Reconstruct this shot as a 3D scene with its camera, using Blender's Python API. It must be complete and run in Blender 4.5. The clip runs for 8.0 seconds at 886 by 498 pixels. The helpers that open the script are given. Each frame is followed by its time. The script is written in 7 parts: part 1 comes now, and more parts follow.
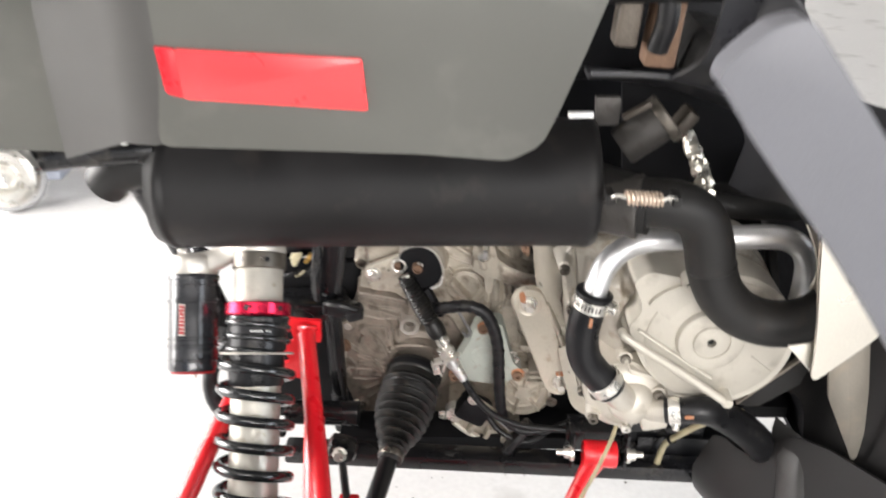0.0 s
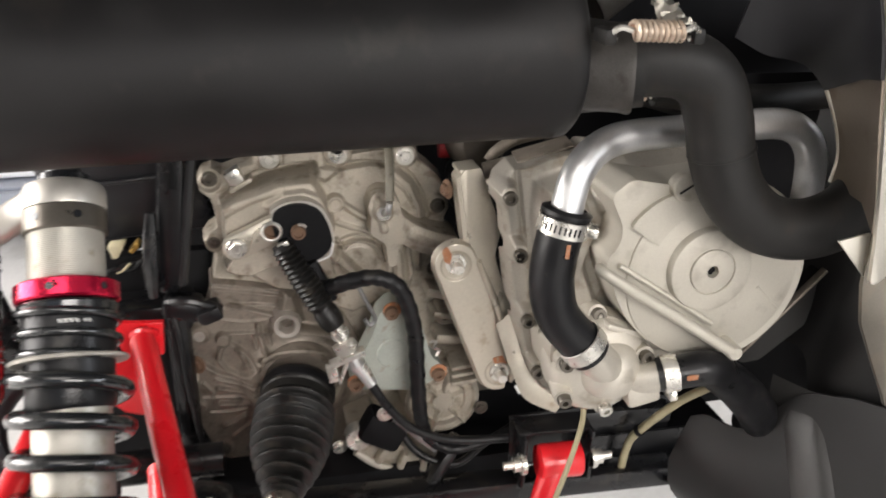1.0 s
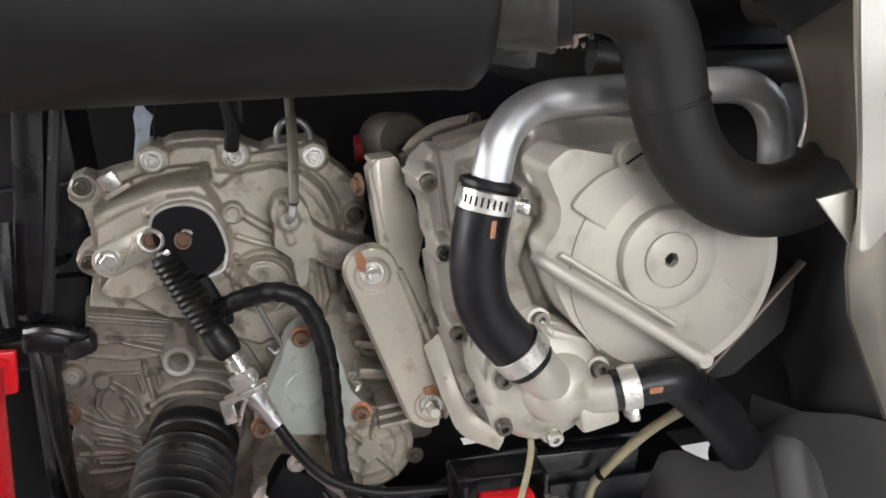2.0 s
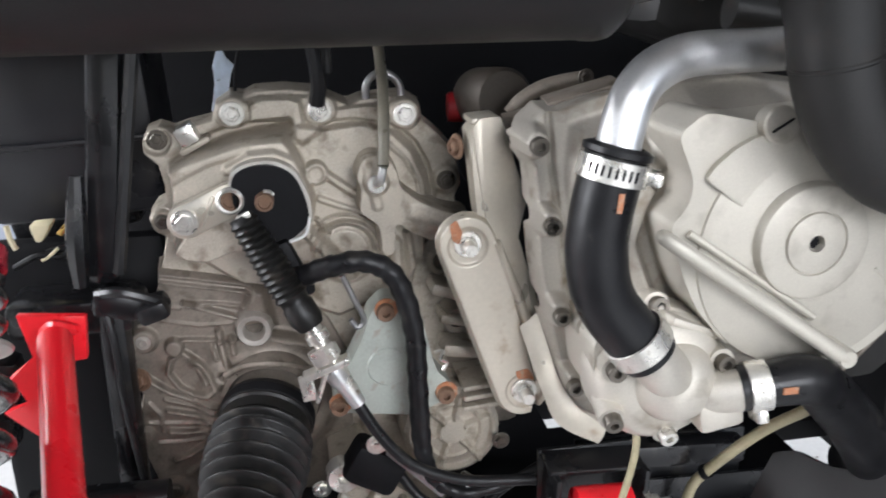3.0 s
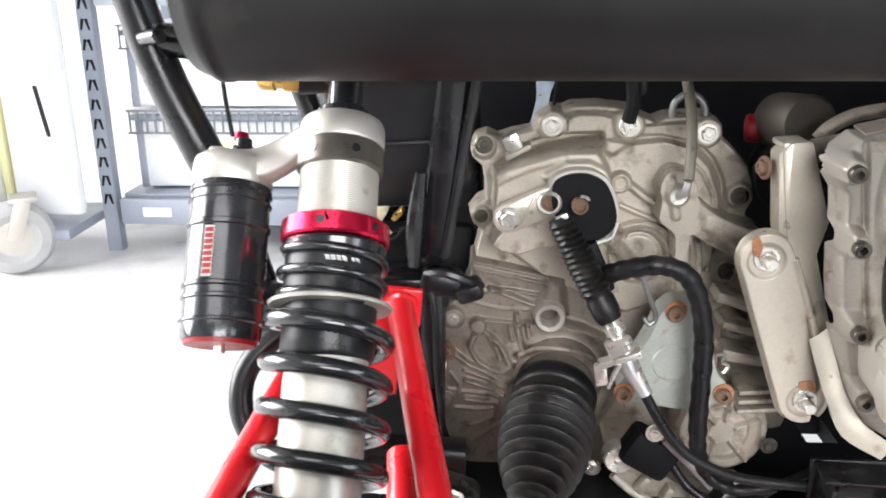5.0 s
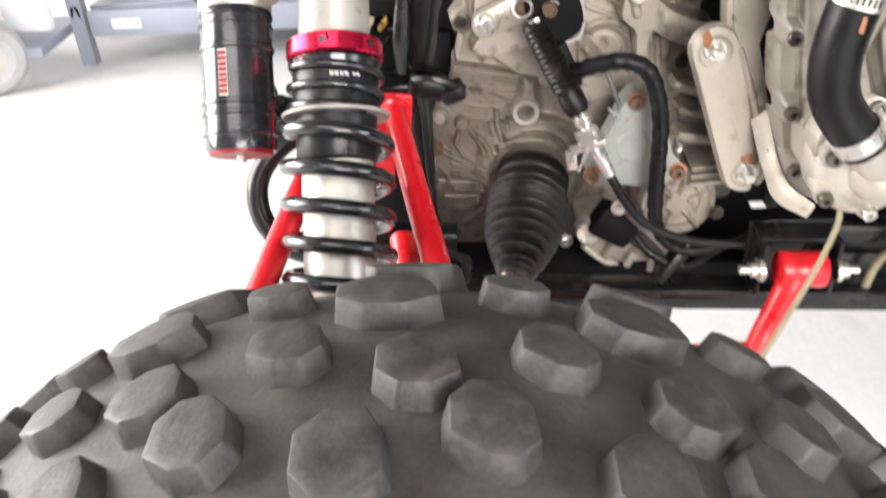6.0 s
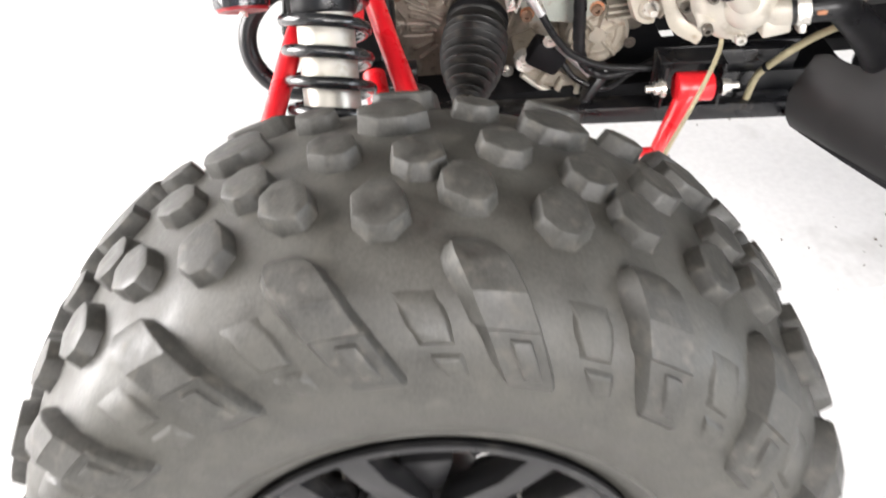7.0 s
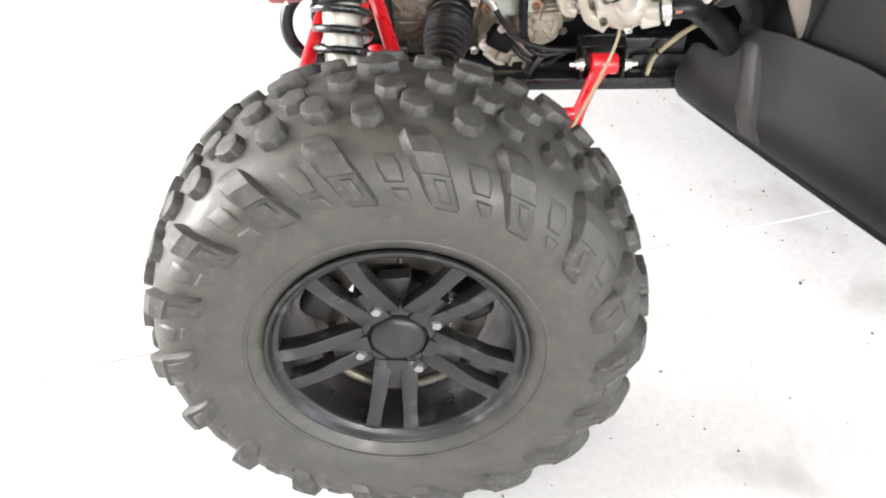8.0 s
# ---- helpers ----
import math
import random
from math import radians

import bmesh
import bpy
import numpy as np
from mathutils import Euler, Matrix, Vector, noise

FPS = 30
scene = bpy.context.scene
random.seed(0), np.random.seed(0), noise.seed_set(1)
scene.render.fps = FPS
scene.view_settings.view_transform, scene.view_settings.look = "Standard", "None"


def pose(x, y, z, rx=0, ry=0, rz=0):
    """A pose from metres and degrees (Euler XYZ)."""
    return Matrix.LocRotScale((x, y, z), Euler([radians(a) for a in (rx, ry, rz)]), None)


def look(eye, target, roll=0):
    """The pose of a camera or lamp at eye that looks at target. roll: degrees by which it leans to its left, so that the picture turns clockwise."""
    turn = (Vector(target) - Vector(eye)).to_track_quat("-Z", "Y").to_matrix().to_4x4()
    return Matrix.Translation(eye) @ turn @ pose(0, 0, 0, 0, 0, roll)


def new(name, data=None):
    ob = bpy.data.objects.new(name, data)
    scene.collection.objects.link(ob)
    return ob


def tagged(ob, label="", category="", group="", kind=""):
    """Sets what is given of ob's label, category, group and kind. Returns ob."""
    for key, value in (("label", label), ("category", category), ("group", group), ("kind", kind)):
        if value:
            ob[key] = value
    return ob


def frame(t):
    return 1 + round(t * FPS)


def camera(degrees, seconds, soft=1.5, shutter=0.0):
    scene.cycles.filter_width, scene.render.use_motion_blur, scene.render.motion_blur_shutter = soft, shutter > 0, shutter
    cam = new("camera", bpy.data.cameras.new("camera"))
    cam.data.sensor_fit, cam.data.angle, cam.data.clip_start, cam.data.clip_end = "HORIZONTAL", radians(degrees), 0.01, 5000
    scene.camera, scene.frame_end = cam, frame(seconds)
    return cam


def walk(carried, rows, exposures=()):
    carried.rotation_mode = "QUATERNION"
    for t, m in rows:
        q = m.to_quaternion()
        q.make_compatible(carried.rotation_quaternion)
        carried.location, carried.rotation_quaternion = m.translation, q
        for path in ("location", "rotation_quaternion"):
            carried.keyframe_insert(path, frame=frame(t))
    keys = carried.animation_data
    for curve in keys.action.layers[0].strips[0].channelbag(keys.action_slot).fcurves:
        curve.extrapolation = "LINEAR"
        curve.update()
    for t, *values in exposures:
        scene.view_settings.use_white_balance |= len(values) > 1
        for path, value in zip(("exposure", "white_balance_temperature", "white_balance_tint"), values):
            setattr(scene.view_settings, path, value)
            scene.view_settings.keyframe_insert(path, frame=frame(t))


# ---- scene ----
cam = camera(55.9, 8.0, soft=1.8, shutter=0.35)
PATH = [
    (0, (0.063, 0.009, 1.095), (-0.017, 1.77, 0.152), -1.4),
    (0.2, (0.031, 0.047, 1.03), (0.077, 1.812, 0.091), -0.8),
    (0.5, (-0.019, 0.101, 0.956), (0.17, 1.874, 0.05), -0.1),
    (0.6, (-0.024, 0.119, 0.933), (0.185, 1.903, 0.052), -0.4),
    (1, (-0.028, 0.197, 0.857), (0.355, 2.007, 0.095), -0.6),
    (1.2, (-0.001, 0.225, 0.821), (0.432, 2.053, 0.136), -0.8),
    (2.3, (0.031, 0.285, 0.735), (0.504, 2.153, 0.198), -1.8),
    (2.5, (0.028, 0.303, 0.731), (0.459, 2.176, 0.181), -1.6),
    (3, (0.012, 0.333, 0.736), (0.349, 2.201, 0.108), -0.9),
    (3.5, (-0.008, 0.347, 0.744), (0.188, 2.212, 0.05), -0.9),
    (4, (-0.029, 0.339, 0.749), (0.001, 2.209, 0.04), -1.4),
    (4.2, (-0.037, 0.334, 0.752), (-0.067, 2.205, 0.046), -1.6),
    (5.3, (-0.087, 0.233, 0.763), (-0.218, 2.132, 0.149), -0.3),
    (5.5, (-0.09, 0.212, 0.759), (-0.21, 2.096, 0.101), -0.6),
    (6, (-0.084, 0.184, 0.805), (-0.156, 1.87, -0.268), -3.3),
    (6.5, (-0.095, 0.127, 0.861), (-0.093, 1.644, -0.442), -4.1),
    (7, (-0.107, 0.021, 0.908), (-0.066, 1.462, -0.478), -3.6),
    (7.5, (-0.09, -0.159, 0.969), (-0.067, 1.244, -0.456), -2.5),
    (8, (-0.065, -0.342, 1.092), (-0.054, 1.096, -0.298), -2.7),
]
walk(cam, [(t, look(eye, target, roll)) for t, eye, target, roll in PATH],
     [(0, -0.02, 6620, 12.5), (0.5, -0.24, 6680, 13), (1.0, -0.48, 6780, 13), (2.5, -0.62, 6110, 12.5), (3.0, -0.28, 6050, 12), (3.5, 0.07, 6060, 11.5), (4.0, -0.03, 6130, 11.5),
      (5.5, 0.08, 6450, 12.5), (6.0, 0.13, 6600, 13), (6.5, 0.16, 6600, 13.5), (7.5, 0.22, 6550, 13), (8.0, 0.13, 6550, 12.5)])

# ---- world and lights ----
sky_world = bpy.data.worlds.new("daylight")
scene.world = sky_world
sky_world.use_nodes = True
wn = sky_world.node_tree.nodes
sky_tex = wn.new("ShaderNodeTexSky")
sky_tex.sky_type = "NISHITA"
sky_tex.sun_disc = False
sky_tex.sun_elevation = radians(42)
sky_tex.sun_rotation = radians(-120)
wn["Background"].inputs["Strength"].default_value = 0.09
sky_world.node_tree.links.new(sky_tex.outputs["Color"], wn["Background"].inputs["Color"])


def area_lamp(name, place, target, wide, high, watts, tone):
    """An area lamp: daylight that enters through a garage opening, and the added overhead fill."""
    lamp = bpy.data.lights.new(name, "AREA")
    lamp.shape, lamp.size, lamp.size_y, lamp.energy, lamp.color = "RECTANGLE", wide, high, watts, tone
    ob = new(name, lamp)
    ob.matrix_world = look(place, target)
    return ob


area_lamp("door_daylight", (1.0, -3.2, 1.78), (0.0, 0.8, 0.6), 2.4, 1.5, 195, (1.0, 0.985, 0.96))
area_lamp("side_daylight", (-4.3, 1.4, 1.65), (-0.6, 2.0, 0.1), 3.6, 2.6, 600, (1.0, 0.99, 0.97))
area_lamp("window_daylight", (4.3, -1.0, 1.65), (0.0, 0.4, 0.3), 3.4, 1.9, 150, (0.86, 0.93, 1.0))

# Fill lamp added overhead; no ceiling fixture is known.
area_lamp("ceiling_light_glow", (-0.6, -1.6, 2.98), (-0.6, -1.6, 0.0), 2.4, 1.2, 55, (1.0, 0.985, 0.955))

# ---- materials ----
def principled(name):
    m = bpy.data.materials.new(name)
    m.use_nodes = True
    return m, m.node_tree.nodes, m.node_tree.links, m.node_tree.nodes["Principled BSDF"]


def surface(name, colour, rough=0.5, metal=0.0, grain=220.0, blotch=18.0, vary=0.15, bump=0.1, dirt=None, dirt_amount=0.0, coat=0.0, rough_vary=0.12, spec=0.5, random=0.0):
    """A surface with colour variation at two scales, uneven gloss, a fine relief and, if wanted, dirt or rust patches."""
    m, n, l, b = principled(name)
    b.inputs["Metallic"].default_value = metal
    b.inputs["Coat Weight"].default_value = coat
    b.inputs["Coat Roughness"].default_value = 0.12
    b.inputs["Specular IOR Level"].default_value = spec
    where = n.new("ShaderNodeNewGeometry")
    fine, coarse = n.new("ShaderNodeTexNoise"), n.new("ShaderNodeTexNoise")
    fine.inputs["Scale"].default_value, coarse.inputs["Scale"].default_value = grain, blotch
    fine.inputs["Detail"].default_value, coarse.inputs["Detail"].default_value = 3.0, 5.0
    for t in (fine, coarse):
        l.new(where.outputs["Position"], t.inputs["Vector"])
    mixed = n.new("ShaderNodeMath")
    mixed.operation = "MULTIPLY_ADD"
    mixed.inputs[1].default_value = 0.45
    l.new(fine.outputs["Fac"], mixed.inputs[0])
    scaled = n.new("ShaderNodeMath")
    scaled.operation = "MULTIPLY"
    scaled.inputs[1].default_value = 0.55
    l.new(coarse.outputs["Fac"], scaled.inputs[0])
    l.new(scaled.outputs[0], mixed.inputs[2])
    ramp = n.new("ShaderNodeMapRange")
    ramp.inputs["From Min"].default_value, ramp.inputs["From Max"].default_value = 0.3, 0.7
    ramp.inputs["To Min"].default_value, ramp.inputs["To Max"].default_value = 1.0 - vary, 1.0 + vary
    l.new(mixed.outputs[0], ramp.inputs["Value"])
    tint = n.new("ShaderNodeVectorMath")
    tint.operation = "SCALE"
    tint.inputs[0].default_value = colour
    l.new(ramp.outputs[0], tint.inputs["Scale"])
    out = tint.outputs[0]
    if random:
        info = n.new("ShaderNodeObjectInfo")
        spread = n.new("ShaderNodeMapRange")
        spread.inputs["To Min"].default_value, spread.inputs["To Max"].default_value = 1.0 - random, 1.0 + random
        l.new(info.outputs["Random"], spread.inputs["Value"])
        per = n.new("ShaderNodeVectorMath")
        per.operation = "SCALE"
        l.new(out, per.inputs[0])
        l.new(spread.outputs[0], per.inputs["Scale"])
        out = per.outputs[0]
    if dirt:
        patch = n.new("ShaderNodeTexNoise")
        patch.inputs["Scale"].default_value, patch.inputs["Detail"].default_value = blotch * 1.7, 7.0
        l.new(where.outputs["Position"], patch.inputs["Vector"])
        cut = n.new("ShaderNodeMapRange")
        cut.inputs["From Min"].default_value, cut.inputs["From Max"].default_value = 0.62 - dirt_amount * 0.3, 0.78 - dirt_amount * 0.2
        l.new(patch.outputs["Fac"], cut.inputs["Value"])
        mix = n.new("ShaderNodeMix")
        mix.data_type = "RGBA"
        mix.inputs["B"].default_value = (*dirt, 1)
        l.new(cut.outputs[0], mix.inputs["Factor"])
        l.new(out, mix.inputs["A"])
        out = mix.outputs["Result"]
    l.new(out, b.inputs["Base Color"])
    gloss = n.new("ShaderNodeMapRange")
    gloss.inputs["From Min"].default_value, gloss.inputs["From Max"].default_value = 0.3, 0.7
    gloss.inputs["To Min"].default_value, gloss.inputs["To Max"].default_value = max(0.03, rough - rough_vary), min(1.0, rough + rough_vary)
    l.new(coarse.outputs["Fac"], gloss.inputs["Value"])
    l.new(gloss.outputs[0], b.inputs["Roughness"])
    if bump:
        relief = n.new("ShaderNodeBump")
        relief.inputs["Strength"].default_value, relief.inputs["Distance"].default_value = bump, 0.0012
        l.new(mixed.outputs[0], relief.inputs["Height"])
        l.new(relief.outputs[0], b.inputs["Normal"])
    return m


CAST = surface("cast_aluminium", (0.56, 0.525, 0.46), 0.45, 0.5, 700, 22, 0.1, 0.25, (0.33, 0.29, 0.23), 0.12)
CASE = surface("dusty_crankcase", (0.41, 0.38, 0.33), 0.47, 0.42, 650, 30, 0.14, 0.25, (0.24, 0.20, 0.15), 0.2)
# Much darker brown than the crankcase.
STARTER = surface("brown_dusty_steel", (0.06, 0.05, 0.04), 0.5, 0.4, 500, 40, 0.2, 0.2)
DARKBROWN = surface("baked_brown_grime", (0.125, 0.106, 0.087), 0.45, 0.35, 500, 45, 0.35, 0.4)
GEARBOX = surface("grimy_cast_aluminium", (0.455, 0.41, 0.34), 0.50, 0.45, 700, 38, 0.22, 0.4, (0.19, 0.155, 0.115), 0.26)
BRACKET = surface("painted_aluminium_bracket", (0.53, 0.485, 0.405), 0.38, 0.5, 300, 30, 0.08, 0.12, (0.36, 0.28, 0.2), 0.1)
COVER = surface("silver_painted_cover", (0.52, 0.490, 0.425), 0.5, 0.32, 900, 20, 0.1, 0.15, (0.36, 0.33, 0.28), 0.14)
# Darker and browner than the gearbox cover.
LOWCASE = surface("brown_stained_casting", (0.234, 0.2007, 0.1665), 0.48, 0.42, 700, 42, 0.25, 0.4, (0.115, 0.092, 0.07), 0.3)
PLATE = surface("grey_green_plate", (0.36, 0.385, 0.345), 0.5, 0.2, 400, 40, 0.12, 0.15, (0.25, 0.2, 0.15), 0.12)
PIPE = surface("brushed_aluminium_pipe", (0.72, 0.72, 0.72), 0.4, 0.85, 500, 60, 0.08, 0.08)
STEEL = surface("zinc_plated_steel", (0.70, 0.68, 0.63), 0.32, 0.8, 600, 90, 0.14, 0.1, (0.3, 0.26, 0.2), 0.08)
RUSTY = surface("rusty_steel", (0.19, 0.115, 0.075), 0.7, 0.35, 900, 190, 0.35, 0.4)
ORANGE = surface("orange_paint_mark", (0.40, 0.16, 0.075), 0.6, 0.0, 600, 160, 0.35, 0.3, (0.36, 0.27, 0.19), 0.3)
FRAME = surface("gloss_black_frame_paint", (0.008, 0.008, 0.009), 0.30, 0.0, 300, 25, 0.3, 0.12, (0.035, 0.031, 0.026), 0.12, coat=0.12, spec=0.4)
RED = surface("red_powder_coat", (0.74, 0.012, 0.02), 0.33, 0.0, 500, 30, 0.06, 0.1, coat=0.35)
ANODISED = surface("red_anodised_aluminium", (0.55, 0.012, 0.05), 0.24, 0.75, 500, 60, 0.08, 0.08)
MUFFLER = surface("heat_proof_black_paint", (0.0105, 0.010, 0.0102), 0.46, 0.0, 1200, 14, 0.2, 0.25, (0.024, 0.021, 0.019), 0.08, spec=0.28)
RISER = surface("heat_browned_steel", (0.085, 0.070, 0.058), 0.46, 0.45, 900, 40, 0.25, 0.2, (0.04, 0.032, 0.026), 0.2)
SLEEVE = surface("worn_grey_sleeve", (0.055, 0.051, 0.047), 0.5, 0.3, 900, 60, 0.3, 0.3, (0.035, 0.03, 0.026), 0.3)
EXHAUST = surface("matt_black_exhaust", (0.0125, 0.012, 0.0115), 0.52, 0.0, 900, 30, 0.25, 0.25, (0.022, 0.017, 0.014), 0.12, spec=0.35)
FENDER = surface("dusty_fender_plastic", (0.075, 0.075, 0.066), 0.5, 0.0, 1300, 10, 0.12, 0.3, (0.1, 0.098, 0.086), 0.2)
# Darker copy of the fender plastic: the turned corner's shade is in the colour.
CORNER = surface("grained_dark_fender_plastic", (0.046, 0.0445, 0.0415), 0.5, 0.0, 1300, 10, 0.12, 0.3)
ARCH = surface("smooth_black_arch_plastic", (0.017, 0.017, 0.0195), 0.36, 0.0, 900, 12, 0.2, 0.12, spec=0.45)
PANEL = surface("smooth_grey_panel", (0.098, 0.100, 0.112), 0.42, 0.0, 900, 8, 0.1, 0.15)
FOOTWELL = surface("dark_footwell_plastic", (0.0085, 0.0081, 0.0081), 0.42, 0.0, 900, 9, 0.25, 0.2, (0.013, 0.012, 0.0118), 0.15, spec=0.22)
# Lighter copy of the footwell plastic: the ridge's highlight is put into the colour.
RIDGE_SHEEN = surface("scuffed_footwell_ridge", (0.032, 0.031, 0.030), 0.42, 0.0, 900, 30, 0.3, 0.2, (0.02, 0.019, 0.019), 0.35, spec=0.3)
INNER = surface("dark_inner_plastic", (0.006, 0.006, 0.007), 0.6, 0.0, 500, 15, 0.25, 0.2, spec=0.15)
RUBBER = surface("black_rubber_hose", (0.009, 0.009, 0.010), 0.36, 0.0, 700, 40, 0.25, 0.15, (0.04, 0.037, 0.033), 0.06, spec=0.3)
BOOT = surface("dusty_rubber_boot", (0.0079, 0.0076, 0.0072), 0.40, 0.0, 500, 45, 0.35, 0.3, (0.042, 0.036, 0.029), 0.22, spec=0.35)
TYRE = surface("dusty_tyre_rubber", (0.051, 0.0495, 0.043), 0.50, 0.0, 420, 34, 0.42, 0.42, (0.066, 0.063, 0.054), 0.3, rough_vary=0.16)
LUG = surface("worn_tread_rubber", (0.041, 0.040, 0.0355), 0.54, 0.0, 420, 60, 0.48, 0.5, (0.078, 0.073, 0.062), 0.3, rough_vary=0.16, random=0.12)
RIM = surface("satin_black_rim", (0.016, 0.016, 0.017), 0.36, 0.1, 700, 20, 0.15, 0.1, (0.06, 0.058, 0.054), 0.18)
SPRING = surface("gloss_black_coil_paint", (0.013, 0.014, 0.015), 0.2, 0.0, 500, 40, 0.2, 0.05, coat=0.5)
DAMPER = surface("dull_damper_aluminium", (0.49, 0.468, 0.415), 0.44, 0.55, 900, 40, 0.1, 0.1, (0.33, 0.28, 0.2), 0.1)
MACHINED = surface("machined_aluminium", (0.52, 0.495, 0.45), 0.4, 0.65, 900, 40, 0.07, 0.06)
RESERVOIR = surface("black_anodised_reservoir", (0.02, 0.021, 0.024), 0.22, 0.2, 500, 30, 0.15, 0.04, coat=0.4)
SHIELD = surface("heat_shield_aluminium", (0.68, 0.65, 0.58), 0.33, 0.9, 700, 12, 0.07, 0.1, (0.5, 0.44, 0.35), 0.08)
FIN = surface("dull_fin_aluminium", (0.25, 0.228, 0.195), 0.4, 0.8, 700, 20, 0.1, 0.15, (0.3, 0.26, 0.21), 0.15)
# Heat-tinted brown, darkened as well: the fold's shade is put into the colour.
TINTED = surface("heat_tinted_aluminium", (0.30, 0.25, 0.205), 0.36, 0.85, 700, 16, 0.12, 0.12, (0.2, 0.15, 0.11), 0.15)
PALECAST = surface("rubbed_cast_aluminium", (0.50, 0.465, 0.42), 0.42, 0.55, 700, 40, 0.14, 0.3, (0.3, 0.26, 0.21), 0.12)
FOIL = surface("crumpled_foil", (0.6, 0.57, 0.5), 0.3, 0.85, 150, 70, 0.2, 0.8)
BRASS = surface("yellow_zinc_steel", (0.72, 0.47, 0.14), 0.35, 0.8, 400, 60, 0.12, 0.1)
SPRINGWIRE = surface("pale_zinc_wire", (0.72, 0.58, 0.46), 0.35, 0.6, 400, 60, 0.12, 0.1)
TAG = surface("pale_blue_foil", (0.55, 0.63, 0.74), 0.35, 0.5, 150, 70, 0.2, 0.8)
WHITE = surface("white_print", (0.75, 0.75, 0.73), 0.5, 0.0, 500, 60, 0.05, 0.0)
# Darker copy of the reflector's red; the end facet's shade is painted in.
REFLECTEND = surface("deep_red_reflector", (0.52, 0.012, 0.02), 0.3, 0.0, 500, 60, 0.06, 0.05)
REFLECTOR = surface("red_reflector", (0.8, 0.035, 0.04), 0.3, 0.0, 900, 20, 0.05, 0.15, coat=0.3)
GREYTUBE = surface("smoky_clear_tubing", (0.17, 0.155, 0.12), 0.35, 0.0, 500, 60, 0.2, 0.1)
REDPLASTIC = surface("dark_red_plastic", (0.26, 0.012, 0.016), 0.4, 0.0, 500, 60, 0.1, 0.05)
LOCK = surface("dull_brown_anodised", (0.15, 0.135, 0.115), 0.34, 0.75, 700, 50, 0.15, 0.1)
CREAM = surface("cream_plastic", (0.7, 0.63, 0.42), 0.45, 0.0, 300, 40, 0.08, 0.05)
DULL = surface("dull_dark_steel", (0.3, 0.3, 0.3), 0.4, 0.8, 500, 80, 0.15, 0.1)
TUBING = surface("yellowed_clear_tubing", (0.33, 0.29, 0.18), 0.4, 0.0, 500, 60, 0.2, 0.1)
CONCRETE = surface("light_concrete", (0.625, 0.62, 0.61), 0.6, 0.0, 90, 3.0, 0.1, 0.25, (0.43, 0.425, 0.41), 0.12)
FILLER = surface("pale_joint_filler", (0.76, 0.755, 0.74), 0.8, 0.0, 300, 60, 0.15, 0.4, (0.5, 0.49, 0.47), 0.2)
# Unseen ceiling, kept dark so that it throws back little light.
CEILING = surface("grey_ceiling_boards", (0.2, 0.19, 0.18), 0.8, 0.0, 200, 2, 0.1, 0.1)
WALL = surface("white_wall_paint", (0.8, 0.8, 0.79), 0.7, 0.0, 200, 2, 0.03, 0.1)
WIRE = surface("grey_wire_grille", (0.22, 0.23, 0.25), 0.45, 0.3, 200, 12, 0.12, 0.05)
RACKPAINT = surface("grey_rack_paint", (0.30, 0.325, 0.38), 0.4, 0.2, 200, 12, 0.12, 0.08)
TOTE = surface("white_plastic_tote", (0.86, 0.87, 0.88), 0.35, 0.0, 200, 8, 0.04, 0.05)
YELLOW = surface("pale_yellow_panel", (0.78, 0.75, 0.42), 0.5, 0.0, 200, 8, 0.05, 0.05)
CASTER = surface("grey_caster_rubber", (0.42, 0.42, 0.42), 0.55, 0.0, 200, 30, 0.1, 0.1)
GRIT = surface("dark_grit", (0.12, 0.1, 0.08), 0.8, 0.0, 900, 90, 0.3, 0.3)


# ---- modelling helpers ----
def part(name, bm, material, parent=None, label="", sharp=38, smooth=True):
    """Links a bmesh as one mesh object under a thing or a part."""
    bmesh.ops.recalc_face_normals(bm, faces=bm.faces)
    me = bpy.data.meshes.new(name)
    for f in bm.faces:
        f.smooth = smooth
    bm.to_mesh(me)
    bm.free()
    me.materials.append(material)
    if smooth:
        me.set_sharp_from_angle(angle=radians(sharp))
    ob = new(name, me)
    ob.parent = parent
    if label:
        ob["label"] = label
    return ob


def again(ob, m, parent=None, name=None):
    """Another object on the same mesh, at the pose m."""
    o = new(name or ob.name.split(".")[0], ob.data)
    o.parent = parent or ob.parent
    o.matrix_local = m
    return o


def spline(points, steps=6):
    """A smooth line through the points."""
    pts = [Vector(p) for p in points]
    if len(pts) < 3:
        return pts
    ext = [pts[0] * 2 - pts[1], *pts, pts[-1] * 2 - pts[-2]]
    out = []
    for a, b, c, d in zip(ext, ext[1:], ext[2:], ext[3:]):
        for i in range(steps):
            t = i / steps
            out.append(0.5 * (2 * b + (c - a) * t + (2 * a - 5 * b + 4 * c - d) * t * t + (3 * b - a - 3 * c + d) * t ** 3))
    return out + [pts[-1]]


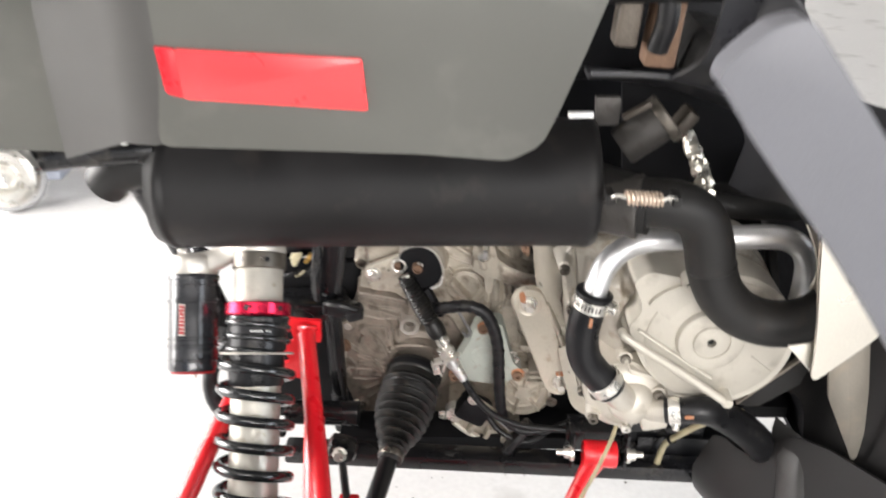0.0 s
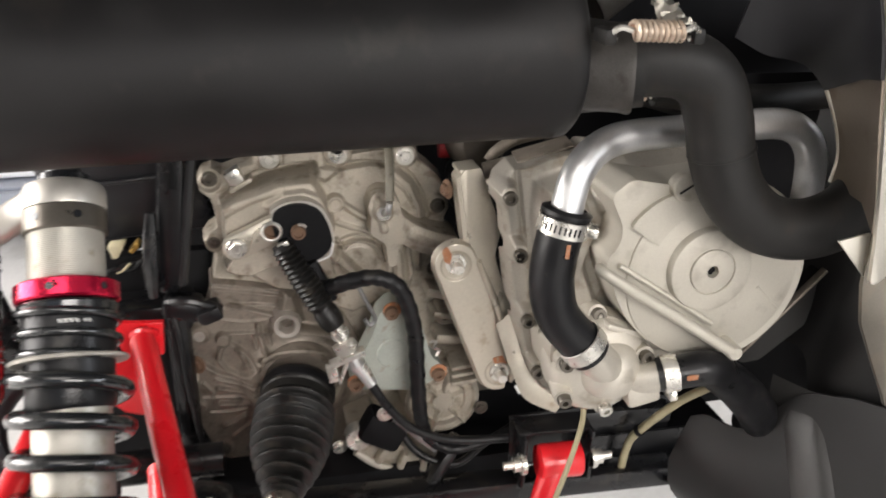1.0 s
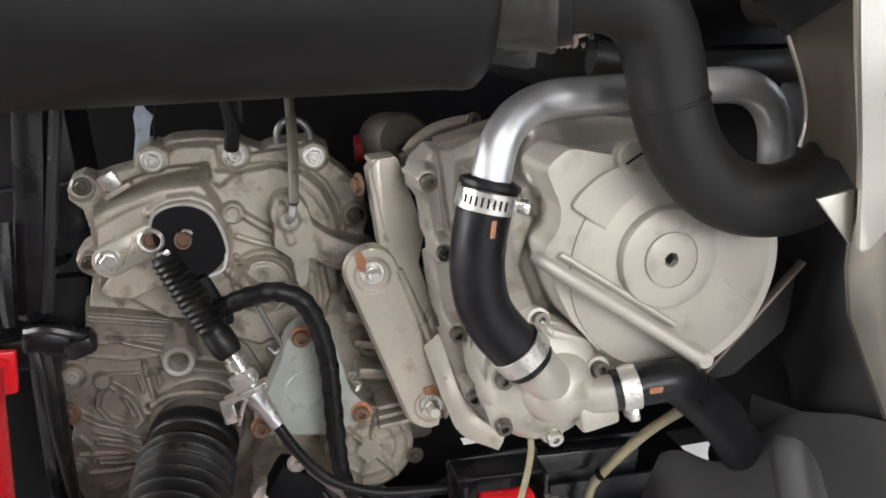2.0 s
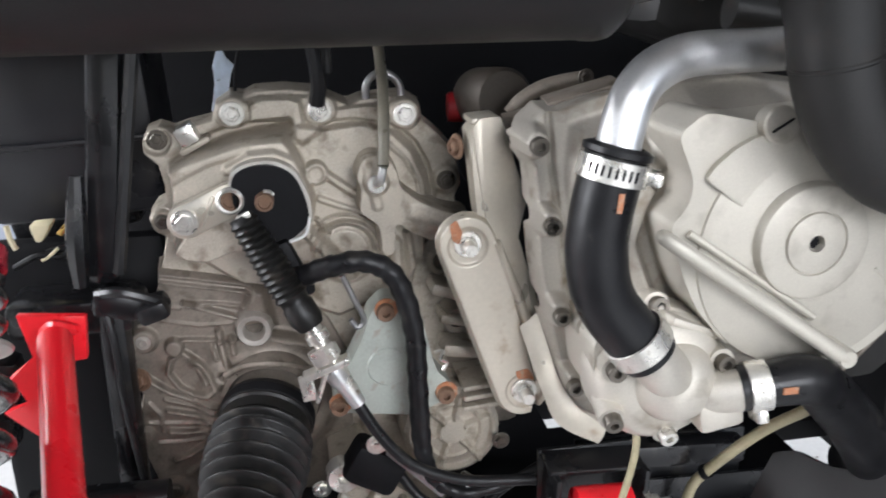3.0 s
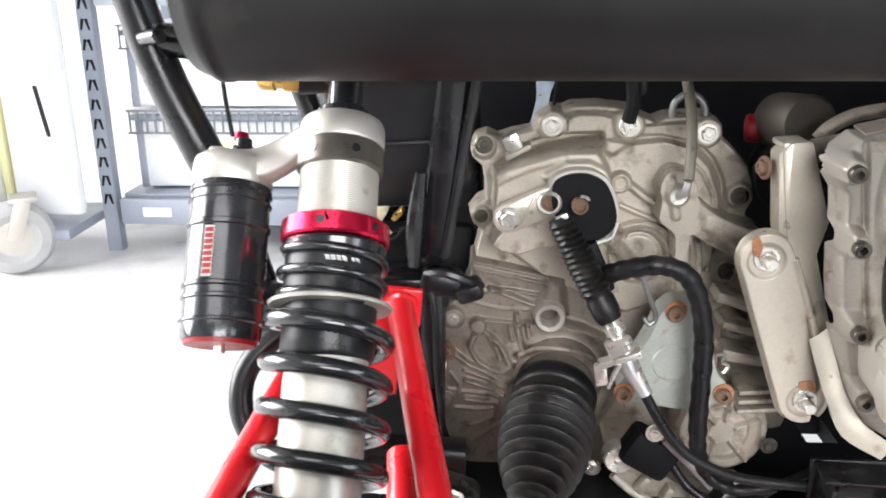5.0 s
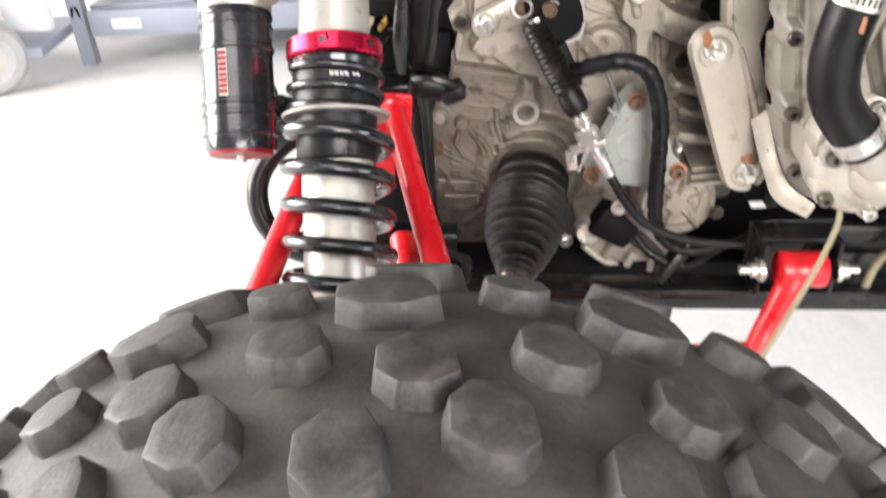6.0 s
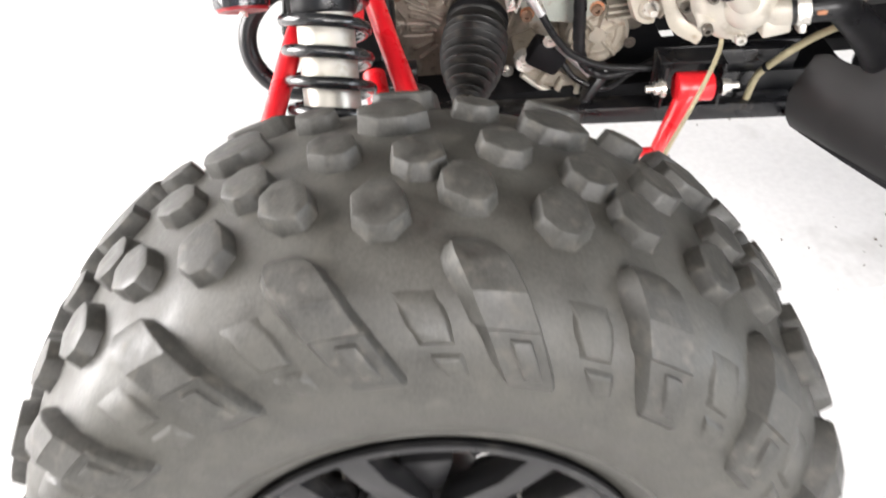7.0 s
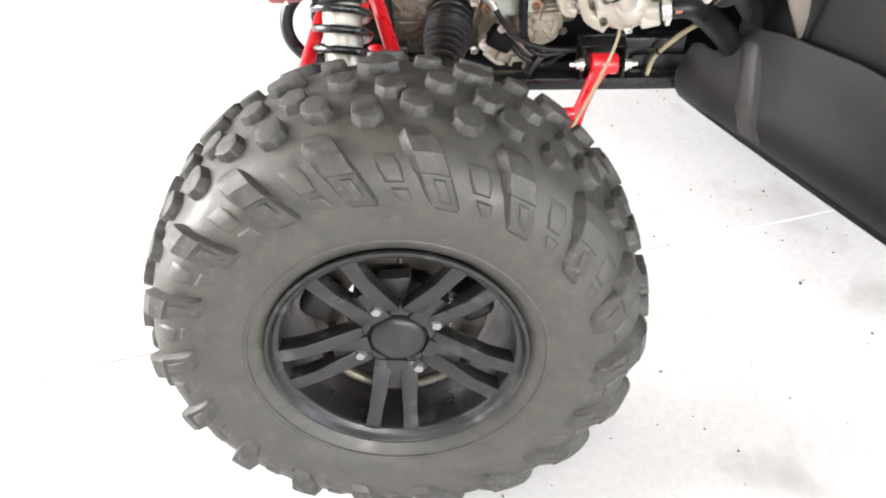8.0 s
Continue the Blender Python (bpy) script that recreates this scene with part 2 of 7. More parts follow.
def tube(points, radius, seg=14, steps=6, bm=None, caps=True, ripple=None):
    """A round tube along a smooth line. radius: a number, or a function of the way along, 0 to 1."""
    bm = bm or bmesh.new()
    line = spline(points, steps)
    rings, side = [], None
    for i, p in enumerate(line):
        way = (line[min(i + 1, len(line) - 1)] - line[max(i - 1, 0)]).normalized()
        if side is None:
            side = way.orthogonal().normalized()
        side = (side - way * side.dot(way)).normalized()
        up = way.cross(side)
        r = radius(i / (len(line) - 1)) if callable(radius) else radius
        rings.append([bm.verts.new(p + (side * math.cos(a) + up * math.sin(a)) * r) for a in (2 * math.pi * k / seg for k in range(seg))])
    for a, b in zip(rings, rings[1:]):
        for k in range(seg):
            bm.faces.new((a[k], a[(k + 1) % seg], b[(k + 1) % seg], b[k]))
    if caps:
        bm.faces.new(rings[0][::-1])
        bm.faces.new(rings[-1])
    return bm


def lathe(profile, origin, axis, seg=40, bm=None, arc=None):
    """Turns (radius, way along the axis) rows round an axis."""
    bm = bm or bmesh.new()
    z = Vector(axis).normalized()
    x = z.orthogonal().normalized()
    y = z.cross(x)
    o = Vector(origin)
    rings = []
    for r, h in profile:
        if r < 1e-6:
            rings.append([bm.verts.new(o + z * h)])
        else:
            rings.append([bm.verts.new(o + z * h + (x * math.cos(a) + y * math.sin(a)) * r) for a in (2 * math.pi * k / seg for k in range(seg))])
    for a, b in zip(rings, rings[1:]):
        if len(a) == 1 and len(b) == 1:
            continue
        for k in range(seg):
            j = (k + 1) % seg
            if len(a) == 1:
                bm.faces.new((a[0], b[j], b[k]))
            elif len(b) == 1:
                bm.faces.new((a[k], a[j], b[0]))
            else:
                bm.faces.new((a[k], a[j], b[j], b[k]))
    return bm


def prism(outline, back, front, bevel=0.003, bm=None, segments=2, taper=0.0):
    """An outline in x and z, pushed out from y = back to y = front, with rounded front edges."""
    bm = bm or bmesh.new()
    n = len(outline)
    cx, cz = sum(p[0] for p in outline) / n, sum(p[1] for p in outline) / n
    a = [bm.verts.new((x, back, z)) for x, z in outline]
    b = [bm.verts.new((x + (cx - x) * taper, front, z + (cz - z) * taper)) for x, z in outline]
    made = [bm.faces.new(a[::-1]), bm.faces.new(b)]
    for k in range(n):
        j = (k + 1) % n
        made.append(bm.faces.new((a[k], a[j], b[j], b[k])))
    if bevel:
        edges = [e for e in made[1].edges] + [e for v in b for e in v.link_edges if e not in made[1].edges[:]]
        bmesh.ops.bevel(bm, geom=list(set(edges)), offset=bevel, segments=segments, profile=0.5, affect="EDGES", clamp_overlap=True)
    return bm


def rounded(outline, radius, steps=4):
    """The outline with its corners rounded."""
    out, n = [], len(outline)
    for k in range(n):
        p, a, b = Vector(outline[k]), Vector(outline[k - 1]), Vector(outline[(k + 1) % n])
        ra, rb = min(radius, (a - p).length * 0.45), min(radius, (b - p).length * 0.45)
        s, e = p + (a - p).normalized() * ra, p + (b - p).normalized() * rb
        for i in range(steps + 1):
            t = i / steps
            q = s * (1 - t) ** 2 + p * 2 * t * (1 - t) + e * t * t
            out.append((q.x, q.y))
    return out


def circle(x, z, r, n=24, start=0.0, sweep=360.0):
    return [(x + r * math.cos(radians(start + sweep * k / n)), z + r * math.sin(radians(start + sweep * k / n))) for k in range(n)]


def capsule(x0, z0, r0, x1, z1, r1, n=10):
    """The outline round two circles."""
    a = math.degrees(math.atan2(z1 - z0, x1 - x0))
    return [(x1 + r1 * math.cos(radians(a - 90 + 180 * k / n)), z1 + r1 * math.sin(radians(a - 90 + 180 * k / n))) for k in range(n + 1)] + \
           [(x0 + r0 * math.cos(radians(a + 90 + 180 * k / n)), z0 + r0 * math.sin(radians(a + 90 + 180 * k / n))) for k in range(n + 1)]


def box(centre, size, bevel=0.002, turn=(0, 0, 0), bm=None, segments=2):
    """A block with rounded edges."""
    bm = bm or bmesh.new()
    made = bmesh.ops.create_cube(bm, size=1.0, matrix=pose(*centre, *turn) @ Matrix.Diagonal((*size, 1)))
    if bevel:
        edges = list({e for v in made["verts"] for e in v.link_edges})
        bmesh.ops.bevel(bm, geom=edges, offset=min(bevel, min(size) * 0.45), segments=segments, profile=0.5, affect="EDGES")
    return bm


def strut(a, b, wide, deep, bevel=0.002, bm=None, up=(0, 1, 0)):
    """A square bar from a to b; deep is measured along up."""
    a, b = Vector(a), Vector(b)
    z = (b - a).normalized()
    y = (Vector(up) - z * Vector(up).dot(z)).normalized()
    x = y.cross(z)
    m = Matrix((x, y, z)).transposed().to_4x4()
    m.translation = (a + b) / 2
    bm = bm or bmesh.new()
    made = bmesh.ops.create_cube(bm, size=1.0, matrix=m @ Matrix.Diagonal((wide, deep, (b - a).length, 1)))
    if bevel:
        bmesh.ops.bevel(bm, geom=list({e for v in made["verts"] for e in v.link_edges}), offset=bevel, segments=2, profile=0.5, affect="EDGES")
    return bm


def edge_far(px, pz, outline):
    """How far the grid's places lie outside the outline; below nought inside it."""
    far, inside = np.full(px.shape, 1e9), np.zeros(px.shape, bool)
    for (x0, z0), (x1, z1) in zip(outline, outline[1:] + outline[:1]):
        far = np.minimum(far, line_far(px, pz, x0, z0, x1, z1))
        if z0 != z1:
            inside ^= ((z0 > pz) != (z1 > pz)) & (px < (x1 - x0) * (pz - z0) / (z1 - z0) + x0)
    return np.where(inside, -far, far)


def line_far(px, pz, x0, z0, x1, z1):
    dx, dz = x1 - x0, z1 - z0
    u = np.clip(((px - x0) * dx + (pz - z0) * dz) / max(dx * dx + dz * dz, 1e-12), 0, 1)
    return np.hypot(px - x0 - u * dx, pz - z0 - u * dz)


def ramp(v):
    v = np.clip(v, 0, 1)
    return v * v * (3 - 2 * v)


def casting(face, outline, features, step=0.0009, depth=0.028):
    """The front of a sand casting, as one closed-looking skin: raised pads, bosses, ribs and grooves that run into one another with fillets.
    face: the y of the plain front; heights are towards the viewer. The skin turns back by depth along the outline."""
    xs, zs = [p[0] for p in outline], [p[1] for p in outline]
    gx, gz = np.arange(min(xs) - 0.006, max(xs) + 0.006, step), np.arange(min(zs) - 0.006, max(zs) + 0.006, step)
    px, pz = np.meshgrid(gx, gz)
    high = np.zeros(px.shape)
    for kind, shape, *more in features:
        if kind == "pad":
            top, fillet = more
            k = ramp(-edge_far(px, pz, shape) / fillet)
            high = high * (1 - k) + top * k
        elif kind == "boss":
            (x, z, r), (top, fillet) = shape, more
            k = ramp((r + fillet - np.hypot(px - x, pz - z)) / fillet)
            high = high * (1 - k) + top * k
        elif kind == "ring":
            (x, z, r, a0, a1), (wide, add) = shape, more
            turn = np.degrees(np.arctan2(pz - z, px - x)) % 360
            near = ((turn - a0) % 360) <= (a1 - a0)
            high = high + add * ramp(1.25 - np.abs(np.hypot(px - x, pz - z) - r) / wide) * near
        else:
            wide, add = more
            far = np.full(px.shape, 1e9)
            for (x0, z0), (x1, z1) in zip(shape, shape[1:]):
                far = np.minimum(far, line_far(px, pz, x0, z0, x1, z1))
            high = high + add * ramp(1.35 - far / wide)
    out = edge_far(px, pz, outline)
    high = high - depth * ramp((out - 0.0002) / 0.0028)
    # the last row is drawn in to a clean line
    gz_out, gx_out = np.gradient(out, step)
    over = np.clip(out - 0.003, 0, 2 * step)
    px, pz = px - gx_out * over, pz - gz_out * over
    keep = out < 0.003 + 1.6 * step
    quad = keep[:-1, :-1] & keep[1:, :-1] & keep[:-1, 1:] & keep[1:, 1:]
    number = np.arange(px.size).reshape(px.shape)
    faces = np.stack([number[:-1, :-1][quad], number[:-1, 1:][quad], number[1:, 1:][quad], number[1:, :-1][quad]], 1)
    used = np.unique(faces)
    renumber = np.zeros(px.size, int)
    renumber[used] = np.arange(len(used))
    verts = np.stack([px.ravel(), face - high.ravel(), pz.ravel()], 1)[used]
    me = bpy.data.meshes.new("casting")
    me.from_pydata(verts.tolist(), [], renumber[faces].tolist())
    bm = bmesh.new()
    bm.from_mesh(me)
    bpy.data.meshes.remove(me)
    return bm


def facing(place, way):
    """A pose whose z axis points along way."""
    q = Vector(way).to_track_quat("Z", "Y").to_matrix().to_4x4()
    q.translation = place
    return q


def bolt_mesh(flange=0.010, hexagon=0.0068, head=0.006, washer=0.002, dimple=True):
    """A flanged hexagon head, z up, standing on its origin."""
    bm = lathe([(0, 0), (flange, 0), (flange, washer * 0.6), (flange * 0.92, washer), (hexagon * 0.5, washer)], (0, 0, 0), (0, 0, 1), 20)
    rows = [(hexagon, washer * 0.8), (hexagon, head * 0.85), (hexagon * 0.86, head), (hexagon * 0.55, head)]
    if dimple:
        rows += [(hexagon * 0.45, head - 0.0012)]
    lathe(rows + [(0, rows[-1][1])], (0, 0, 0), (0, 0, 1), 6, bm)
    return bm


# ---- the garage ----
# floor joint and level
JOINT = Vector((0.354, 0.075, 0)).normalized()
FLOOR = -0.02
JOINT_AT = Vector((0.328, 0.778, FLOOR))


def slab(near):
    """One cast of the concrete floor, on one side of the joint, with a chipped edge along it."""
    bm = bmesh.new()
    out = Vector((-JOINT.y, JOINT.x, 0)) * (-1 if near else 1)
    rows = 260
    edge, lip, far = [], [], []
    for k in range(rows + 1):
        along = -6.0 + 12.0 * k / rows
        chip = 0.002 + 0.003 * max(0.0, noise.noise((along * 9, 3.0 if near else 8.0, 0))) + 0.002 * noise.noise((along * 40, 1.0, 5.0))
        base = JOINT_AT + JOINT * along
        edge.append(bm.verts.new(base + out * 0.001 - Vector((0, 0, 0.005))))
        lip.append(bm.verts.new(base + out * chip))
        far.append(bm.verts.new(base + out * 8.0))
    for k in range(rows):
        bm.faces.new((edge[k], edge[k + 1], lip[k + 1], lip[k]))
        bm.faces.new((lip[k], lip[k + 1], far[k + 1], far[k]))
    return bm


floor_base = part("floor", box((0, 0.8, FLOOR - 0.032), (15.5, 15.5, 0.04), 0), CONCRETE, smooth=False)
tagged(floor_base, "pale grey concrete garage floor with a joint and grit", "floor", kind="structure")
part("floor_slab", slab(True), CONCRETE, floor_base, smooth=False)
part("floor_slab", slab(False), CONCRETE, floor_base, smooth=False)


def mortar():
    """Pale broken filler along the floor joint."""
    bm = bmesh.new()
    out = Vector((-JOINT.y, JOINT.x, 0))
    last = None
    for k in range(601):
        along = 0.05 + 4.0 * k / 600
        base = JOINT_AT + JOINT * along
        wide = 0.0032 + 0.0020 * noise.noise((along * 22, 0.3, 4.0)) + 0.0016 * noise.noise((along * 75, 2.0, 9.0))
        shift = 0.0018 * noise.noise((along * 14, 7.0, 1.0))
        high = 0.0006 + 0.0008 * max(0.0, noise.noise((along * 50, 5.0, 2.0)))
        row = [bm.verts.new(base + out * (shift + w * max(0.0006, wide)) + Vector((0, 0, h))) for w, h in ((-1, -0.003), (-0.7, high), (0.6, high * 0.8), (1, -0.003))]
        if last:
            for a in range(3):
                bm.faces.new((last[a], last[a + 1], row[a + 1], row[a]))
        last = row
    return bm


part("joint_filler", mortar(), FILLER, floor_base)


def grit():
    """Crumbs of grit scattered on the floor."""
    bm = bmesh.new()
    rnd = random.Random(4)
    for _ in range(260):
        x, y = rnd.uniform(-0.1, 1.1), rnd.uniform(-0.1, 1.7)
        r = rnd.uniform(0.0006, 0.0024) if rnd.random() < 0.9 else rnd.uniform(0.002, 0.0036)
        bmesh.ops.create_icosphere(bm, subdivisions=1, radius=r, matrix=pose(x, y, FLOOR + r * 0.5, rnd.uniform(0, 180), rnd.uniform(0, 180), 0) @ Matrix.Diagonal((1, rnd.uniform(0.6, 1.3), 0.7, 1)))
    return bm


tagged(part("floor_grit", grit(), GRIT), "dark crumbs of grit scattered on the concrete", "grit", kind="stuff")


def wall(name, centre, size):
    return tagged(part(name, box(centre, size, 0), WALL, smooth=False), "plain white painted garage wall", "wall", kind="structure")


wall("wall_back", (0, 6.1, 1.58), (9.4, 0.2, 3.24))
wall("wall_right_far", (4.7, 3.5, 1.6), (0.2, 5.4, 3.2))
wall("wall_right_near", (4.7, -3.3, 1.6), (0.2, 1.0, 3.2))
wall("wall_right_sill", (4.7, -1.0, 0.3), (0.2, 3.6, 0.65))
wall("wall_right_lintel", (4.7, -1.0, 2.95), (0.2, 3.6, 0.5))
wall("wall_left_far", (-4.7, 5.0, 1.6), (0.2, 2.2, 3.2))
wall("wall_left_near", (-4.7, -2.3, 1.6), (0.2, 2.8, 3.2))
wall("wall_left_lintel", (-4.7, 1.5, 3.05), (0.2, 4.8, 0.3))
wall("wall_front_right", (3.5, -3.8, 1.6), (2.2, 0.2, 3.2))
wall("wall_front_left", (-3.9, -3.8, 1.6), (1.4, 0.2, 3.2))
wall("wall_front_lintel", (-0.4, -3.8, 3.12), (5.6, 0.2, 0.16))
tagged(part("ceiling", box((0, 1.2, 3.27), (9.6, 10.2, 0.1), 0), CEILING, smooth=False), "unseen dark grey garage ceiling", "ceiling", kind="structure")

# ---- the quad bike ----
atv = tagged(new("quad_bike"), "quad bike with red suspension arms, standing on concrete", "quad bike")

# -- rear wheel --
HUB = Vector((-0.1185, 0.42, 0.2856))
PROFILE = [(0.0, 0.300), (0.03, 0.2995), (0.058, 0.297), (0.083, 0.2905), (0.103, 0.2775), (0.117, 0.257), (0.1235, 0.232), (0.1225, 0.206), (0.1155, 0.182), (0.1045, 0.164), (0.098, 0.156)]


def profile_line():
    pts = spline([(a, b, 0) for a, b in PROFILE], 8)
    way, out = 0.0, []
    for i, p in enumerate(pts):
        if i:
            way += (p - pts[i - 1]).length
        out.append((way, p.x, p.y))
    return out


TYRE_LINE = profile_line()
WHEEL_POSE = Matrix.Translation(HUB) @ Matrix.Rotation(radians(-1.2), 4, "Z") @ Matrix.Rotation(radians(-6.4), 4, "X")
WHEEL_BACK = WHEEL_POSE.inverted()


def on_tyre(s):
    """Half width, radius and outward normal at the way s from the crown's middle; s below nought is the inner side."""
    a = abs(s)
    for (s0, w0, r0), (s1, w1, r1) in zip(TYRE_LINE, TYRE_LINE[1:]):
        if a <= s1 or s1 == TYRE_LINE[-1][0]:
            k = (a - s0) / (s1 - s0)
            d = Vector((r1 - r0, -(w1 - w0)))
            nrm = Vector((-d.x, -d.y)).normalized()
            return w0 + (w1 - w0) * k, r0 + (r1 - r0) * k, nrm


def tyre_point(s, turn, high):
    """A point on the tyre: turn in degrees from the top towards +x, high above the carcass."""
    w, r, nrm = on_tyre(s)
    if s > 0:
        # the outer side wall bulges further than the inner one
        w += 0.02 * min(1.0, (w / 0.1) ** 2)
    w, r = w + nrm.x * high, (r + nrm.y * high) * 1.018
    a = radians(turn)
    return Vector((r * math.sin(a), w * 0.75 if s < 0 else -w, r * math.cos(a)))


def press(bm):
    """Flattens what would reach below the floor."""
    for v in bm.verts:
        w = WHEEL_POSE @ v.co
        if w.z < FLOOR + 0.0006:
            w.z = FLOOR + 0.0006
            v.co = WHEEL_BACK @ w
    return bm


def carcass():
    bm = bmesh.new()
    end = TYRE_LINE[-1][0]
    stations = [end * (k / 26 * 2 - 1) for k in range(27)]
    seg, rings = 120, []
    for s in stations:
        rings.append([bm.verts.new(tyre_point(s, 360 * k / seg, 0)) for k in range(seg)])
    for a, b in zip(rings, rings[1:]):
        for k in range(seg):
            bm.faces.new((a[k], a[(k + 1) % seg], b[(k + 1) % seg], b[k]))
    return press(bm)


def mould_ring(s0, wide=0.003, high=0.0012, seg=120):
    """A thin raised ring on the outer side wall."""
    bm = bmesh.new()
    rows = [(s0 - wide, -0.0005), (s0 - wide * 0.4, high), (s0 + wide * 0.4, high), (s0 + wide, -0.0005)]
    rr = [[bm.verts.new(tyre_point(s, 360 * k / seg, h)) for k in range(seg)] for s, h in rows]
    for a, b in zip(rr, rr[1:]):
        for k in range(seg):
            bm.faces.new((a[k], a[(k + 1) % seg], b[(k + 1) % seg], b[k]))
    return press(bm)


def block(stations, shrink=0.0028, base=-0.001):
    """A tread block: rows of (way from the crown, first turn, last turn, height)."""
    bm = bmesh.new()
    low, top = [], []
    n = len(stations)
    for i, (s, t0, t1, h) in enumerate(stations):
        _, r, _ = on_tyre(s)
        inset = math.degrees(shrink / r)
        push = shrink if i == 0 else (-shrink if i == n - 1 else 0)
        step = 1 if stations[-1][0] > stations[0][0] else -1
        low.append([bm.verts.new(tyre_point(s, t0 + (t1 - t0) * k / 4, base)) for k in range(5)])
        top.append([bm.verts.new(tyre_point(s + push * step, t0 + inset + (t1 - t0 - 2 * inset) * k / 4, h)) for k in range(5)])
    for a, b in zip(top, top[1:]):
        for k in range(4):
            bm.faces.new((a[k], a[k + 1], b[k + 1], b[k]))
    for i in range(n - 1):
        bm.faces.new((low[i][0], top[i][0], top[i + 1][0], low[i + 1][0]))
        bm.faces.new((low[i][4], low[i + 1][4], top[i + 1][4], top[i][4]))
    for k in range(4):
        bm.faces.new((low[0][k], low[0][k + 1], top[0][k + 1], top[0][k]))
        bm.faces.new((low[-1][k], top[-1][k], top[-1][k + 1], low[-1][k + 1]))
    bmesh.ops.recalc_face_normals(bm, faces=bm.faces)
    bm.normal_update()
    edges = [e for e in bm.edges if len(e.link_faces) == 2 and e.calc_face_angle(0) > radians(24)]
    bmesh.ops.bevel(bm, geom=edges, offset=0.0015 if max(r[3] for r in stations) > 0.006 else 0.0010, segments=2, profile=0.5, affect="EDGES")
    return bm


def hexagon(s, wide, tall, high, skew=0.0):
    """A six-sided tread block centred at the way s."""
    w = wide / 2
    return [(s - tall / 2, -w * 0.5 + skew, w * 0.45 + skew, high), (s - tall * 0.18, -w, w * 0.85, high), (s + tall * 0.22, -w * 0.95, w, high), (s + tall / 2, -w * 0.35 - skew, w * 0.5 - skew, high)]


# the stretch from the crown is taken from the half width near the crown
TREAD = [
    ("tread_block", hexagon(0.064, 7.0, 0.0345, 0.0112, 0.3), -2.2),
    ("tread_block", hexagon(0.051, 6.9, 0.0345, 0.0112, -0.3), 7.4),
    ("tread_block", hexagon(0.025, 7.0, 0.0345, 0.0112, 0.3), 2.2),
    ("tread_block", hexagon(0.009, 6.9, 0.0345, 0.0112, -0.3), -7.7),
    ("tread_block", hexagon(-0.033, 9.4, 0.044, 0.0125, 0.4), -0.8),
    ("tread_block", hexagon(-0.052, 6.4, 0.030, 0.0115, -0.3), 9.6),
    ("shoulder_pad", [(0.106, -1.8, 3.2, 0.0002), (0.115, -1.0, 4.4, 0.0016), (0.125, -0.2, 5.2, 0.0028), (0.137, 1.2, 5.8, 0.0026)], 0.0),
    ("shoulder_pad", [(0.141, 2.2, 6.8, 0.0024), (0.149, 3.2, 7.5, 0.0022), (0.158, 4.6, 8.1, 0.0004)], 0.0),
    ("shoulder_block", [(-0.066, -4.0, 2.0, 0.012), (-0.074, -5.2, 3.4, 0.0135), (-0.100, -4.0, 4.4, 0.0135), (-0.130, -2.2, 6.0, 0.010), (-0.160, 0.0, 8.2, 0.003)], 1.2),
]


def shoulder(rows):
    """A long slanted shoulder bar: steep on its leading side, sloping off gently on the other.
    rows of (way from the crown, turn of the top's middle, half width of the top, height)."""
    bm = bmesh.new()
    lines = []
    for s, t, w, h in rows:
        k = min(1.0, h / 0.012)
        lines.append([bm.verts.new(tyre_point(s, t + d, y)) for d, y in ((-w - 1.9 * k, -0.001), (-w - 0.9 * k, h * 0.62), (-w - 0.35, h * 0.96), (-w * 0.3, h), (w * 0.4, h), (w - 0.25, h), (w, h - 0.0015), (w + 0.45, -0.001))])
    for a, b in zip(lines, lines[1:]):
        for k in range(7):
            bm.faces.new((a[k], a[k + 1], b[k + 1], b[k]))
    for ring in (lines[0], lines[-1]):
        bm.faces.new(ring)
    return bm


# the top of the bar drops by a step half way down; a small plate fills the lower half
SHOULDER = [(0.081, -1.4, 1.2, 0.001), (0.085, -0.9, 2.0, 0.0070), (0.091, -0.1, 2.6, 0.0115), (0.097, 0.6, 2.8, 0.0130), (0.108, 1.9, 2.9, 0.0135), (0.1095, 2.1, 2.9, 0.0126), (0.124, 3.8, 3.0, 0.0126), (0.1255, 4.0, 3.0, 0.0102), (0.146, 6.5, 3.1, 0.0094), (0.156, 7.7, 3.0, 0.006), (0.162, 8.4, 2.7, -0.001)]
SHOULDER_PLATE = [(0.1285, 3.0, 6.0, 0.0124), (0.140, 4.4, 7.4, 0.0120), (0.151, 5.8, 8.8, 0.0094)]


def rim_mesh():
    """Barrel, lip and the flat outer face ring of the wheel, about its own axis."""
    return lathe([(0.150, 0.098), (0.158, 0.094), (0.1595, 0.03), (0.148, 0.012), (0.1465, -0.07), (0.150, -0.108), (0.1555, -0.118), (0.1600, -0.1225), (0.1595, -0.1265), (0.1555, -0.1272),
                  (0.1525, -0.1235), (0.1505, -0.1195), (0.1490, -0.1185), (0.1450, -0.1170), (0.1435, -0.1150), (0.1430, -0.108), (0.1432, -0.09), (0.1435, 0.01), (0.150, 0.03), (0.150, 0.098)], (0, 0, 0), (0, 1, 0), 96)


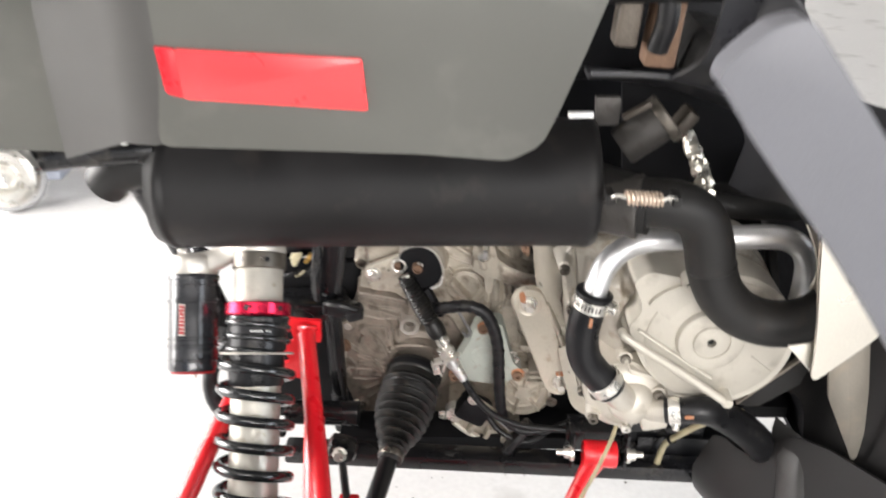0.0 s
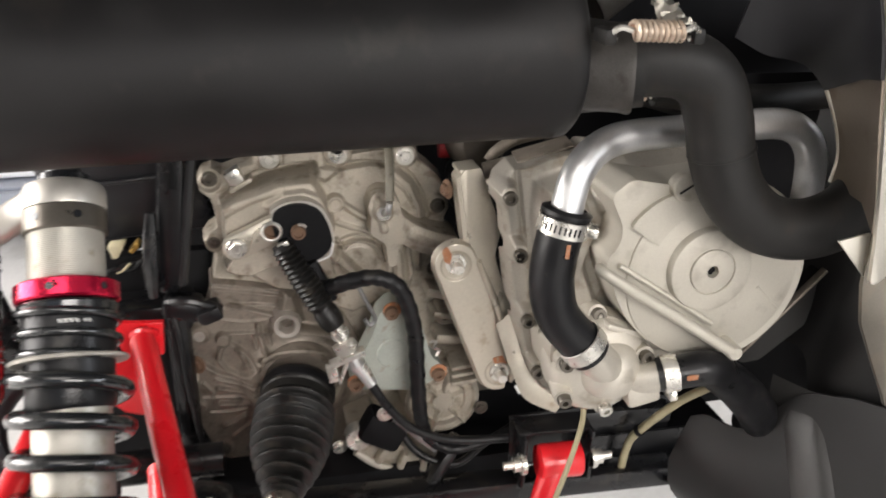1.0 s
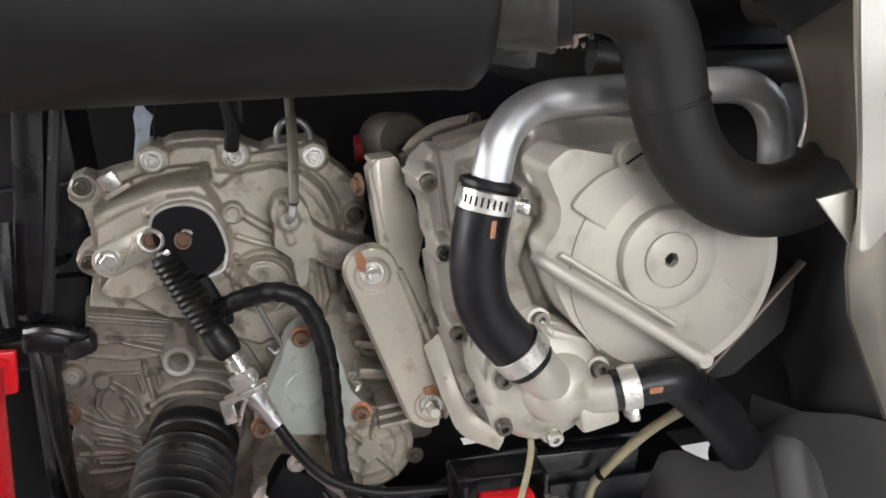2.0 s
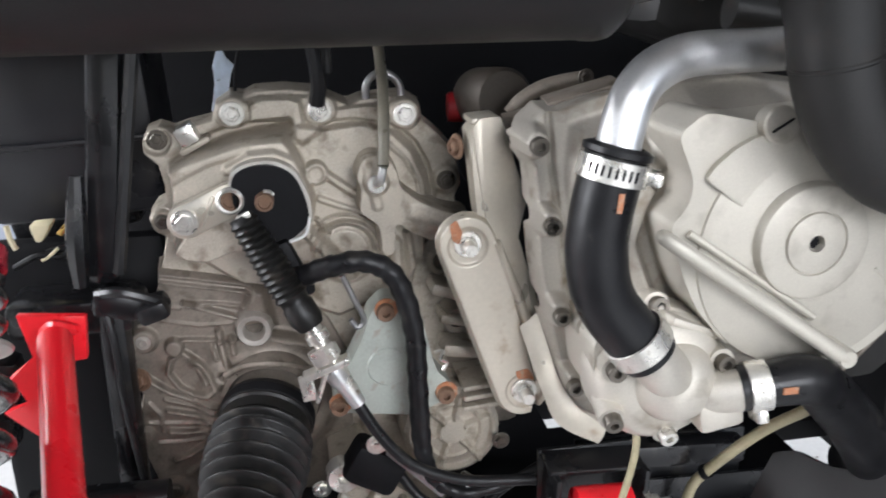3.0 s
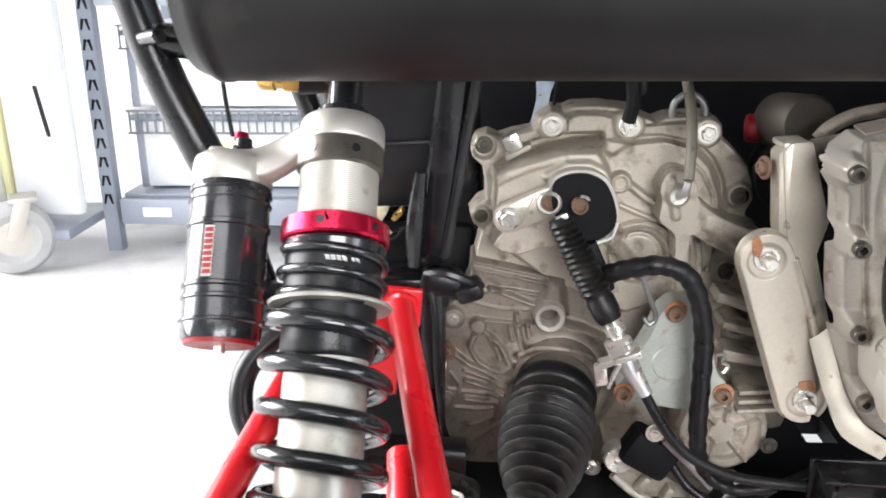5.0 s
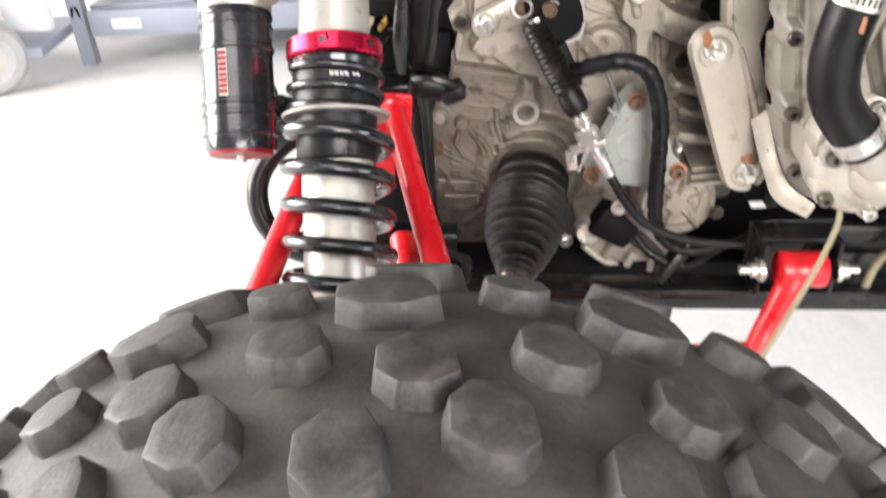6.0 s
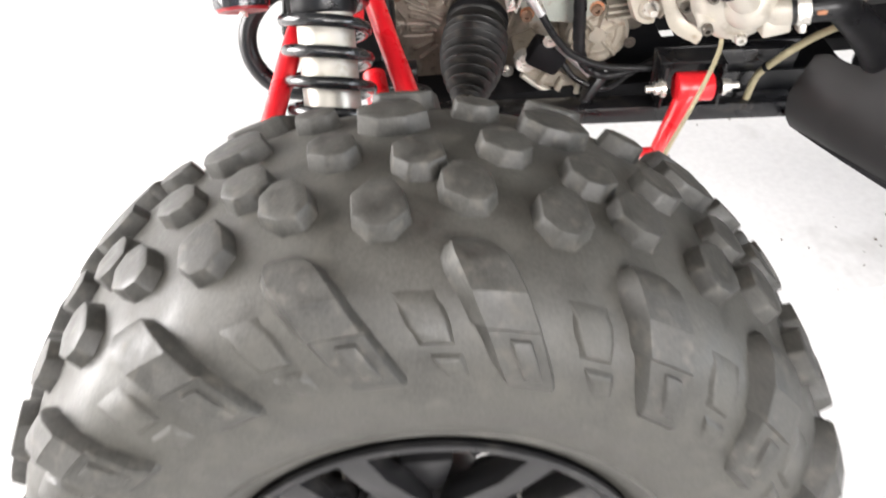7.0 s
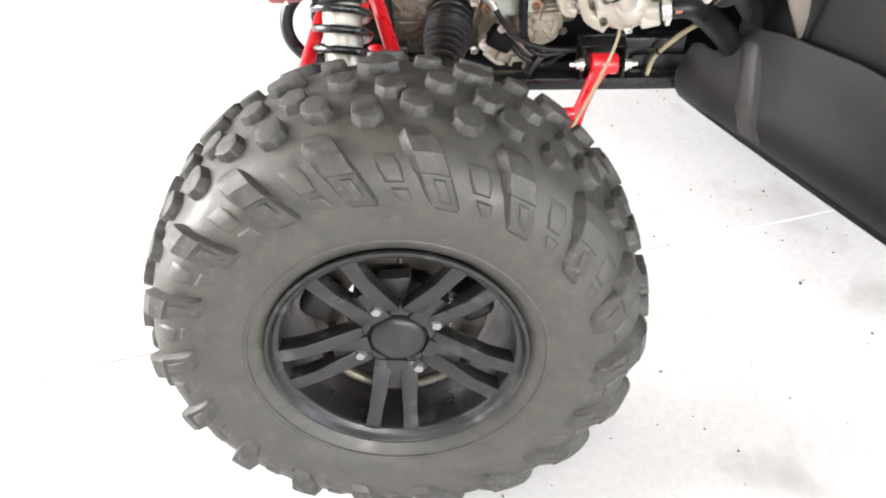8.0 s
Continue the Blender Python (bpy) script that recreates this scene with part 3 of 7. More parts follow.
def hub_mesh():
    """Hub face with four round lugs for the nuts."""
    bm = lathe([(0, -0.03), (0.046, -0.03), (0.050, -0.04), (0.049, -0.088), (0.046, -0.0915), (0.038, -0.0925), (0.036, -0.0885), (0.0, -0.0885)], (0, 0, 0), (0, 1, 0), 48)
    for x, z in NUTS:
        lathe([(0, -0.04), (0.0165, -0.04), (0.0160, -0.085), (0.0145, -0.0875), (0.012, -0.0875), (0.0115, -0.083), (0, -0.083)], (x, 0, z), (0, 1, 0), 22, bm)
    return bm


NUTS = [(0.054 * math.sin(radians(-25.4 + 90 * k)), 0.054 * math.cos(radians(-25.4 + 90 * k))) for k in range(4)]


def spoke():
    """One leg of a forked spoke, pointing along +x."""
    bm = bmesh.new()
    rows = [(0.040, -0.0125, 0.0125, -0.0935), (0.075, -0.0108, 0.0108, -0.1035), (0.110, -0.0094, 0.0094, -0.1135), (0.1460, -0.0105, 0.0105, -0.1175)]
    fr = [[bm.verts.new((x, y, z)) for z in (z0, z1)] for x, z0, z1, y in rows]
    bk = [[bm.verts.new((x, y + 0.026, z * 0.7)) for z in (z0, z1)] for x, z0, z1, y in rows]
    for i in range(3):
        bm.faces.new((fr[i][0], fr[i + 1][0], fr[i + 1][1], fr[i][1]))
        bm.faces.new((bk[i][1], bk[i + 1][1], bk[i + 1][0], bk[i][0]))
        for j in (0, 1):
            bm.faces.new((fr[i][j], bk[i][j], bk[i + 1][j], fr[i + 1][j]))
    for i in (0, 3):
        bm.faces.new((fr[i][0], fr[i][1], bk[i][1], bk[i][0]))
    bmesh.ops.recalc_face_normals(bm, faces=bm.faces)
    bm.normal_update()
    bmesh.ops.bevel(bm, geom=[e for e in bm.edges if e.calc_face_angle(0) > 0.6], offset=0.0018, segments=2, profile=0.5, affect="EDGES")
    return bm


def build_wheel():
    wheel = part("wheel", rim_mesh(), RIM, atv, "satin black alloy wheel with five forked spokes and a knobbly tyre")
    wheel.matrix_local = WHEEL_POSE
    part("tyre", carcass(), TYRE, wheel, "dusty black knobbly off-road tyre", 50)
    for s0 in (0.215,):
        part("sidewall_ring", mould_ring(s0), TYRE, wheel)
    first = {}
    for row, (name, stations, turn) in enumerate(TREAD):
        for k in range(18):
            a = turn + 20 * k
            under = abs((a + 4 + 180) % 360 - 180) > 156
            if under:
                bm = block(stations, 0.0030 if name == "shoulder_pad" else 0.0026)
                bmesh.ops.rotate(bm, verts=bm.verts, cent=(0, 0, 0), matrix=Matrix.Rotation(radians(a), 3, "Y"))
                part(name, press(bm), TYRE if name == "shoulder_pad" else LUG, wheel, sharp=30)
            elif row not in first:
                first[row] = part(name, block(stations, 0.0030 if name == "shoulder_pad" else 0.0026), TYRE if name == "shoulder_pad" else LUG, wheel, sharp=30)
                first[row].matrix_local = Matrix.Rotation(radians(a), 4, "Y")
            else:
                again(first[row], Matrix.Rotation(radians(a), 4, "Y"), wheel)
    bar = None
    for k in range(18):
        a = 8.4 + 20 * k
        if abs((a + 4 + 180) % 360 - 180) > 152:
            for make, name in ((lambda: shoulder(SHOULDER), "shoulder_block"), (lambda: block(SHOULDER_PLATE, 0.0012, 0.006), "shoulder_plate")):
                bm = make()
                bmesh.ops.rotate(bm, verts=bm.verts, cent=(0, 0, 0), matrix=Matrix.Rotation(radians(a), 3, "Y"))
                part(name, press(bm), LUG, wheel, sharp=30)
        elif bar is None:
            bar = (part("shoulder_block", shoulder(SHOULDER), LUG, wheel, sharp=30), part("shoulder_plate", block(SHOULDER_PLATE, 0.0012, 0.006), LUG, wheel, sharp=30))
            for o in bar:
                o.matrix_local = Matrix.Rotation(radians(a), 4, "Y")
        else:
            for o in bar:
                again(o, Matrix.Rotation(radians(a), 4, "Y"), wheel)
    part("hub", hub_mesh(), RIM, wheel, "black hub face with four lugs")
    leg = None
    for k in range(5):
        for side in (-1, 1):
            # the two legs part from the hub outwards
            m = Matrix.Rotation(radians(97 + 72 * k), 4, "Y") @ Matrix.Translation((0.0, 0, side * 0.0115)) @ Matrix.Rotation(radians(-side * 5.6), 4, "Y")
            if leg is None:
                leg = part("spoke", spoke(), RIM, wheel)
                leg.matrix_local = m
            else:
                again(leg, m, wheel)
        # small web in the fork
        web = prism([(0.036, -0.014), (0.086, -0.010), (0.082, 0.0), (0.086, 0.010), (0.036, 0.014)], -0.072, -0.0965, 0.002)
        o = part("spoke_web", web, RIM, wheel)
        o.matrix_local = Matrix.Rotation(radians(97 + 72 * k), 4, "Y")
    part("hub_web", prism([(-0.012, 0.05), (0.012, 0.05), (0.021, 0.083), (-0.021, 0.083)], -0.06, -0.078, 0.003), RIM, wheel)
    cap = lathe([(0, -0.101), (0.0255, -0.1005), (0.0325, -0.098), (0.0350, -0.0945), (0.0355, -0.087)], (0, 0, 0), (0, 1, 0), 40)
    part("centre_cap", cap, RIM, wheel, "plain black plastic centre cap")
    nut = None
    for x, z in NUTS:
        m = pose(x, -0.083, z, 90, 0, 0)
        if nut is None:
            nut = part("wheel_nut", lathe([(0.0095, 0), (0.0095, 0.006), (0.0085, 0.014), (0.006, 0.018), (0, 0.019)], (0, 0, 0), (0, 0, 1), 6), DULL, wheel, "dull steel wheel nut")
            nut.matrix_local = m
        else:
            again(nut, m, wheel)
    disc = lathe([(0.072, -0.042), (0.112, -0.042), (0.114, -0.040), (0.114, -0.036), (0.072, -0.036), (0.072, -0.042)], (0, 0, 0), (0, 1, 0), 60)
    part("brake_disc", disc, LOCK, wheel, "bare steel brake disc")
    for x, z, t in ((-0.094, 0.040, 30), (0.094, 0.030, -25)):
        part("brake_caliper", box((x, -0.060, z), (0.046, 0.036, 0.050), 0.014, (0, t, 0), segments=4), EXHAUST, wheel, "dark cast brake caliper")
        part("caliper_pin", lathe([(0, 0.02), (0.006, 0.02), (0.007, 0.018), (0.007, 0)], (x * 0.72, -0.075, z + 0.02), (0, -1, 0), 12), STEEL, wheel)
    part("brake_ring", tube([(x, -0.072, z) for x, z in circle(0, 0, 0.103, 16, 200, 150)], 0.0075, 10, 2), LOCK, wheel, "bare steel edge of the brake disc")
    part("hub_bolt", lathe([(0, 0.012), (0.007, 0.012), (0.008, 0.01), (0.008, 0)], (0.004, -0.05, 0.108), (0, -1, 0.2), 6), STEEL, wheel, "dull bolt behind the rim")
    valve = tube([(0.012, -0.095, 0.139), (0.011, -0.102, 0.126)], 0.0035, 10, 2)
    part("valve", valve, RUBBER, wheel, "short tyre valve")


build_wheel()

# -- shock absorber --
S_AT = Vector((-0.185, 0.799, 0.583))
S_WAY = Vector((0.0, -0.575, -0.818)).normalized()
S_SIDE = Vector((1, 0, 0))
S_OUT = S_SIDE.cross(S_WAY).normalized()


def shock_point(s, turn=0.0, r=0.0):
    a = radians(turn)
    return S_AT + S_WAY * s + (S_SIDE * math.cos(a) - S_OUT * math.sin(a)) * r


def coil(s0, s1, turns, radius, wire, start=0.0):
    """A spring wound round the shock's axis."""
    pts, n = [], int(turns * 28)
    for k in range(n + 1):
        u = k / n
        way = u * turns
        s = s0 + (s1 - s0) * u
        pts.append(shock_point(s, start - 360 * way, radius))
    return tube(pts, wire, 10, 1)


def build_shock():
    body = lathe([(0, -0.135), (0.0125, -0.135), (0.0125, -0.104), (0.0190, -0.102), (0.0200, -0.0935), (0.0, -0.0935)], S_AT, S_WAY, 40)
    shock = part("shock_absorber", body, RESERVOIR, atv, "coil-over shock absorber with black spring, red collar and piggyback reservoir")
    head = lathe([(0.0, -0.0945), (0.0255, -0.0945), (0.0285, -0.0930), (0.0300, -0.0895), (0.0302, -0.0765), (0.0295, -0.0745), (0, -0.0745)], S_AT, S_WAY, 48)
    part("shock_head", head, MACHINED, shock, "machined aluminium shock head")
    lock = lathe([(0.0, -0.0745), (0.0285, -0.0745), (0.0300, -0.0735), (0.0300, -0.0570), (0.0288, -0.0555), (0, -0.0555)], S_AT, S_WAY, 48)
    part("lock_ring", lock, LOCK, shock, "dull dark lock ring")
    for a in (60, 118):
        part("lock_hole", lathe([(0.0030, 0.0), (0.0030, 0.0005), (0, 0.0005)], shock_point(-0.0650, a, 0.0300), shock_point(0, a, 1) - shock_point(0), 14), RESERVOIR, shock)
    rows, s = [(0.0, -0.0555)], -0.0555
    while s < -0.018:
        rows += [(0.0274, s), (0.0271, s + 0.0007)]
        s += 0.0014
    part("threaded_sleeve", lathe(rows + [(0.0, -0.016)], S_AT, S_WAY, 48), DAMPER, shock, "silver threaded sleeve")
    collar = lathe([(0.026, -0.0180), (0.0350, -0.0180), (0.0368, -0.0165), (0.0368, -0.0050), (0.0355, -0.0035), (0.026, -0.0035), (0.026, -0.0180)], S_AT, S_WAY, 56)
    col = part("spring_collar", collar, ANODISED, shock, "red anodised spring collar with holes")
    for a in range(35, 395, 60):
        hole = lathe([(0.0028, 0.0), (0.0028, 0.0006), (0, 0.0006)], shock_point(-0.0108, a, 0.0369) - (shock_point(0, a, 1) - shock_point(0)) * 0.0003, shock_point(0, a, 1) - shock_point(0), 14)
        part("collar_hole", hole, RESERVOIR, col)
    part("collar_slot", box(shock_point(-0.0108, 88, 0.0367), (0.0014, 0.0014, 0.0140), 0, (35, 0, 0)), RESERVOIR, col)
    retainer = lathe([(0.028, -0.002), (0.0350, -0.002), (0.0360, 0.000), (0.0345, 0.005), (0.028, 0.005), (0.028, -0.002)], S_AT, S_WAY, 48)
    part("retainer", retainer, SPRING, shock)
    sleeve = lathe([(0, 0.004), (0.0325, 0.004), (0.0325, 0.036), (0, 0.036)], S_AT, S_WAY, 40)
    part("tender_sleeve", sleeve, RUBBER, shock)
    part("tender_spring", coil(0.004, 0.038, 2.3, 0.0345, 0.0034, 150), SPRING, shock, "flat black tender spring")
    ring = lathe([(0.030, 0.0375), (0.0405, 0.0375), (0.0415, 0.0386), (0.0405, 0.0404), (0.030, 0.0404), (0.030, 0.0375)], S_AT, S_WAY, 56)
    part("crossover_ring", ring, MACHINED, shock, "thin bright crossover ring")
    part("coil_spring", coil(0.0468, 0.232, 6.6, 0.0385, 0.0061, 200), SPRING, shock, "gloss black main coil spring")
    upper = lathe([(0, 0.038), (0.031, 0.038), (0.031, 0.072), (0.029, 0.075), (0, 0.075)], S_AT, S_WAY, 40)
    part("spacer_sleeve", upper, RUBBER, shock)
    tube_body = lathe([(0, 0.072), (0.0275, 0.072), (0.0275, 0.215), (0.022, 0.219), (0, 0.219)], S_AT, S_WAY, 48)
    part("damper_body", tube_body, DAMPER, shock, "dull silver damper body with stains")
    seat = lathe([(0, 0.236), (0.040, 0.236), (0.0425, 0.239), (0.0405, 0.245), (0.024, 0.248), (0.02, 0.262), (0, 0.262)], S_AT, S_WAY, 48)
    part("spring_seat", seat, ANODISED, shock, "red lower spring seat")
    eye = box(shock_point(0.278), (0.034, 0.026, 0.044), 0.006, (-35, 0, 0))
    part("lower_eye", eye, RESERVOIR, shock)
    # printed mark on the tender spring: unreadable, so plain bars
    for k, (x, w) in enumerate(((0.0035, 0.0026), (0.0072, 0.0030), (0.0110, 0.0026), (0.0146, 0.0030), (0.0205, 0.0022), (0.0236, 0.0028))):
        a = 90 - math.degrees(x / 0.039)
        m = box((0, 0, 0), (w, 0.0006, 0.0045 if k < 4 else 0.003), 0)
        bmesh.ops.transform(m, verts=m.verts, matrix=Matrix.Translation(shock_point(0.0150, a, 0.0380)) @ Matrix.Rotation(radians(35), 4, "X") @ Matrix.Rotation(radians(-(90 - a)), 4, "Z"))
        part("printed_bar", m, WHITE, shock, smooth=False)
    # reservoir
    top, bottom = Vector((-0.268, 0.864, 0.641)), Vector((-0.266, 0.786, 0.520))
    way = (bottom - top).normalized()
    size = (bottom - top).length
    rows = [(0, 0.033), (0.0282, 0.033), (0.0292, 0.0345), (0.0292, 0.0385), (0.0280, 0.0395)]
    for a, b in ((0.0445, 0.0460), (0.0610, 0.0660), (0.1050, 0.1090), (0.1135, 0.1175), (0.130, 0.133)):
        rows += [(0.0280, a), (0.0294, a + 0.0010), (0.0294, b - 0.0010), (0.0280, b)]
    rows += [(0.0280, size - 0.004), (0.027, size), (0, size)]
    part("reservoir", lathe(rows, top, way, 40), RESERVOIR, shock, "glossy black piggyback reservoir with grooves")
    part("reservoir_head", lathe([(0, 0.0105), (0.0250, 0.0105), (0.0275, 0.0125), (0.0285, 0.0165), (0.0287, 0.031), (0.0275, 0.033), (0, 0.033)], top, way, 40), MACHINED, shock, "pale machined reservoir head")
    part("reservoir_end", lathe([(0.0, size + 0.003), (0.0245, size + 0.003), (0.026, size - 0.002), (0.0262, size - 0.006)], top, way, 32), REDPLASTIC, shock, "dark red reservoir end ring")
    part("end_screw", lathe([(0, size + 0.008), (0.004, size + 0.008), (0.004, size)], top, way, 12), STEEL, shock)
    out = Vector((0.10, -0.86, 0.0))
    out = (out - way * out.dot(way)).normalized()
    side = way.cross(out)
    bars = [(16, 0.0072, 0.0675, 0.1035, MACHINED, "pale sticker with red print", 0.0282)] + [(16, 0.0062, 0.0690 + 0.0042 * k, 0.0722 + 0.0042 * k, REDPLASTIC, "", 0.02835) for k in range(8)]
    for ang, w, a, b, m, lab, far in bars:
        bm = bmesh.new()
        cols = []
        for k in range(6):
            t = radians(ang) + (k / 5 - 0.5) * w / 0.0285
            d = out * math.cos(t) + side * math.sin(t)
            cols.append([bm.verts.new(top + way * h + d * far) for h in (a, b)])
        for c0, c1 in zip(cols, cols[1:]):
            bm.faces.new((c0[0], c0[1], c1[1], c1[0]))
        part("sticker" if lab else "printed_bar", bm, m, shock, lab)
    knob = lathe([(0, -0.016), (0.006, -0.016), (0.0065, -0.012), (0.0065, -0.008), (0.011, -0.008), (0.012, -0.002), (0.012, 0)], top + way * 0.0105 + Vector((0.006, 0, 0)), way, 20)
    part("adjuster_knob", knob, RESERVOIR, shock, "black clicker knob")
    part("adjuster_dial", lathe([(0, -0.021), (0.005, -0.021), (0.0055, -0.0165), (0.0, -0.0155)], top + way * 0.0105 + Vector((0.004, 0, 0)), way, 16), ANODISED, shock, "red adjuster dial")
    part("valve_block", box(top + way * 0.006 + Vector((-0.011, -0.004, 0)), (0.012, 0.012, 0.012), 0.002, (-32, 0, 0)), STEEL, shock, "small bright valve block")
    # cast neck between the shock head and the reservoir
    neck = bmesh.new()
    a0, a1 = shock_point(-0.0845), top + way * 0.019
    rings = []
    for k in range(13):
        u = k / 12
        p = a0.lerp(a1, u) - S_WAY * 0.004 * math.sin(math.pi * 2 * u)
        deep, tall = 0.0280 - 0.017 * math.sin(math.pi * u) ** 0.8 + (-0.003) * u, 0.0092 + 0.0035 * math.sin(math.pi * u) + 0.002 * u
        ring = []
        for j in range(16):
            t = 2 * math.pi * j / 16
            c, d = math.cos(t), math.sin(t)
            ring.append(neck.verts.new(p + S_OUT * deep * math.copysign(abs(c) ** 0.45, c) + S_WAY * tall * math.copysign(abs(d) ** 0.45, d)))
        rings.append(ring)
    for ra, rb in zip(rings, rings[1:]):
        for j in range(16):
            neck.faces.new((ra[j], ra[(j + 1) % 16], rb[(j + 1) % 16], rb[j]))
    part("reservoir_neck", neck, MACHINED, shock, "cast aluminium neck to the reservoir", 50)
    part("top_bushing", lathe([(0, -0.17), (0.017, -0.17), (0.018, -0.165), (0.018, -0.13), (0, -0.13)], S_AT, S_WAY, 24), RUBBER, shock)
    part("top_nut", lathe([(0, -0.017), (0.010, -0.017), (0.0115, -0.015), (0.0115, -0.004), (0.0095, -0.003), (0.0095, 0.003), (0.0115, 0.004), (0.0115, 0.015), (0.010, 0.017), (0, 0.017)], (-0.249, 0.934, 0.684), (0.97, 0, -0.05), 28), BRASS, shock, "yellow zinc-plated mount")
    part("top_link", tube([(-0.235, 0.938, 0.683), (-0.215, 0.94, 0.684), (-0.19, 0.945, 0.69)], 0.014, 14, 4), RUBBER, shock)


build_shock()

# -- suspension arms --
def build_arms():
    upper = bmesh.new()
    tube([(-0.150, 0.872, 0.512), (-0.129, 0.780, 0.482), (-0.106, 0.68, 0.452), (-0.09, 0.60, 0.425)], 0.0110, 14, 4, upper)
    tube([(-0.196, 0.872, 0.520), (-0.222, 0.760, 0.487), (-0.246, 0.665, 0.448), (-0.27, 0.58, 0.40)], 0.0105, 14, 4, upper)
    arm = part("upper_arm", upper, RED, atv, "glossy red tubular upper suspension arm")
    tab = prism([(-0.178, 0.523), (-0.134, 0.519), (-0.137, 0.487), (-0.150, 0.487), (-0.158, 0.425), (-0.178, 0.432), (-0.197, 0.452), (-0.178, 0.458), (-0.189, 0.478), (-0.170, 0.492)], 0.897, 0.891, 0.0012)
    part("gusset", tab, RED, arm, "red plate gusset with a notched edge")
    part("weld", tube([(-0.160, 0.886, 0.512), (-0.15, 0.876, 0.520), (-0.140, 0.886, 0.512)], 0.004, 8, 4), RED, arm)
    lower = bmesh.new()
    tube([(0.222, 0.835, 0.358), (0.205, 0.822, 0.338), (0.182, 0.805, 0.292), (0.150, 0.76, 0.255), (0.02, 0.60, 0.22)], lambda u: 0.0165 - 0.0055 * min(1, u * 3), 16, 6, lower)
    tube([(0.176, 0.802, 0.284), (0.06, 0.80, 0.284), (-0.11, 0.80, 0.287)], 0.0105, 14, 4, lower)
    tube([(-0.150, 0.865, 0.385), (-0.140, 0.78, 0.345), (-0.125, 0.68, 0.27), (-0.11, 0.60, 0.23)], 0.0135, 14, 4, lower)
    low = part("lower_arm", lower, RED, atv, "glossy red tubular lower suspension arm with a cross tube")
    part("pivot_sleeve", lathe([(0, -0.021), (0.0165, -0.021), (0.0172, -0.019), (0.0172, 0.019), (0.0165, 0.021), (0, 0.021)], (0.219, 0.832, 0.357), (1, 0, -0.05), 28), RED, low)
    for x, w in ((0.183, -1), (0.258, 1)):
        part("pivot_bolt", lathe([(0, 0.018), (0.004, 0.018), (0.004, 0.008), (0.0075, 0.008), (0.0075, 0.001), (0.011, 0.001), (0.011, -0.004)], (x, 0.838, 0.353 - x * 0.05 + 0.01), (w, 0, 0), 12), STEEL, low, "bright pivot bolt")
    # clevis and drop link of the anti-roll bar
    part("link_tab", prism([(-0.108, 0.34), (-0.084, 0.34), (-0.08, 0.30), (-0.112, 0.30)], 0.775, 0.763, 0.002), RED, low, "red tab for the drop link")
    part("tab_bolt", lathe([(0, -0.026), (0.006, -0.026), (0.006, 0.026), (0, 0.026)], (-0.096, 0.768, 0.322), (1, 0, 0), 6), BRASS, low, "yellow zinc-plated bolt")
    bar = bmesh.new()
    tube([(-0.235, 0.93, 0.475), (-0.268, 0.915, 0.462), (-0.290, 0.90, 0.434), (-0.287, 0.885, 0.398), (-0.255, 0.87, 0.372), (-0.19, 0.855, 0.374)], 0.0105, 14, 6, bar)
    sway = part("anti_roll_bar", bar, FRAME, atv, "bent gloss black anti-roll bar")
    part("bar_clamp", box((-0.262, 0.932, 0.482), (0.046, 0.034, 0.044), 0.008, (20, 15, 0)), FRAME, sway)
    part("bar_bracket", box((-0.228, 0.945, 0.435), (0.05, 0.03, 0.08), 0.008, (0, 10, 0)), FRAME, sway)
    tube_link = tube([(-0.104, 0.792, 0.392), (-0.100, 0.775, 0.352), (-0.097, 0.765, 0.318)], 0.005, 10, 3)
    part("drop_link", tube_link, FRAME, sway)
    part("link_bolt", lathe([(0, 0.012), (0.006, 0.012), (0.0068, 0.010), (0.0068, 0.003), (0.0095, 0.002), (0.0095, 0)], (-0.104, 0.782, 0.398), (0, -0.9, 0.4), 8), STEEL, sway, "dull steel link bolt")
    part("link_joint", box((-0.104, 0.80, 0.392), (0.036, 0.03, 0.026), 0.008, (0, 20, 0)), FRAME, sway)


build_arms()

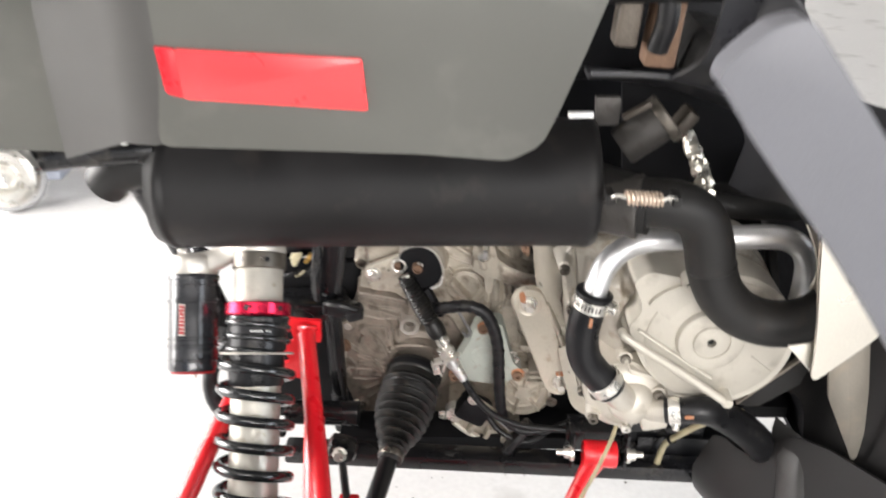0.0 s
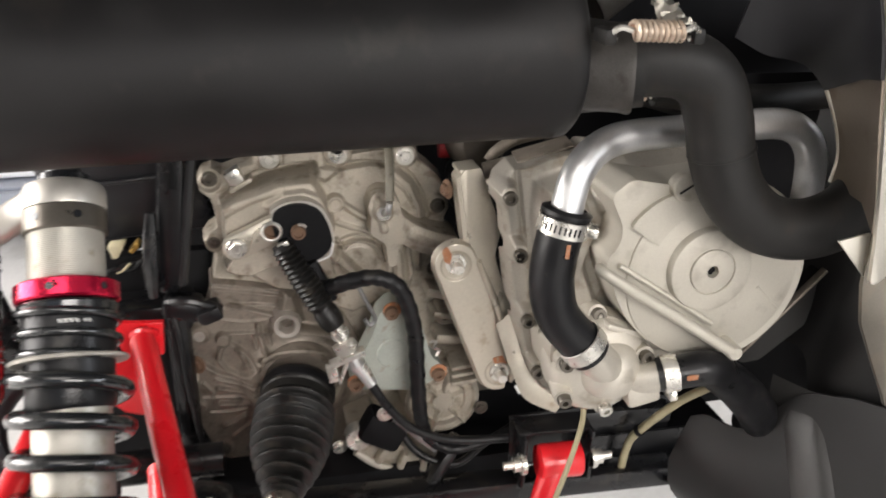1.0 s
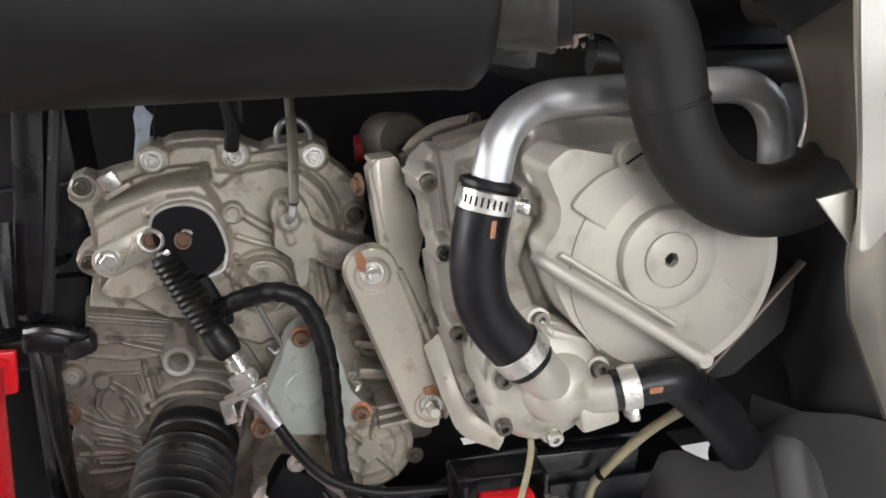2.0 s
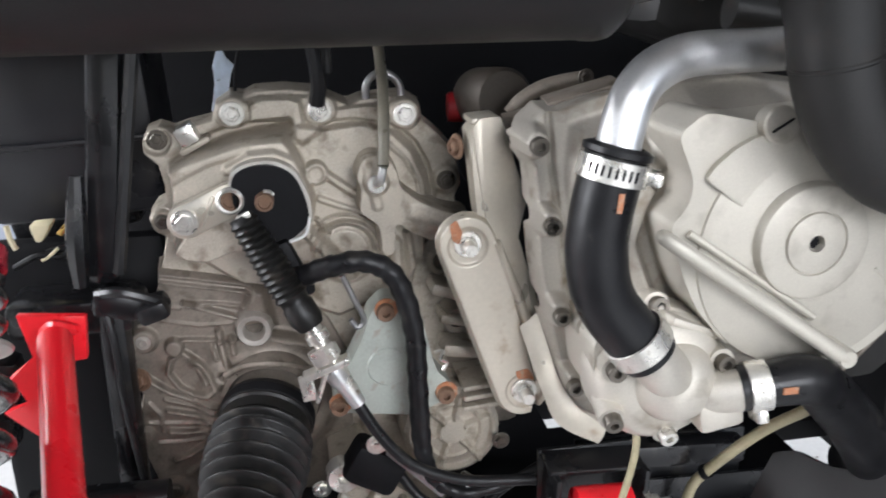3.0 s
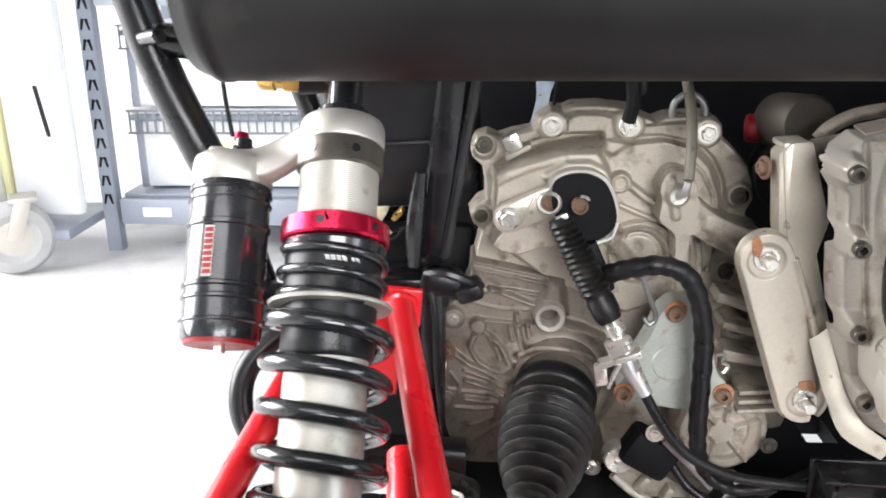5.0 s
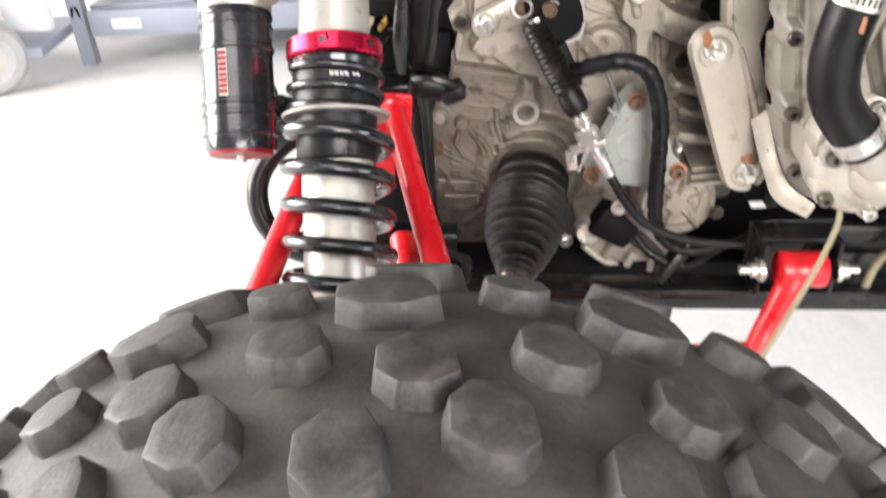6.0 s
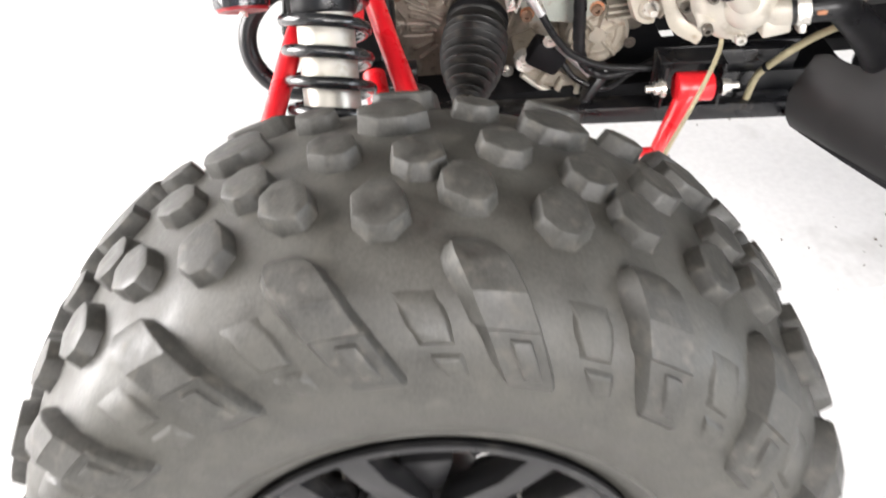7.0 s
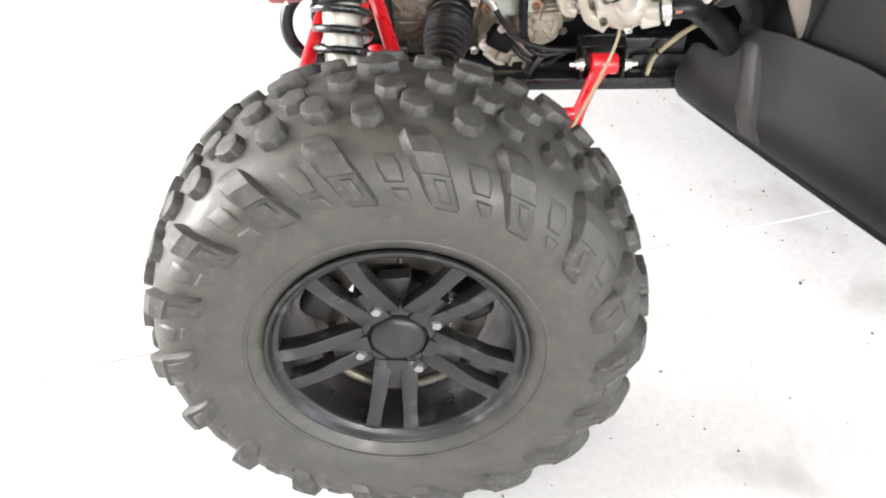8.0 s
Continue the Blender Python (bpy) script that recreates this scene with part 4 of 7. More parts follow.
# -- frame --
def build_frame():
    rail = bmesh.new()
    strut((-0.20, 0.885, 0.313), (0.362, 0.872, 0.294), 0.024, 0.03, 0.004, rail)
    main = part("frame_rail", rail, FRAME, atv, "gloss black square frame rail")
    part("upper_rail", strut((0.255, 0.885, 0.366), (0.36, 0.885, 0.36), 0.02, 0.02, 0.004), FRAME, main)
    part("inner_rail", strut((-0.10, 1.13, 0.345), (0.40, 1.13, 0.335), 0.03, 0.04, 0.004), FRAME, main)
    part("far_rail", strut((-0.34, 1.32, 0.31), (0.5, 1.32, 0.30), 0.04, 0.04, 0.004), FRAME, main)
    part("rail_web", box((0.295, 0.902, 0.333), (0.15, 0.004, 0.075), 0.001, (0, 2, 0)), FRAME, main)
    part("rail_end", box((0.345, 0.894, 0.300), (0.13, 0.004, 0.06), 0.001, (0, 2, 0)), FRAME, main)
    # pivot bracket: back plate, two cheeks and a folded top
    part("bracket_plate", box((0.2205, 0.872, 0.358), (0.08, 0.004, 0.058), 0.001), FRAME, main)
    for x in (0.186, 0.255):
        part("bracket_cheek", box((x, 0.855, 0.352), (0.004, 0.036, 0.056), 0.001, (0, 3, 0)), FRAME, main)
    part("bracket_top", box((0.2205, 0.86, 0.3815), (0.076, 0.03, 0.004), 0.0015, (8, 3, 0)), FRAME, main)
    part("gusset", strut((0.10, 0.885, 0.31), (0.135, 0.90, 0.352), 0.012, 0.02, 0.003), FRAME, main)
    post = part("frame_post", strut((-0.100, 0.955, 0.76), (-0.133, 0.955, 0.520), 0.026, 0.03, 0.011), FRAME, atv, "gloss black square rear frame post")
    part("post_edge", tube([(-0.082, 0.945, 0.74), (-0.120, 0.945, 0.53)], 0.005, 8, 1), FRAME, post)
    part("post_lug", tube([(-0.138, 0.94, 0.605), (-0.143, 0.935, 0.560), (-0.145, 0.935, 0.525)], lambda u: 0.005 + 0.003 * math.sin(3 * u), 8, 4), FRAME, post)
    joint = bmesh.new()
    box((-0.122, 0.945, 0.508), (0.036, 0.03, 0.022), 0.006, (0, 12, 0), joint)
    box((-0.098, 0.938, 0.503), (0.024, 0.024, 0.016), 0.005, (10, -18, 0), joint)
    tube([(-0.135, 0.936, 0.518), (-0.118, 0.928, 0.521), (-0.100, 0.930, 0.514), (-0.088, 0.938, 0.506)], 0.0042, 8, 4, joint)
    part("cast_joint", joint, FRAME, post)
    part("lower_post", strut((-0.130, 0.955, 0.51), (-0.133, 0.955, 0.29), 0.022, 0.025, 0.009), FRAME, post)
    part("harness", tube([(-0.132, 0.935, 0.51), (-0.127, 0.93, 0.48), (-0.126, 0.93, 0.43), (-0.120, 0.932, 0.36), (-0.114, 0.935, 0.305)], 0.0028, 8, 5), RUBBER, post, "thin black cable along the post")
    part("shock_tower", box((-0.16, 0.97, 0.495), (0.09, 0.05, 0.028), 0.006, (0, 0, 0)), FRAME, post)
    part("pivot_tube", tube([(-0.20, 0.915, 0.355), (-0.10, 0.915, 0.352)], 0.017, 16, 1), FRAME, post)
    down = part("rear_down_tube", tube([(-0.385, 0.94, 0.84), (-0.352, 0.94, 0.70), (-0.305, 0.94, 0.585), (-0.285, 0.95, 0.50)], 0.0165, 16, 5), FRAME, atv, "black rear frame tube behind the reservoir")
    part("tube_stay", tube([(-0.352, 0.94, 0.715), (-0.26, 0.93, 0.70)], 0.013, 12, 1), FRAME, down)
    part("stay_pin", lathe([(0, 0), (0.006, 0), (0.006, 0.03), (0.004, 0.032), (0, 0.032)], (-0.352, 0.922, 0.715), (0.6, -0.6, 0.1), 10), FRAME, down)
    part("second_tube", tube([(-0.30, 1.06, 0.78), (-0.262, 1.06, 0.66), (-0.235, 1.06, 0.58)], 0.011, 12, 3), FRAME, down)
    part("cable", tube([(-0.318, 0.99, 0.74), (-0.314, 0.99, 0.66), (-0.310, 0.99, 0.625)], 0.0022, 6, 3), RUBBER, down)
    air = part("airbox", box((-0.165, 1.07, 0.667), (0.14, 0.11, 0.230), 0.012, (0, -3, 0)), ARCH, atv, "dark moulded plastic airbox")
    part("air_rib", box((-0.165, 1.012, 0.615), (0.13, 0.006, 0.005), 0.002, (0, -3, 0)), ARCH, air)
    part("air_rib", box((-0.165, 1.012, 0.69), (0.13, 0.006, 0.005), 0.002, (0, -3, 0)), ARCH, air)
    # Near-black sheets added round the engine bay to keep it dark.
    part("inner_liner", box((0.18, 1.24, 0.68), (0.70, 0.03, 0.80), 0.01), INNER, atv, "near-black sheet added behind the engine")
    part("rear_liner", box((-0.171, 1.02, 0.402), (0.150, 0.02, 0.274), 0.008), INNER, atv, "near-black sheet added behind the rear post")
    part("seat_base", box((0.05, 1.02, 1.06), (0.56, 0.75, 0.05), 0.02), INNER, atv, "dark lid added in the seat's place over the engine")
    part("front_liner", box((0.545, 1.05, 0.50), (0.03, 0.42, 0.44), 0.01), INNER, atv, "near-black sheet added ahead of the engine")
    pan = bmesh.new()
    for c, d in (((0.053, 1.06), (0.366, 0.30)), ((0.3555, 1.06), (0.179, 0.30)), ((0.479, 1.095), (0.066, 0.23)), ((0.251, 0.964), (0.03, 0.108)), ((0.251, 1.139), (0.03, 0.142))):
        box((*c, 0.305), (*d, 0.02), 0, bm=pan)
    bmesh.ops.remove_doubles(pan, verts=pan.verts, dist=0.0001)
    part("belly_pan", pan, INNER, atv, "black belly pan with a drain hole under the engine", smooth=False)
    part("cross_bracket", strut((-0.24, 1.06, 0.42), (-0.13, 1.06, 0.47), 0.02, 0.02, 0.004), FRAME, atv, "black cross bracket behind the shock absorber")
    part("cross_bracket", strut((-0.22, 1.06, 0.535), (-0.12, 1.06, 0.555), 0.03, 0.03, 0.004), FRAME, atv, "black cross bracket behind the shock absorber")
    part("wire_plug", prism([(-0.189, 0.559), (-0.172, 0.560), (-0.181, 0.545), (-0.186, 0.545)], 1.0, 0.985, 0.002), CREAM, atv, "small cream wire connector")
    part("wire_plug", prism([(-0.171, 0.551), (-0.161, 0.561), (-0.159, 0.556), (-0.167, 0.548)], 1.0, 0.987, 0.001), BRASS, atv, "small yellowed wire connector")
    part("pale_wire", tube([(-0.204, 0.985, 0.560), (-0.203, 0.985, 0.550), (-0.200, 0.985, 0.541)], 0.0022, 8, 4), CREAM, atv, "short pale wire")
    part("pale_wire", tube([(-0.183, 0.985, 0.531), (-0.176, 0.983, 0.535), (-0.170, 0.985, 0.540)], 0.0014, 8, 4), CREAM, atv, "short pale wire")
    part("loose_wire", tube([(-0.205, 0.99, 0.525), (-0.185, 0.985, 0.535), (-0.168, 0.985, 0.533), (-0.155, 0.985, 0.545), (-0.140, 0.985, 0.540)], 0.0025, 8, 5), RUBBER, atv, "thin black wire")
    part("wire_tape", tube([(-0.125, 0.998, 0.575), (-0.15, 0.99, 0.545), (-0.18, 0.99, 0.535)], 0.003, 8, 4), RUBBER, atv)


build_frame()

# -- bolts shared by the engine castings --
BOLT = None


def bolt(place, parent, way=(0, -1, 0), size=1.0, material=None, kind="M"):
    """A flanged bolt on the mesh that all of them share."""
    global BOLT
    m = facing(place, way) @ Matrix.Scale(size, 4)
    if BOLT is None:
        BOLT = part("bolt", bolt_mesh(), STEEL, parent)
        BOLT.matrix_local = m
        return BOLT
    ob = again(BOLT, m, parent, "bolt")
    if material:
        ob.material_slots[0].link = "OBJECT"
        ob.material_slots[0].material = material
    return ob


# -- gearbox --
def build_gearbox():
    upper = [(-0.097, 0.619), (-0.093, 0.627), (-0.085, 0.630), (-0.075, 0.626), (-0.063, 0.630), (-0.044, 0.634), (-0.041, 0.646), (-0.031, 0.652), (-0.021, 0.650), (-0.013, 0.654), (0.009, 0.655), (0.034, 0.652), (0.047, 0.645),
             (0.056, 0.641), (0.066, 0.645), (0.080, 0.646), (0.099, 0.647), (0.110, 0.640), (0.112, 0.627), (0.123, 0.618), (0.134, 0.606), (0.140, 0.590), (0.142, 0.576), (0.137, 0.566), (0.138, 0.540), (0.139, 0.515), (0.130, 0.500),
             (0.150, 0.450), (0.140, 0.360), (0.100, 0.325), (0.030, 0.330), (-0.010, 0.470), (-0.060, 0.500), (-0.094, 0.519), (-0.087, 0.547), (-0.095, 0.552), (-0.098, 0.562), (-0.092, 0.570), (-0.084, 0.574), (-0.084, 0.588), (-0.087, 0.603), (-0.096, 0.612)]
    housing = [(-0.081, 0.606), (-0.065, 0.614), (-0.047, 0.619), (-0.025, 0.626), (0.007, 0.627), (0.013, 0.619), (0.019, 0.607), (0.025, 0.588), (0.023, 0.559), (0.001, 0.540), (-0.036, 0.537), (-0.055, 0.530), (-0.074, 0.533), (-0.084, 0.542), (-0.079, 0.551), (-0.074, 0.557), (-0.081, 0.566), (-0.079, 0.592)]
    cover = [(-0.060, 0.600), (-0.038, 0.617), (-0.021, 0.624), (0.019, 0.626), (0.065, 0.631), (0.088, 0.624), (0.105, 0.607), (0.115, 0.582), (0.118, 0.557), (0.113, 0.519), (0.089, 0.488), (0.040, 0.470), (-0.030, 0.500), (-0.070, 0.530)]
    shape = [("pad", [(-0.041, 0.632), (-0.038, 0.646), (-0.013, 0.652), (0.009, 0.653), (0.034, 0.650), (0.047, 0.641), (0.066, 0.643), (0.100, 0.645), (0.110, 0.636), (0.104, 0.622), (0.060, 0.630), (0.010, 0.629)], 0.004, 0.003),
             ("pad", [(-0.020, 0.630), (-0.019, 0.647), (-0.008, 0.651), (0.010, 0.651), (0.021, 0.648), (0.023, 0.629)], 0.0085, 0.003),
             ("pad", cover, 0.0075, 0.005),
             ("line", [(-0.056, 0.618), (-0.036, 0.625), (-0.012, 0.630), (0.010, 0.631)], 0.0042, -0.011),
             ("line", [(0.094, 0.622), (0.106, 0.610), (0.115, 0.593), (0.120, 0.572), (0.118, 0.551), (0.112, 0.530)], 0.0024, -0.0055),
             ("line", [(0.085, 0.612), (0.097, 0.600), (0.106, 0.583), (0.108, 0.566)], 0.0016, 0.0022),
             ("boss", (0.048, 0.527, 0.024), 0.0035, 0.003), ("ring", (0.048, 0.527, 0.0245, 0, 175), 0.0030, 0.0085), ("ring", (0.048, 0.527, 0.0315, 5, 150), 0.0016, 0.004), ("boss", (0.048, 0.527, 0.0165), 0.0055, 0.003),
             ("line", [(0.079, 0.541), (0.079, 0.500)], 0.0036, 0.008), ("line", [(0.097, 0.540), (0.101, 0.512), (0.096, 0.492)], 0.0032, 0.007), ("line", [(0.088, 0.533), (0.0885, 0.508)], 0.0046, 0.004),
             ("line", [(0.108, 0.545), (0.110, 0.512)], 0.0020, 0.004),
             ("line", [(0.037, 0.590), (0.050, 0.580), (0.062, 0.572)], 0.0034, 0.0065), ("line", [(0.030, 0.572), (0.044, 0.566), (0.060, 0.560)], 0.0026, 0.003),
             ("pad", [(0.012, 0.634), (0.034, 0.630), (0.036, 0.623), (0.020, 0.612), (0.010, 0.618)], 0.0130, 0.006),
             ("pad", housing, 0.0345, 0.0055),
             ("line", [(-0.078, 0.598), (-0.050, 0.611), (-0.022, 0.618)], 0.0040, 0.0018),
             ("line", [(-0.034, 0.604), (-0.019, 0.6125), (-0.002, 0.6135), (0.011, 0.607), (0.019, 0.592), (0.0225, 0.572), (0.019, 0.557)], 0.0040, 0.0065),
             ("line", [(0.020, 0.546), (0.034, 0.530), (0.051, 0.509)], 0.0056, 0.012), ("line", [(0.027, 0.556), (0.036, 0.544)], 0.0020, 0.005),
             ("boss", (0.028, 0.593, 0.0075), 0.0155, 0.003), ("boss", (0.028, 0.593, 0.0045), 0.0140, 0.002)]
    bosses = [(-0.030, 0.640, 0.0105, 0.007), (0.034, 0.640, 0.0105, 0.007), (0.098, 0.634, 0.0105, 0.007), (0.130, 0.580, 0.0090, 0.004), (-0.087, 0.621, 0.0090, -0.006), (-0.089, 0.560, 0.0070, 0.003), (0.126, 0.512, 0.0090, 0.003)]
    shape += [("boss", (x, z, r), top, 0.0035) for x, z, r, top in bosses]
    box_ = part("gearbox", casting(0.972, upper, shape), GEARBOX, atv, "grimy cast aluminium gearbox with bolted cover", 80)
    for x, z, r, top in bosses:
        bolt((x, 0.9725 - top, z), box_, size=r / 0.0115, material=LOCK if top < 0.005 else None)
    lower = [(-0.096, 0.522), (-0.060, 0.515), (-0.028, 0.507), (-0.012, 0.504), (0.006, 0.500), (0.030, 0.470), (0.044, 0.440), (0.046, 0.360), (0.030, 0.318), (0.000, 0.296), (-0.050, 0.290), (-0.085, 0.305), (-0.103, 0.318), (-0.115, 0.334), (-0.121, 0.355),
             (-0.126, 0.372), (-0.129, 0.384), (-0.124, 0.398), (-0.119, 0.418), (-0.126, 0.432), (-0.124, 0.455), (-0.124, 0.470), (-0.115, 0.479), (-0.104, 0.488), (-0.097, 0.506)]
    heart = [(-0.086, 0.4535), (-0.0945, 0.448), (-0.098, 0.436), (-0.091, 0.423), (-0.080, 0.4155), (-0.069, 0.417), (-0.0615, 0.4245), (-0.066, 0.434), (-0.076, 0.445), (-0.086, 0.4535)]
    ribs = (([(-0.0945, 0.5195), (-0.028, 0.5055)], 0.0016, 0.0045), ([(-0.096, 0.513), (-0.031, 0.4995)], 0.0015, 0.004), ([(-0.080, 0.4945), (-0.060, 0.4865), (-0.037, 0.478)], 0.0024, 0.0062), ([(-0.080, 0.4945), (-0.055, 0.4915), (-0.036, 0.488)], 0.0015, 0.0030),
            ([(-0.096, 0.493), (-0.084, 0.490)], 0.0014, 0.0022), ([(-0.102, 0.482), (-0.070, 0.474), (-0.046, 0.474)], 0.0013, 0.0022), (heart, 0.0023, 0.0062), ([(-0.080, 0.4465), (-0.074, 0.435), (-0.0695, 0.427)], 0.0022, 0.0055),
            ([(-0.084, 0.4635), (-0.064, 0.4615), (-0.043, 0.4615)], 0.0018, 0.0045), ([(-0.056, 0.469), (-0.0545, 0.455), (-0.051, 0.443), (-0.044, 0.436)], 0.0027, 0.0070), ([(-0.047, 0.463), (-0.045, 0.452)], 0.0020, 0.0045), ([(-0.063, 0.458), (-0.060, 0.446)], 0.0017, 0.0035),
            ([(-0.018, 0.4635), (0.005, 0.4575), (0.020, 0.450)], 0.0030, 0.0085), ([(-0.115, 0.4325), (-0.099, 0.4195), (-0.080, 0.4110), (-0.062, 0.4085)], 0.0025, 0.0062), ([(-0.103, 0.4125), (-0.082, 0.405), (-0.065, 0.4015)], 0.0018, 0.0035),
            ([(-0.102, 0.4025), (-0.084, 0.397), (-0.068, 0.3935)], 0.0024, 0.0055), ([(-0.118, 0.3925), (-0.098, 0.390), (-0.072, 0.3875)], 0.0014, 0.0025), ([(-0.102, 0.3835), (-0.086, 0.3815), (-0.073, 0.3815)], 0.0024, 0.0055),
            ([(-0.112, 0.374), (-0.093, 0.3725), (-0.076, 0.374)], 0.0014, 0.0026), ([(-0.100, 0.357), (-0.088, 0.361), (-0.078, 0.367)], 0.0025, 0.0058), ([(-0.092, 0.343), (-0.082, 0.350), (-0.072, 0.357)], 0.0020, 0.0045), ([(-0.116, 0.410), (-0.108, 0.398), (-0.108, 0.384)], 0.0015, 0.0025))
    relief = [("pad", [(-0.030, 0.512), (-0.012, 0.506), (-0.008, 0.468), (-0.046, 0.468)], 0.0110, 0.010), ("boss", (-0.0205, 0.407, 0.043), 0.0125, 0.020)]
    relief += [("line", row, wide, add) for row, wide, add in ribs]
    lugs = [(-0.113, 0.466, 0.0085, 0.007), (-0.091, 0.459, 0.0055, 0.009), (-0.104, 0.330, 0.0085, 0.005), (-0.121, 0.383, 0.0045, 0.005), (-0.0555, 0.4325, 0.0022, 0.010), (-0.0565, 0.4215, 0.0022, 0.010), (-0.0465, 0.4315, 0.0025, 0.011)]
    relief += [("boss", (x, z, r), top, 0.0028) for x, z, r, top in lugs]
    relief += [("boss", (x, z, r * 0.45), top - 0.0025, 0.0018) for x, z, r, top in lugs[4:]]
    case = part("gearbox_case", casting(0.9665, lower, relief), LOWCASE, box_, "brown ribbed lower gearbox casting", 80)
    bolt((-0.104, 0.9625, 0.330), box_, size=0.72, material=LOCK)
    bolt((-0.113, 0.9605, 0.466), box_, size=0.60, material=PALECAST)
    bolt((-0.119, 0.962, 0.434), box_, (-0.4, -1, 0.1), 0.95, RUSTY)
    bolt((-0.103, 0.968, 0.492), box_, (-0.1, -1, 0.1), 1.0)
    part("filler_plug", box((-0.063, 0.962, 0.627), (0.014, 0.016, 0.015), 0.002, (0, -28, 0)), STEEL, box_, "bright square plug")
    part("plug_seat", box((-0.058, 0.966, 0.6185), (0.024, 0.02, 0.005), 0.002, (0, -28, 0)), GEARBOX, box_)
    # sensor body behind the lever
    ring = prism(rounded([(-0.034, 0.606), (-0.020, 0.613), (-0.002, 0.614), (0.013, 0.606), (0.021, 0.588), (0.0235, 0.568), (0.010, 0.5545), (-0.006, 0.550), (-0.026, 0.566), (-0.034, 0.584)], 0.008), 0.94, 0.917, 0.001)
    part("sensor_rim", ring, MACHINED, box_, "bright edge of the gear sensor")
    face = prism(rounded([(-0.032, 0.604), (-0.019, 0.611), (-0.003, 0.6115), (0.011, 0.604), (0.0185, 0.587), (0.0212, 0.569), (0.009, 0.557), (-0.006, 0.553), (-0.024, 0.567), (-0.032, 0.584)], 0.008), 0.935, 0.913, 0.002)
    part("gear_sensor", face, INNER, box_, "flat black gear position sensor")
    part("shift_shaft", lathe([(0, 0.009), (0.004, 0.009), (0.0045, 0.012), (0.0060, 0.012), (0.0066, 0.010), (0.0066, 0)], (-0.010, 0.916, 0.5865), (0, -1, 0), 24), RUSTY, box_, "rusty shift shaft end")
    part("shaft_clip", tube([(-0.003, 0.906, 0.592), (-0.006, 0.905, 0.5945), (-0.010, 0.905, 0.595)], 0.0013, 6, 3), STEEL, box_)
    lever = part("shift_lever", prism(capsule(-0.066, 0.5725, 0.0125, -0.033, 0.587, 0.0118), 0.926, 0.918, 0.002), BRACKET, box_, "flat steel shift lever")
    part("lever_step", box((-0.050, 0.9175, 0.5795), (0.003, 0.003, 0.024), 0.001, (0, 24, 0)), BRACKET, box_)
    bolt((-0.066, 0.918, 0.5725), box_, size=0.95)
    part("lever_pin", lathe([(0.0, 0.002), (0.0045, 0.002), (0.005, 0.005), (0.0066, 0.005), (0.007, 0.004), (0.007, 0)], (-0.0335, 0.918, 0.587), (0, -1, 0), 28), RUSTY, box_, "round rusty lever pin")
    part("pin_washer", lathe([(0.0068, 0.004), (0.0082, 0.0048), (0.0098, 0.0035), (0.0098, 0)], (-0.0335, 0.9165, 0.587), (0, -1, 0), 28), STEEL, box_)
    # corrugated boot, threaded end and cable
    a, b = Vector((-0.027, 0.905, 0.578)), Vector((0.0165, 0.890, 0.497))
    part("cable_boot", lathe([(0.0, 0.0), (0.0085, 0.0)] + [(0.0088 + 0.0020 * (k % 2) + 0.0020 * min(1, k / 16), 0.003 + k * 0.0025) for k in range(27)] + [(0.0104, 0.072), (0.0116, 0.074), (0.0116, 0.086), (0.0095, 0.0925), (0, 0.0925)], a, b - a, 28), BOOT, box_, "black corrugated cable boot")
    part("boot_clip", box((-0.0245, 0.899, 0.5795), (0.010, 0.004, 0.0045), 0.001, (0, -25, 0)), STEEL, box_)
    way = (Vector((0.047, 0.880, 0.436)) - b).normalized()
    part("cable_fitting", lathe([(0.0, 0.0), (0.0065, 0.0), (0.0065, 0.006), (0.0085, 0.006), (0.0085, 0.013), (0.006, 0.013), (0.006, 0.020), (0.009, 0.020), (0.009, 0.0275), (0.007, 0.029), (0.0062, 0.06), (0.005, 0.066), (0.0, 0.066)], b - way * 0.002, way, 14), STEEL, box_, "bright threaded cable end with nuts")
    fork = bmesh.new()
    strut((0.008, 0.884, 0.461), (0.041, 0.880, 0.475), 0.005, 0.012, 0.001, fork)
    strut((0.009, 0.884, 0.462), (0.012, 0.886, 0.442), 0.010, 0.005, 0.001, fork)
    strut((0.024, 0.878, 0.466), (0.017, 0.886, 0.440), 0.003, 0.006, 0.0008, fork)
    part("cable_fork", fork, STEEL, box_, "bent steel cable bracket")
    part("cable_nut", lathe([(0, -0.006), (0.0105, -0.006), (0.011, -0.004), (0.011, 0.004), (0.0105, 0.006), (0, 0.006)], (0.0235, 0.886, 0.477), (0.012, -0.006, -0.024), 6), STEEL, box_, "bright hexagon nut")
    part("cable_sleeve", lathe([(0.0, 0.0), (0.0080, 0.0), (0.0080, 0.010), (0.0064, 0.013), (0.0058, 0.034), (0.0, 0.034)], (0.0285, 0.884, 0.466), (0.019, -0.004, -0.030), 16), PIPE, box_, "tapered bright cable sleeve")
    shift = tube([(0.046, 0.880, 0.437), (0.062, 0.876, 0.410), (0.083, 0.874, 0.386), (0.115, 0.874, 0.369), (0.150, 0.876, 0.361), (0.21, 0.88, 0.356), (0.26, 0.90, 0.362)], 0.0044, 12, 6)
    part("shift_cable", shift, RUBBER, box_, "black shift cable")
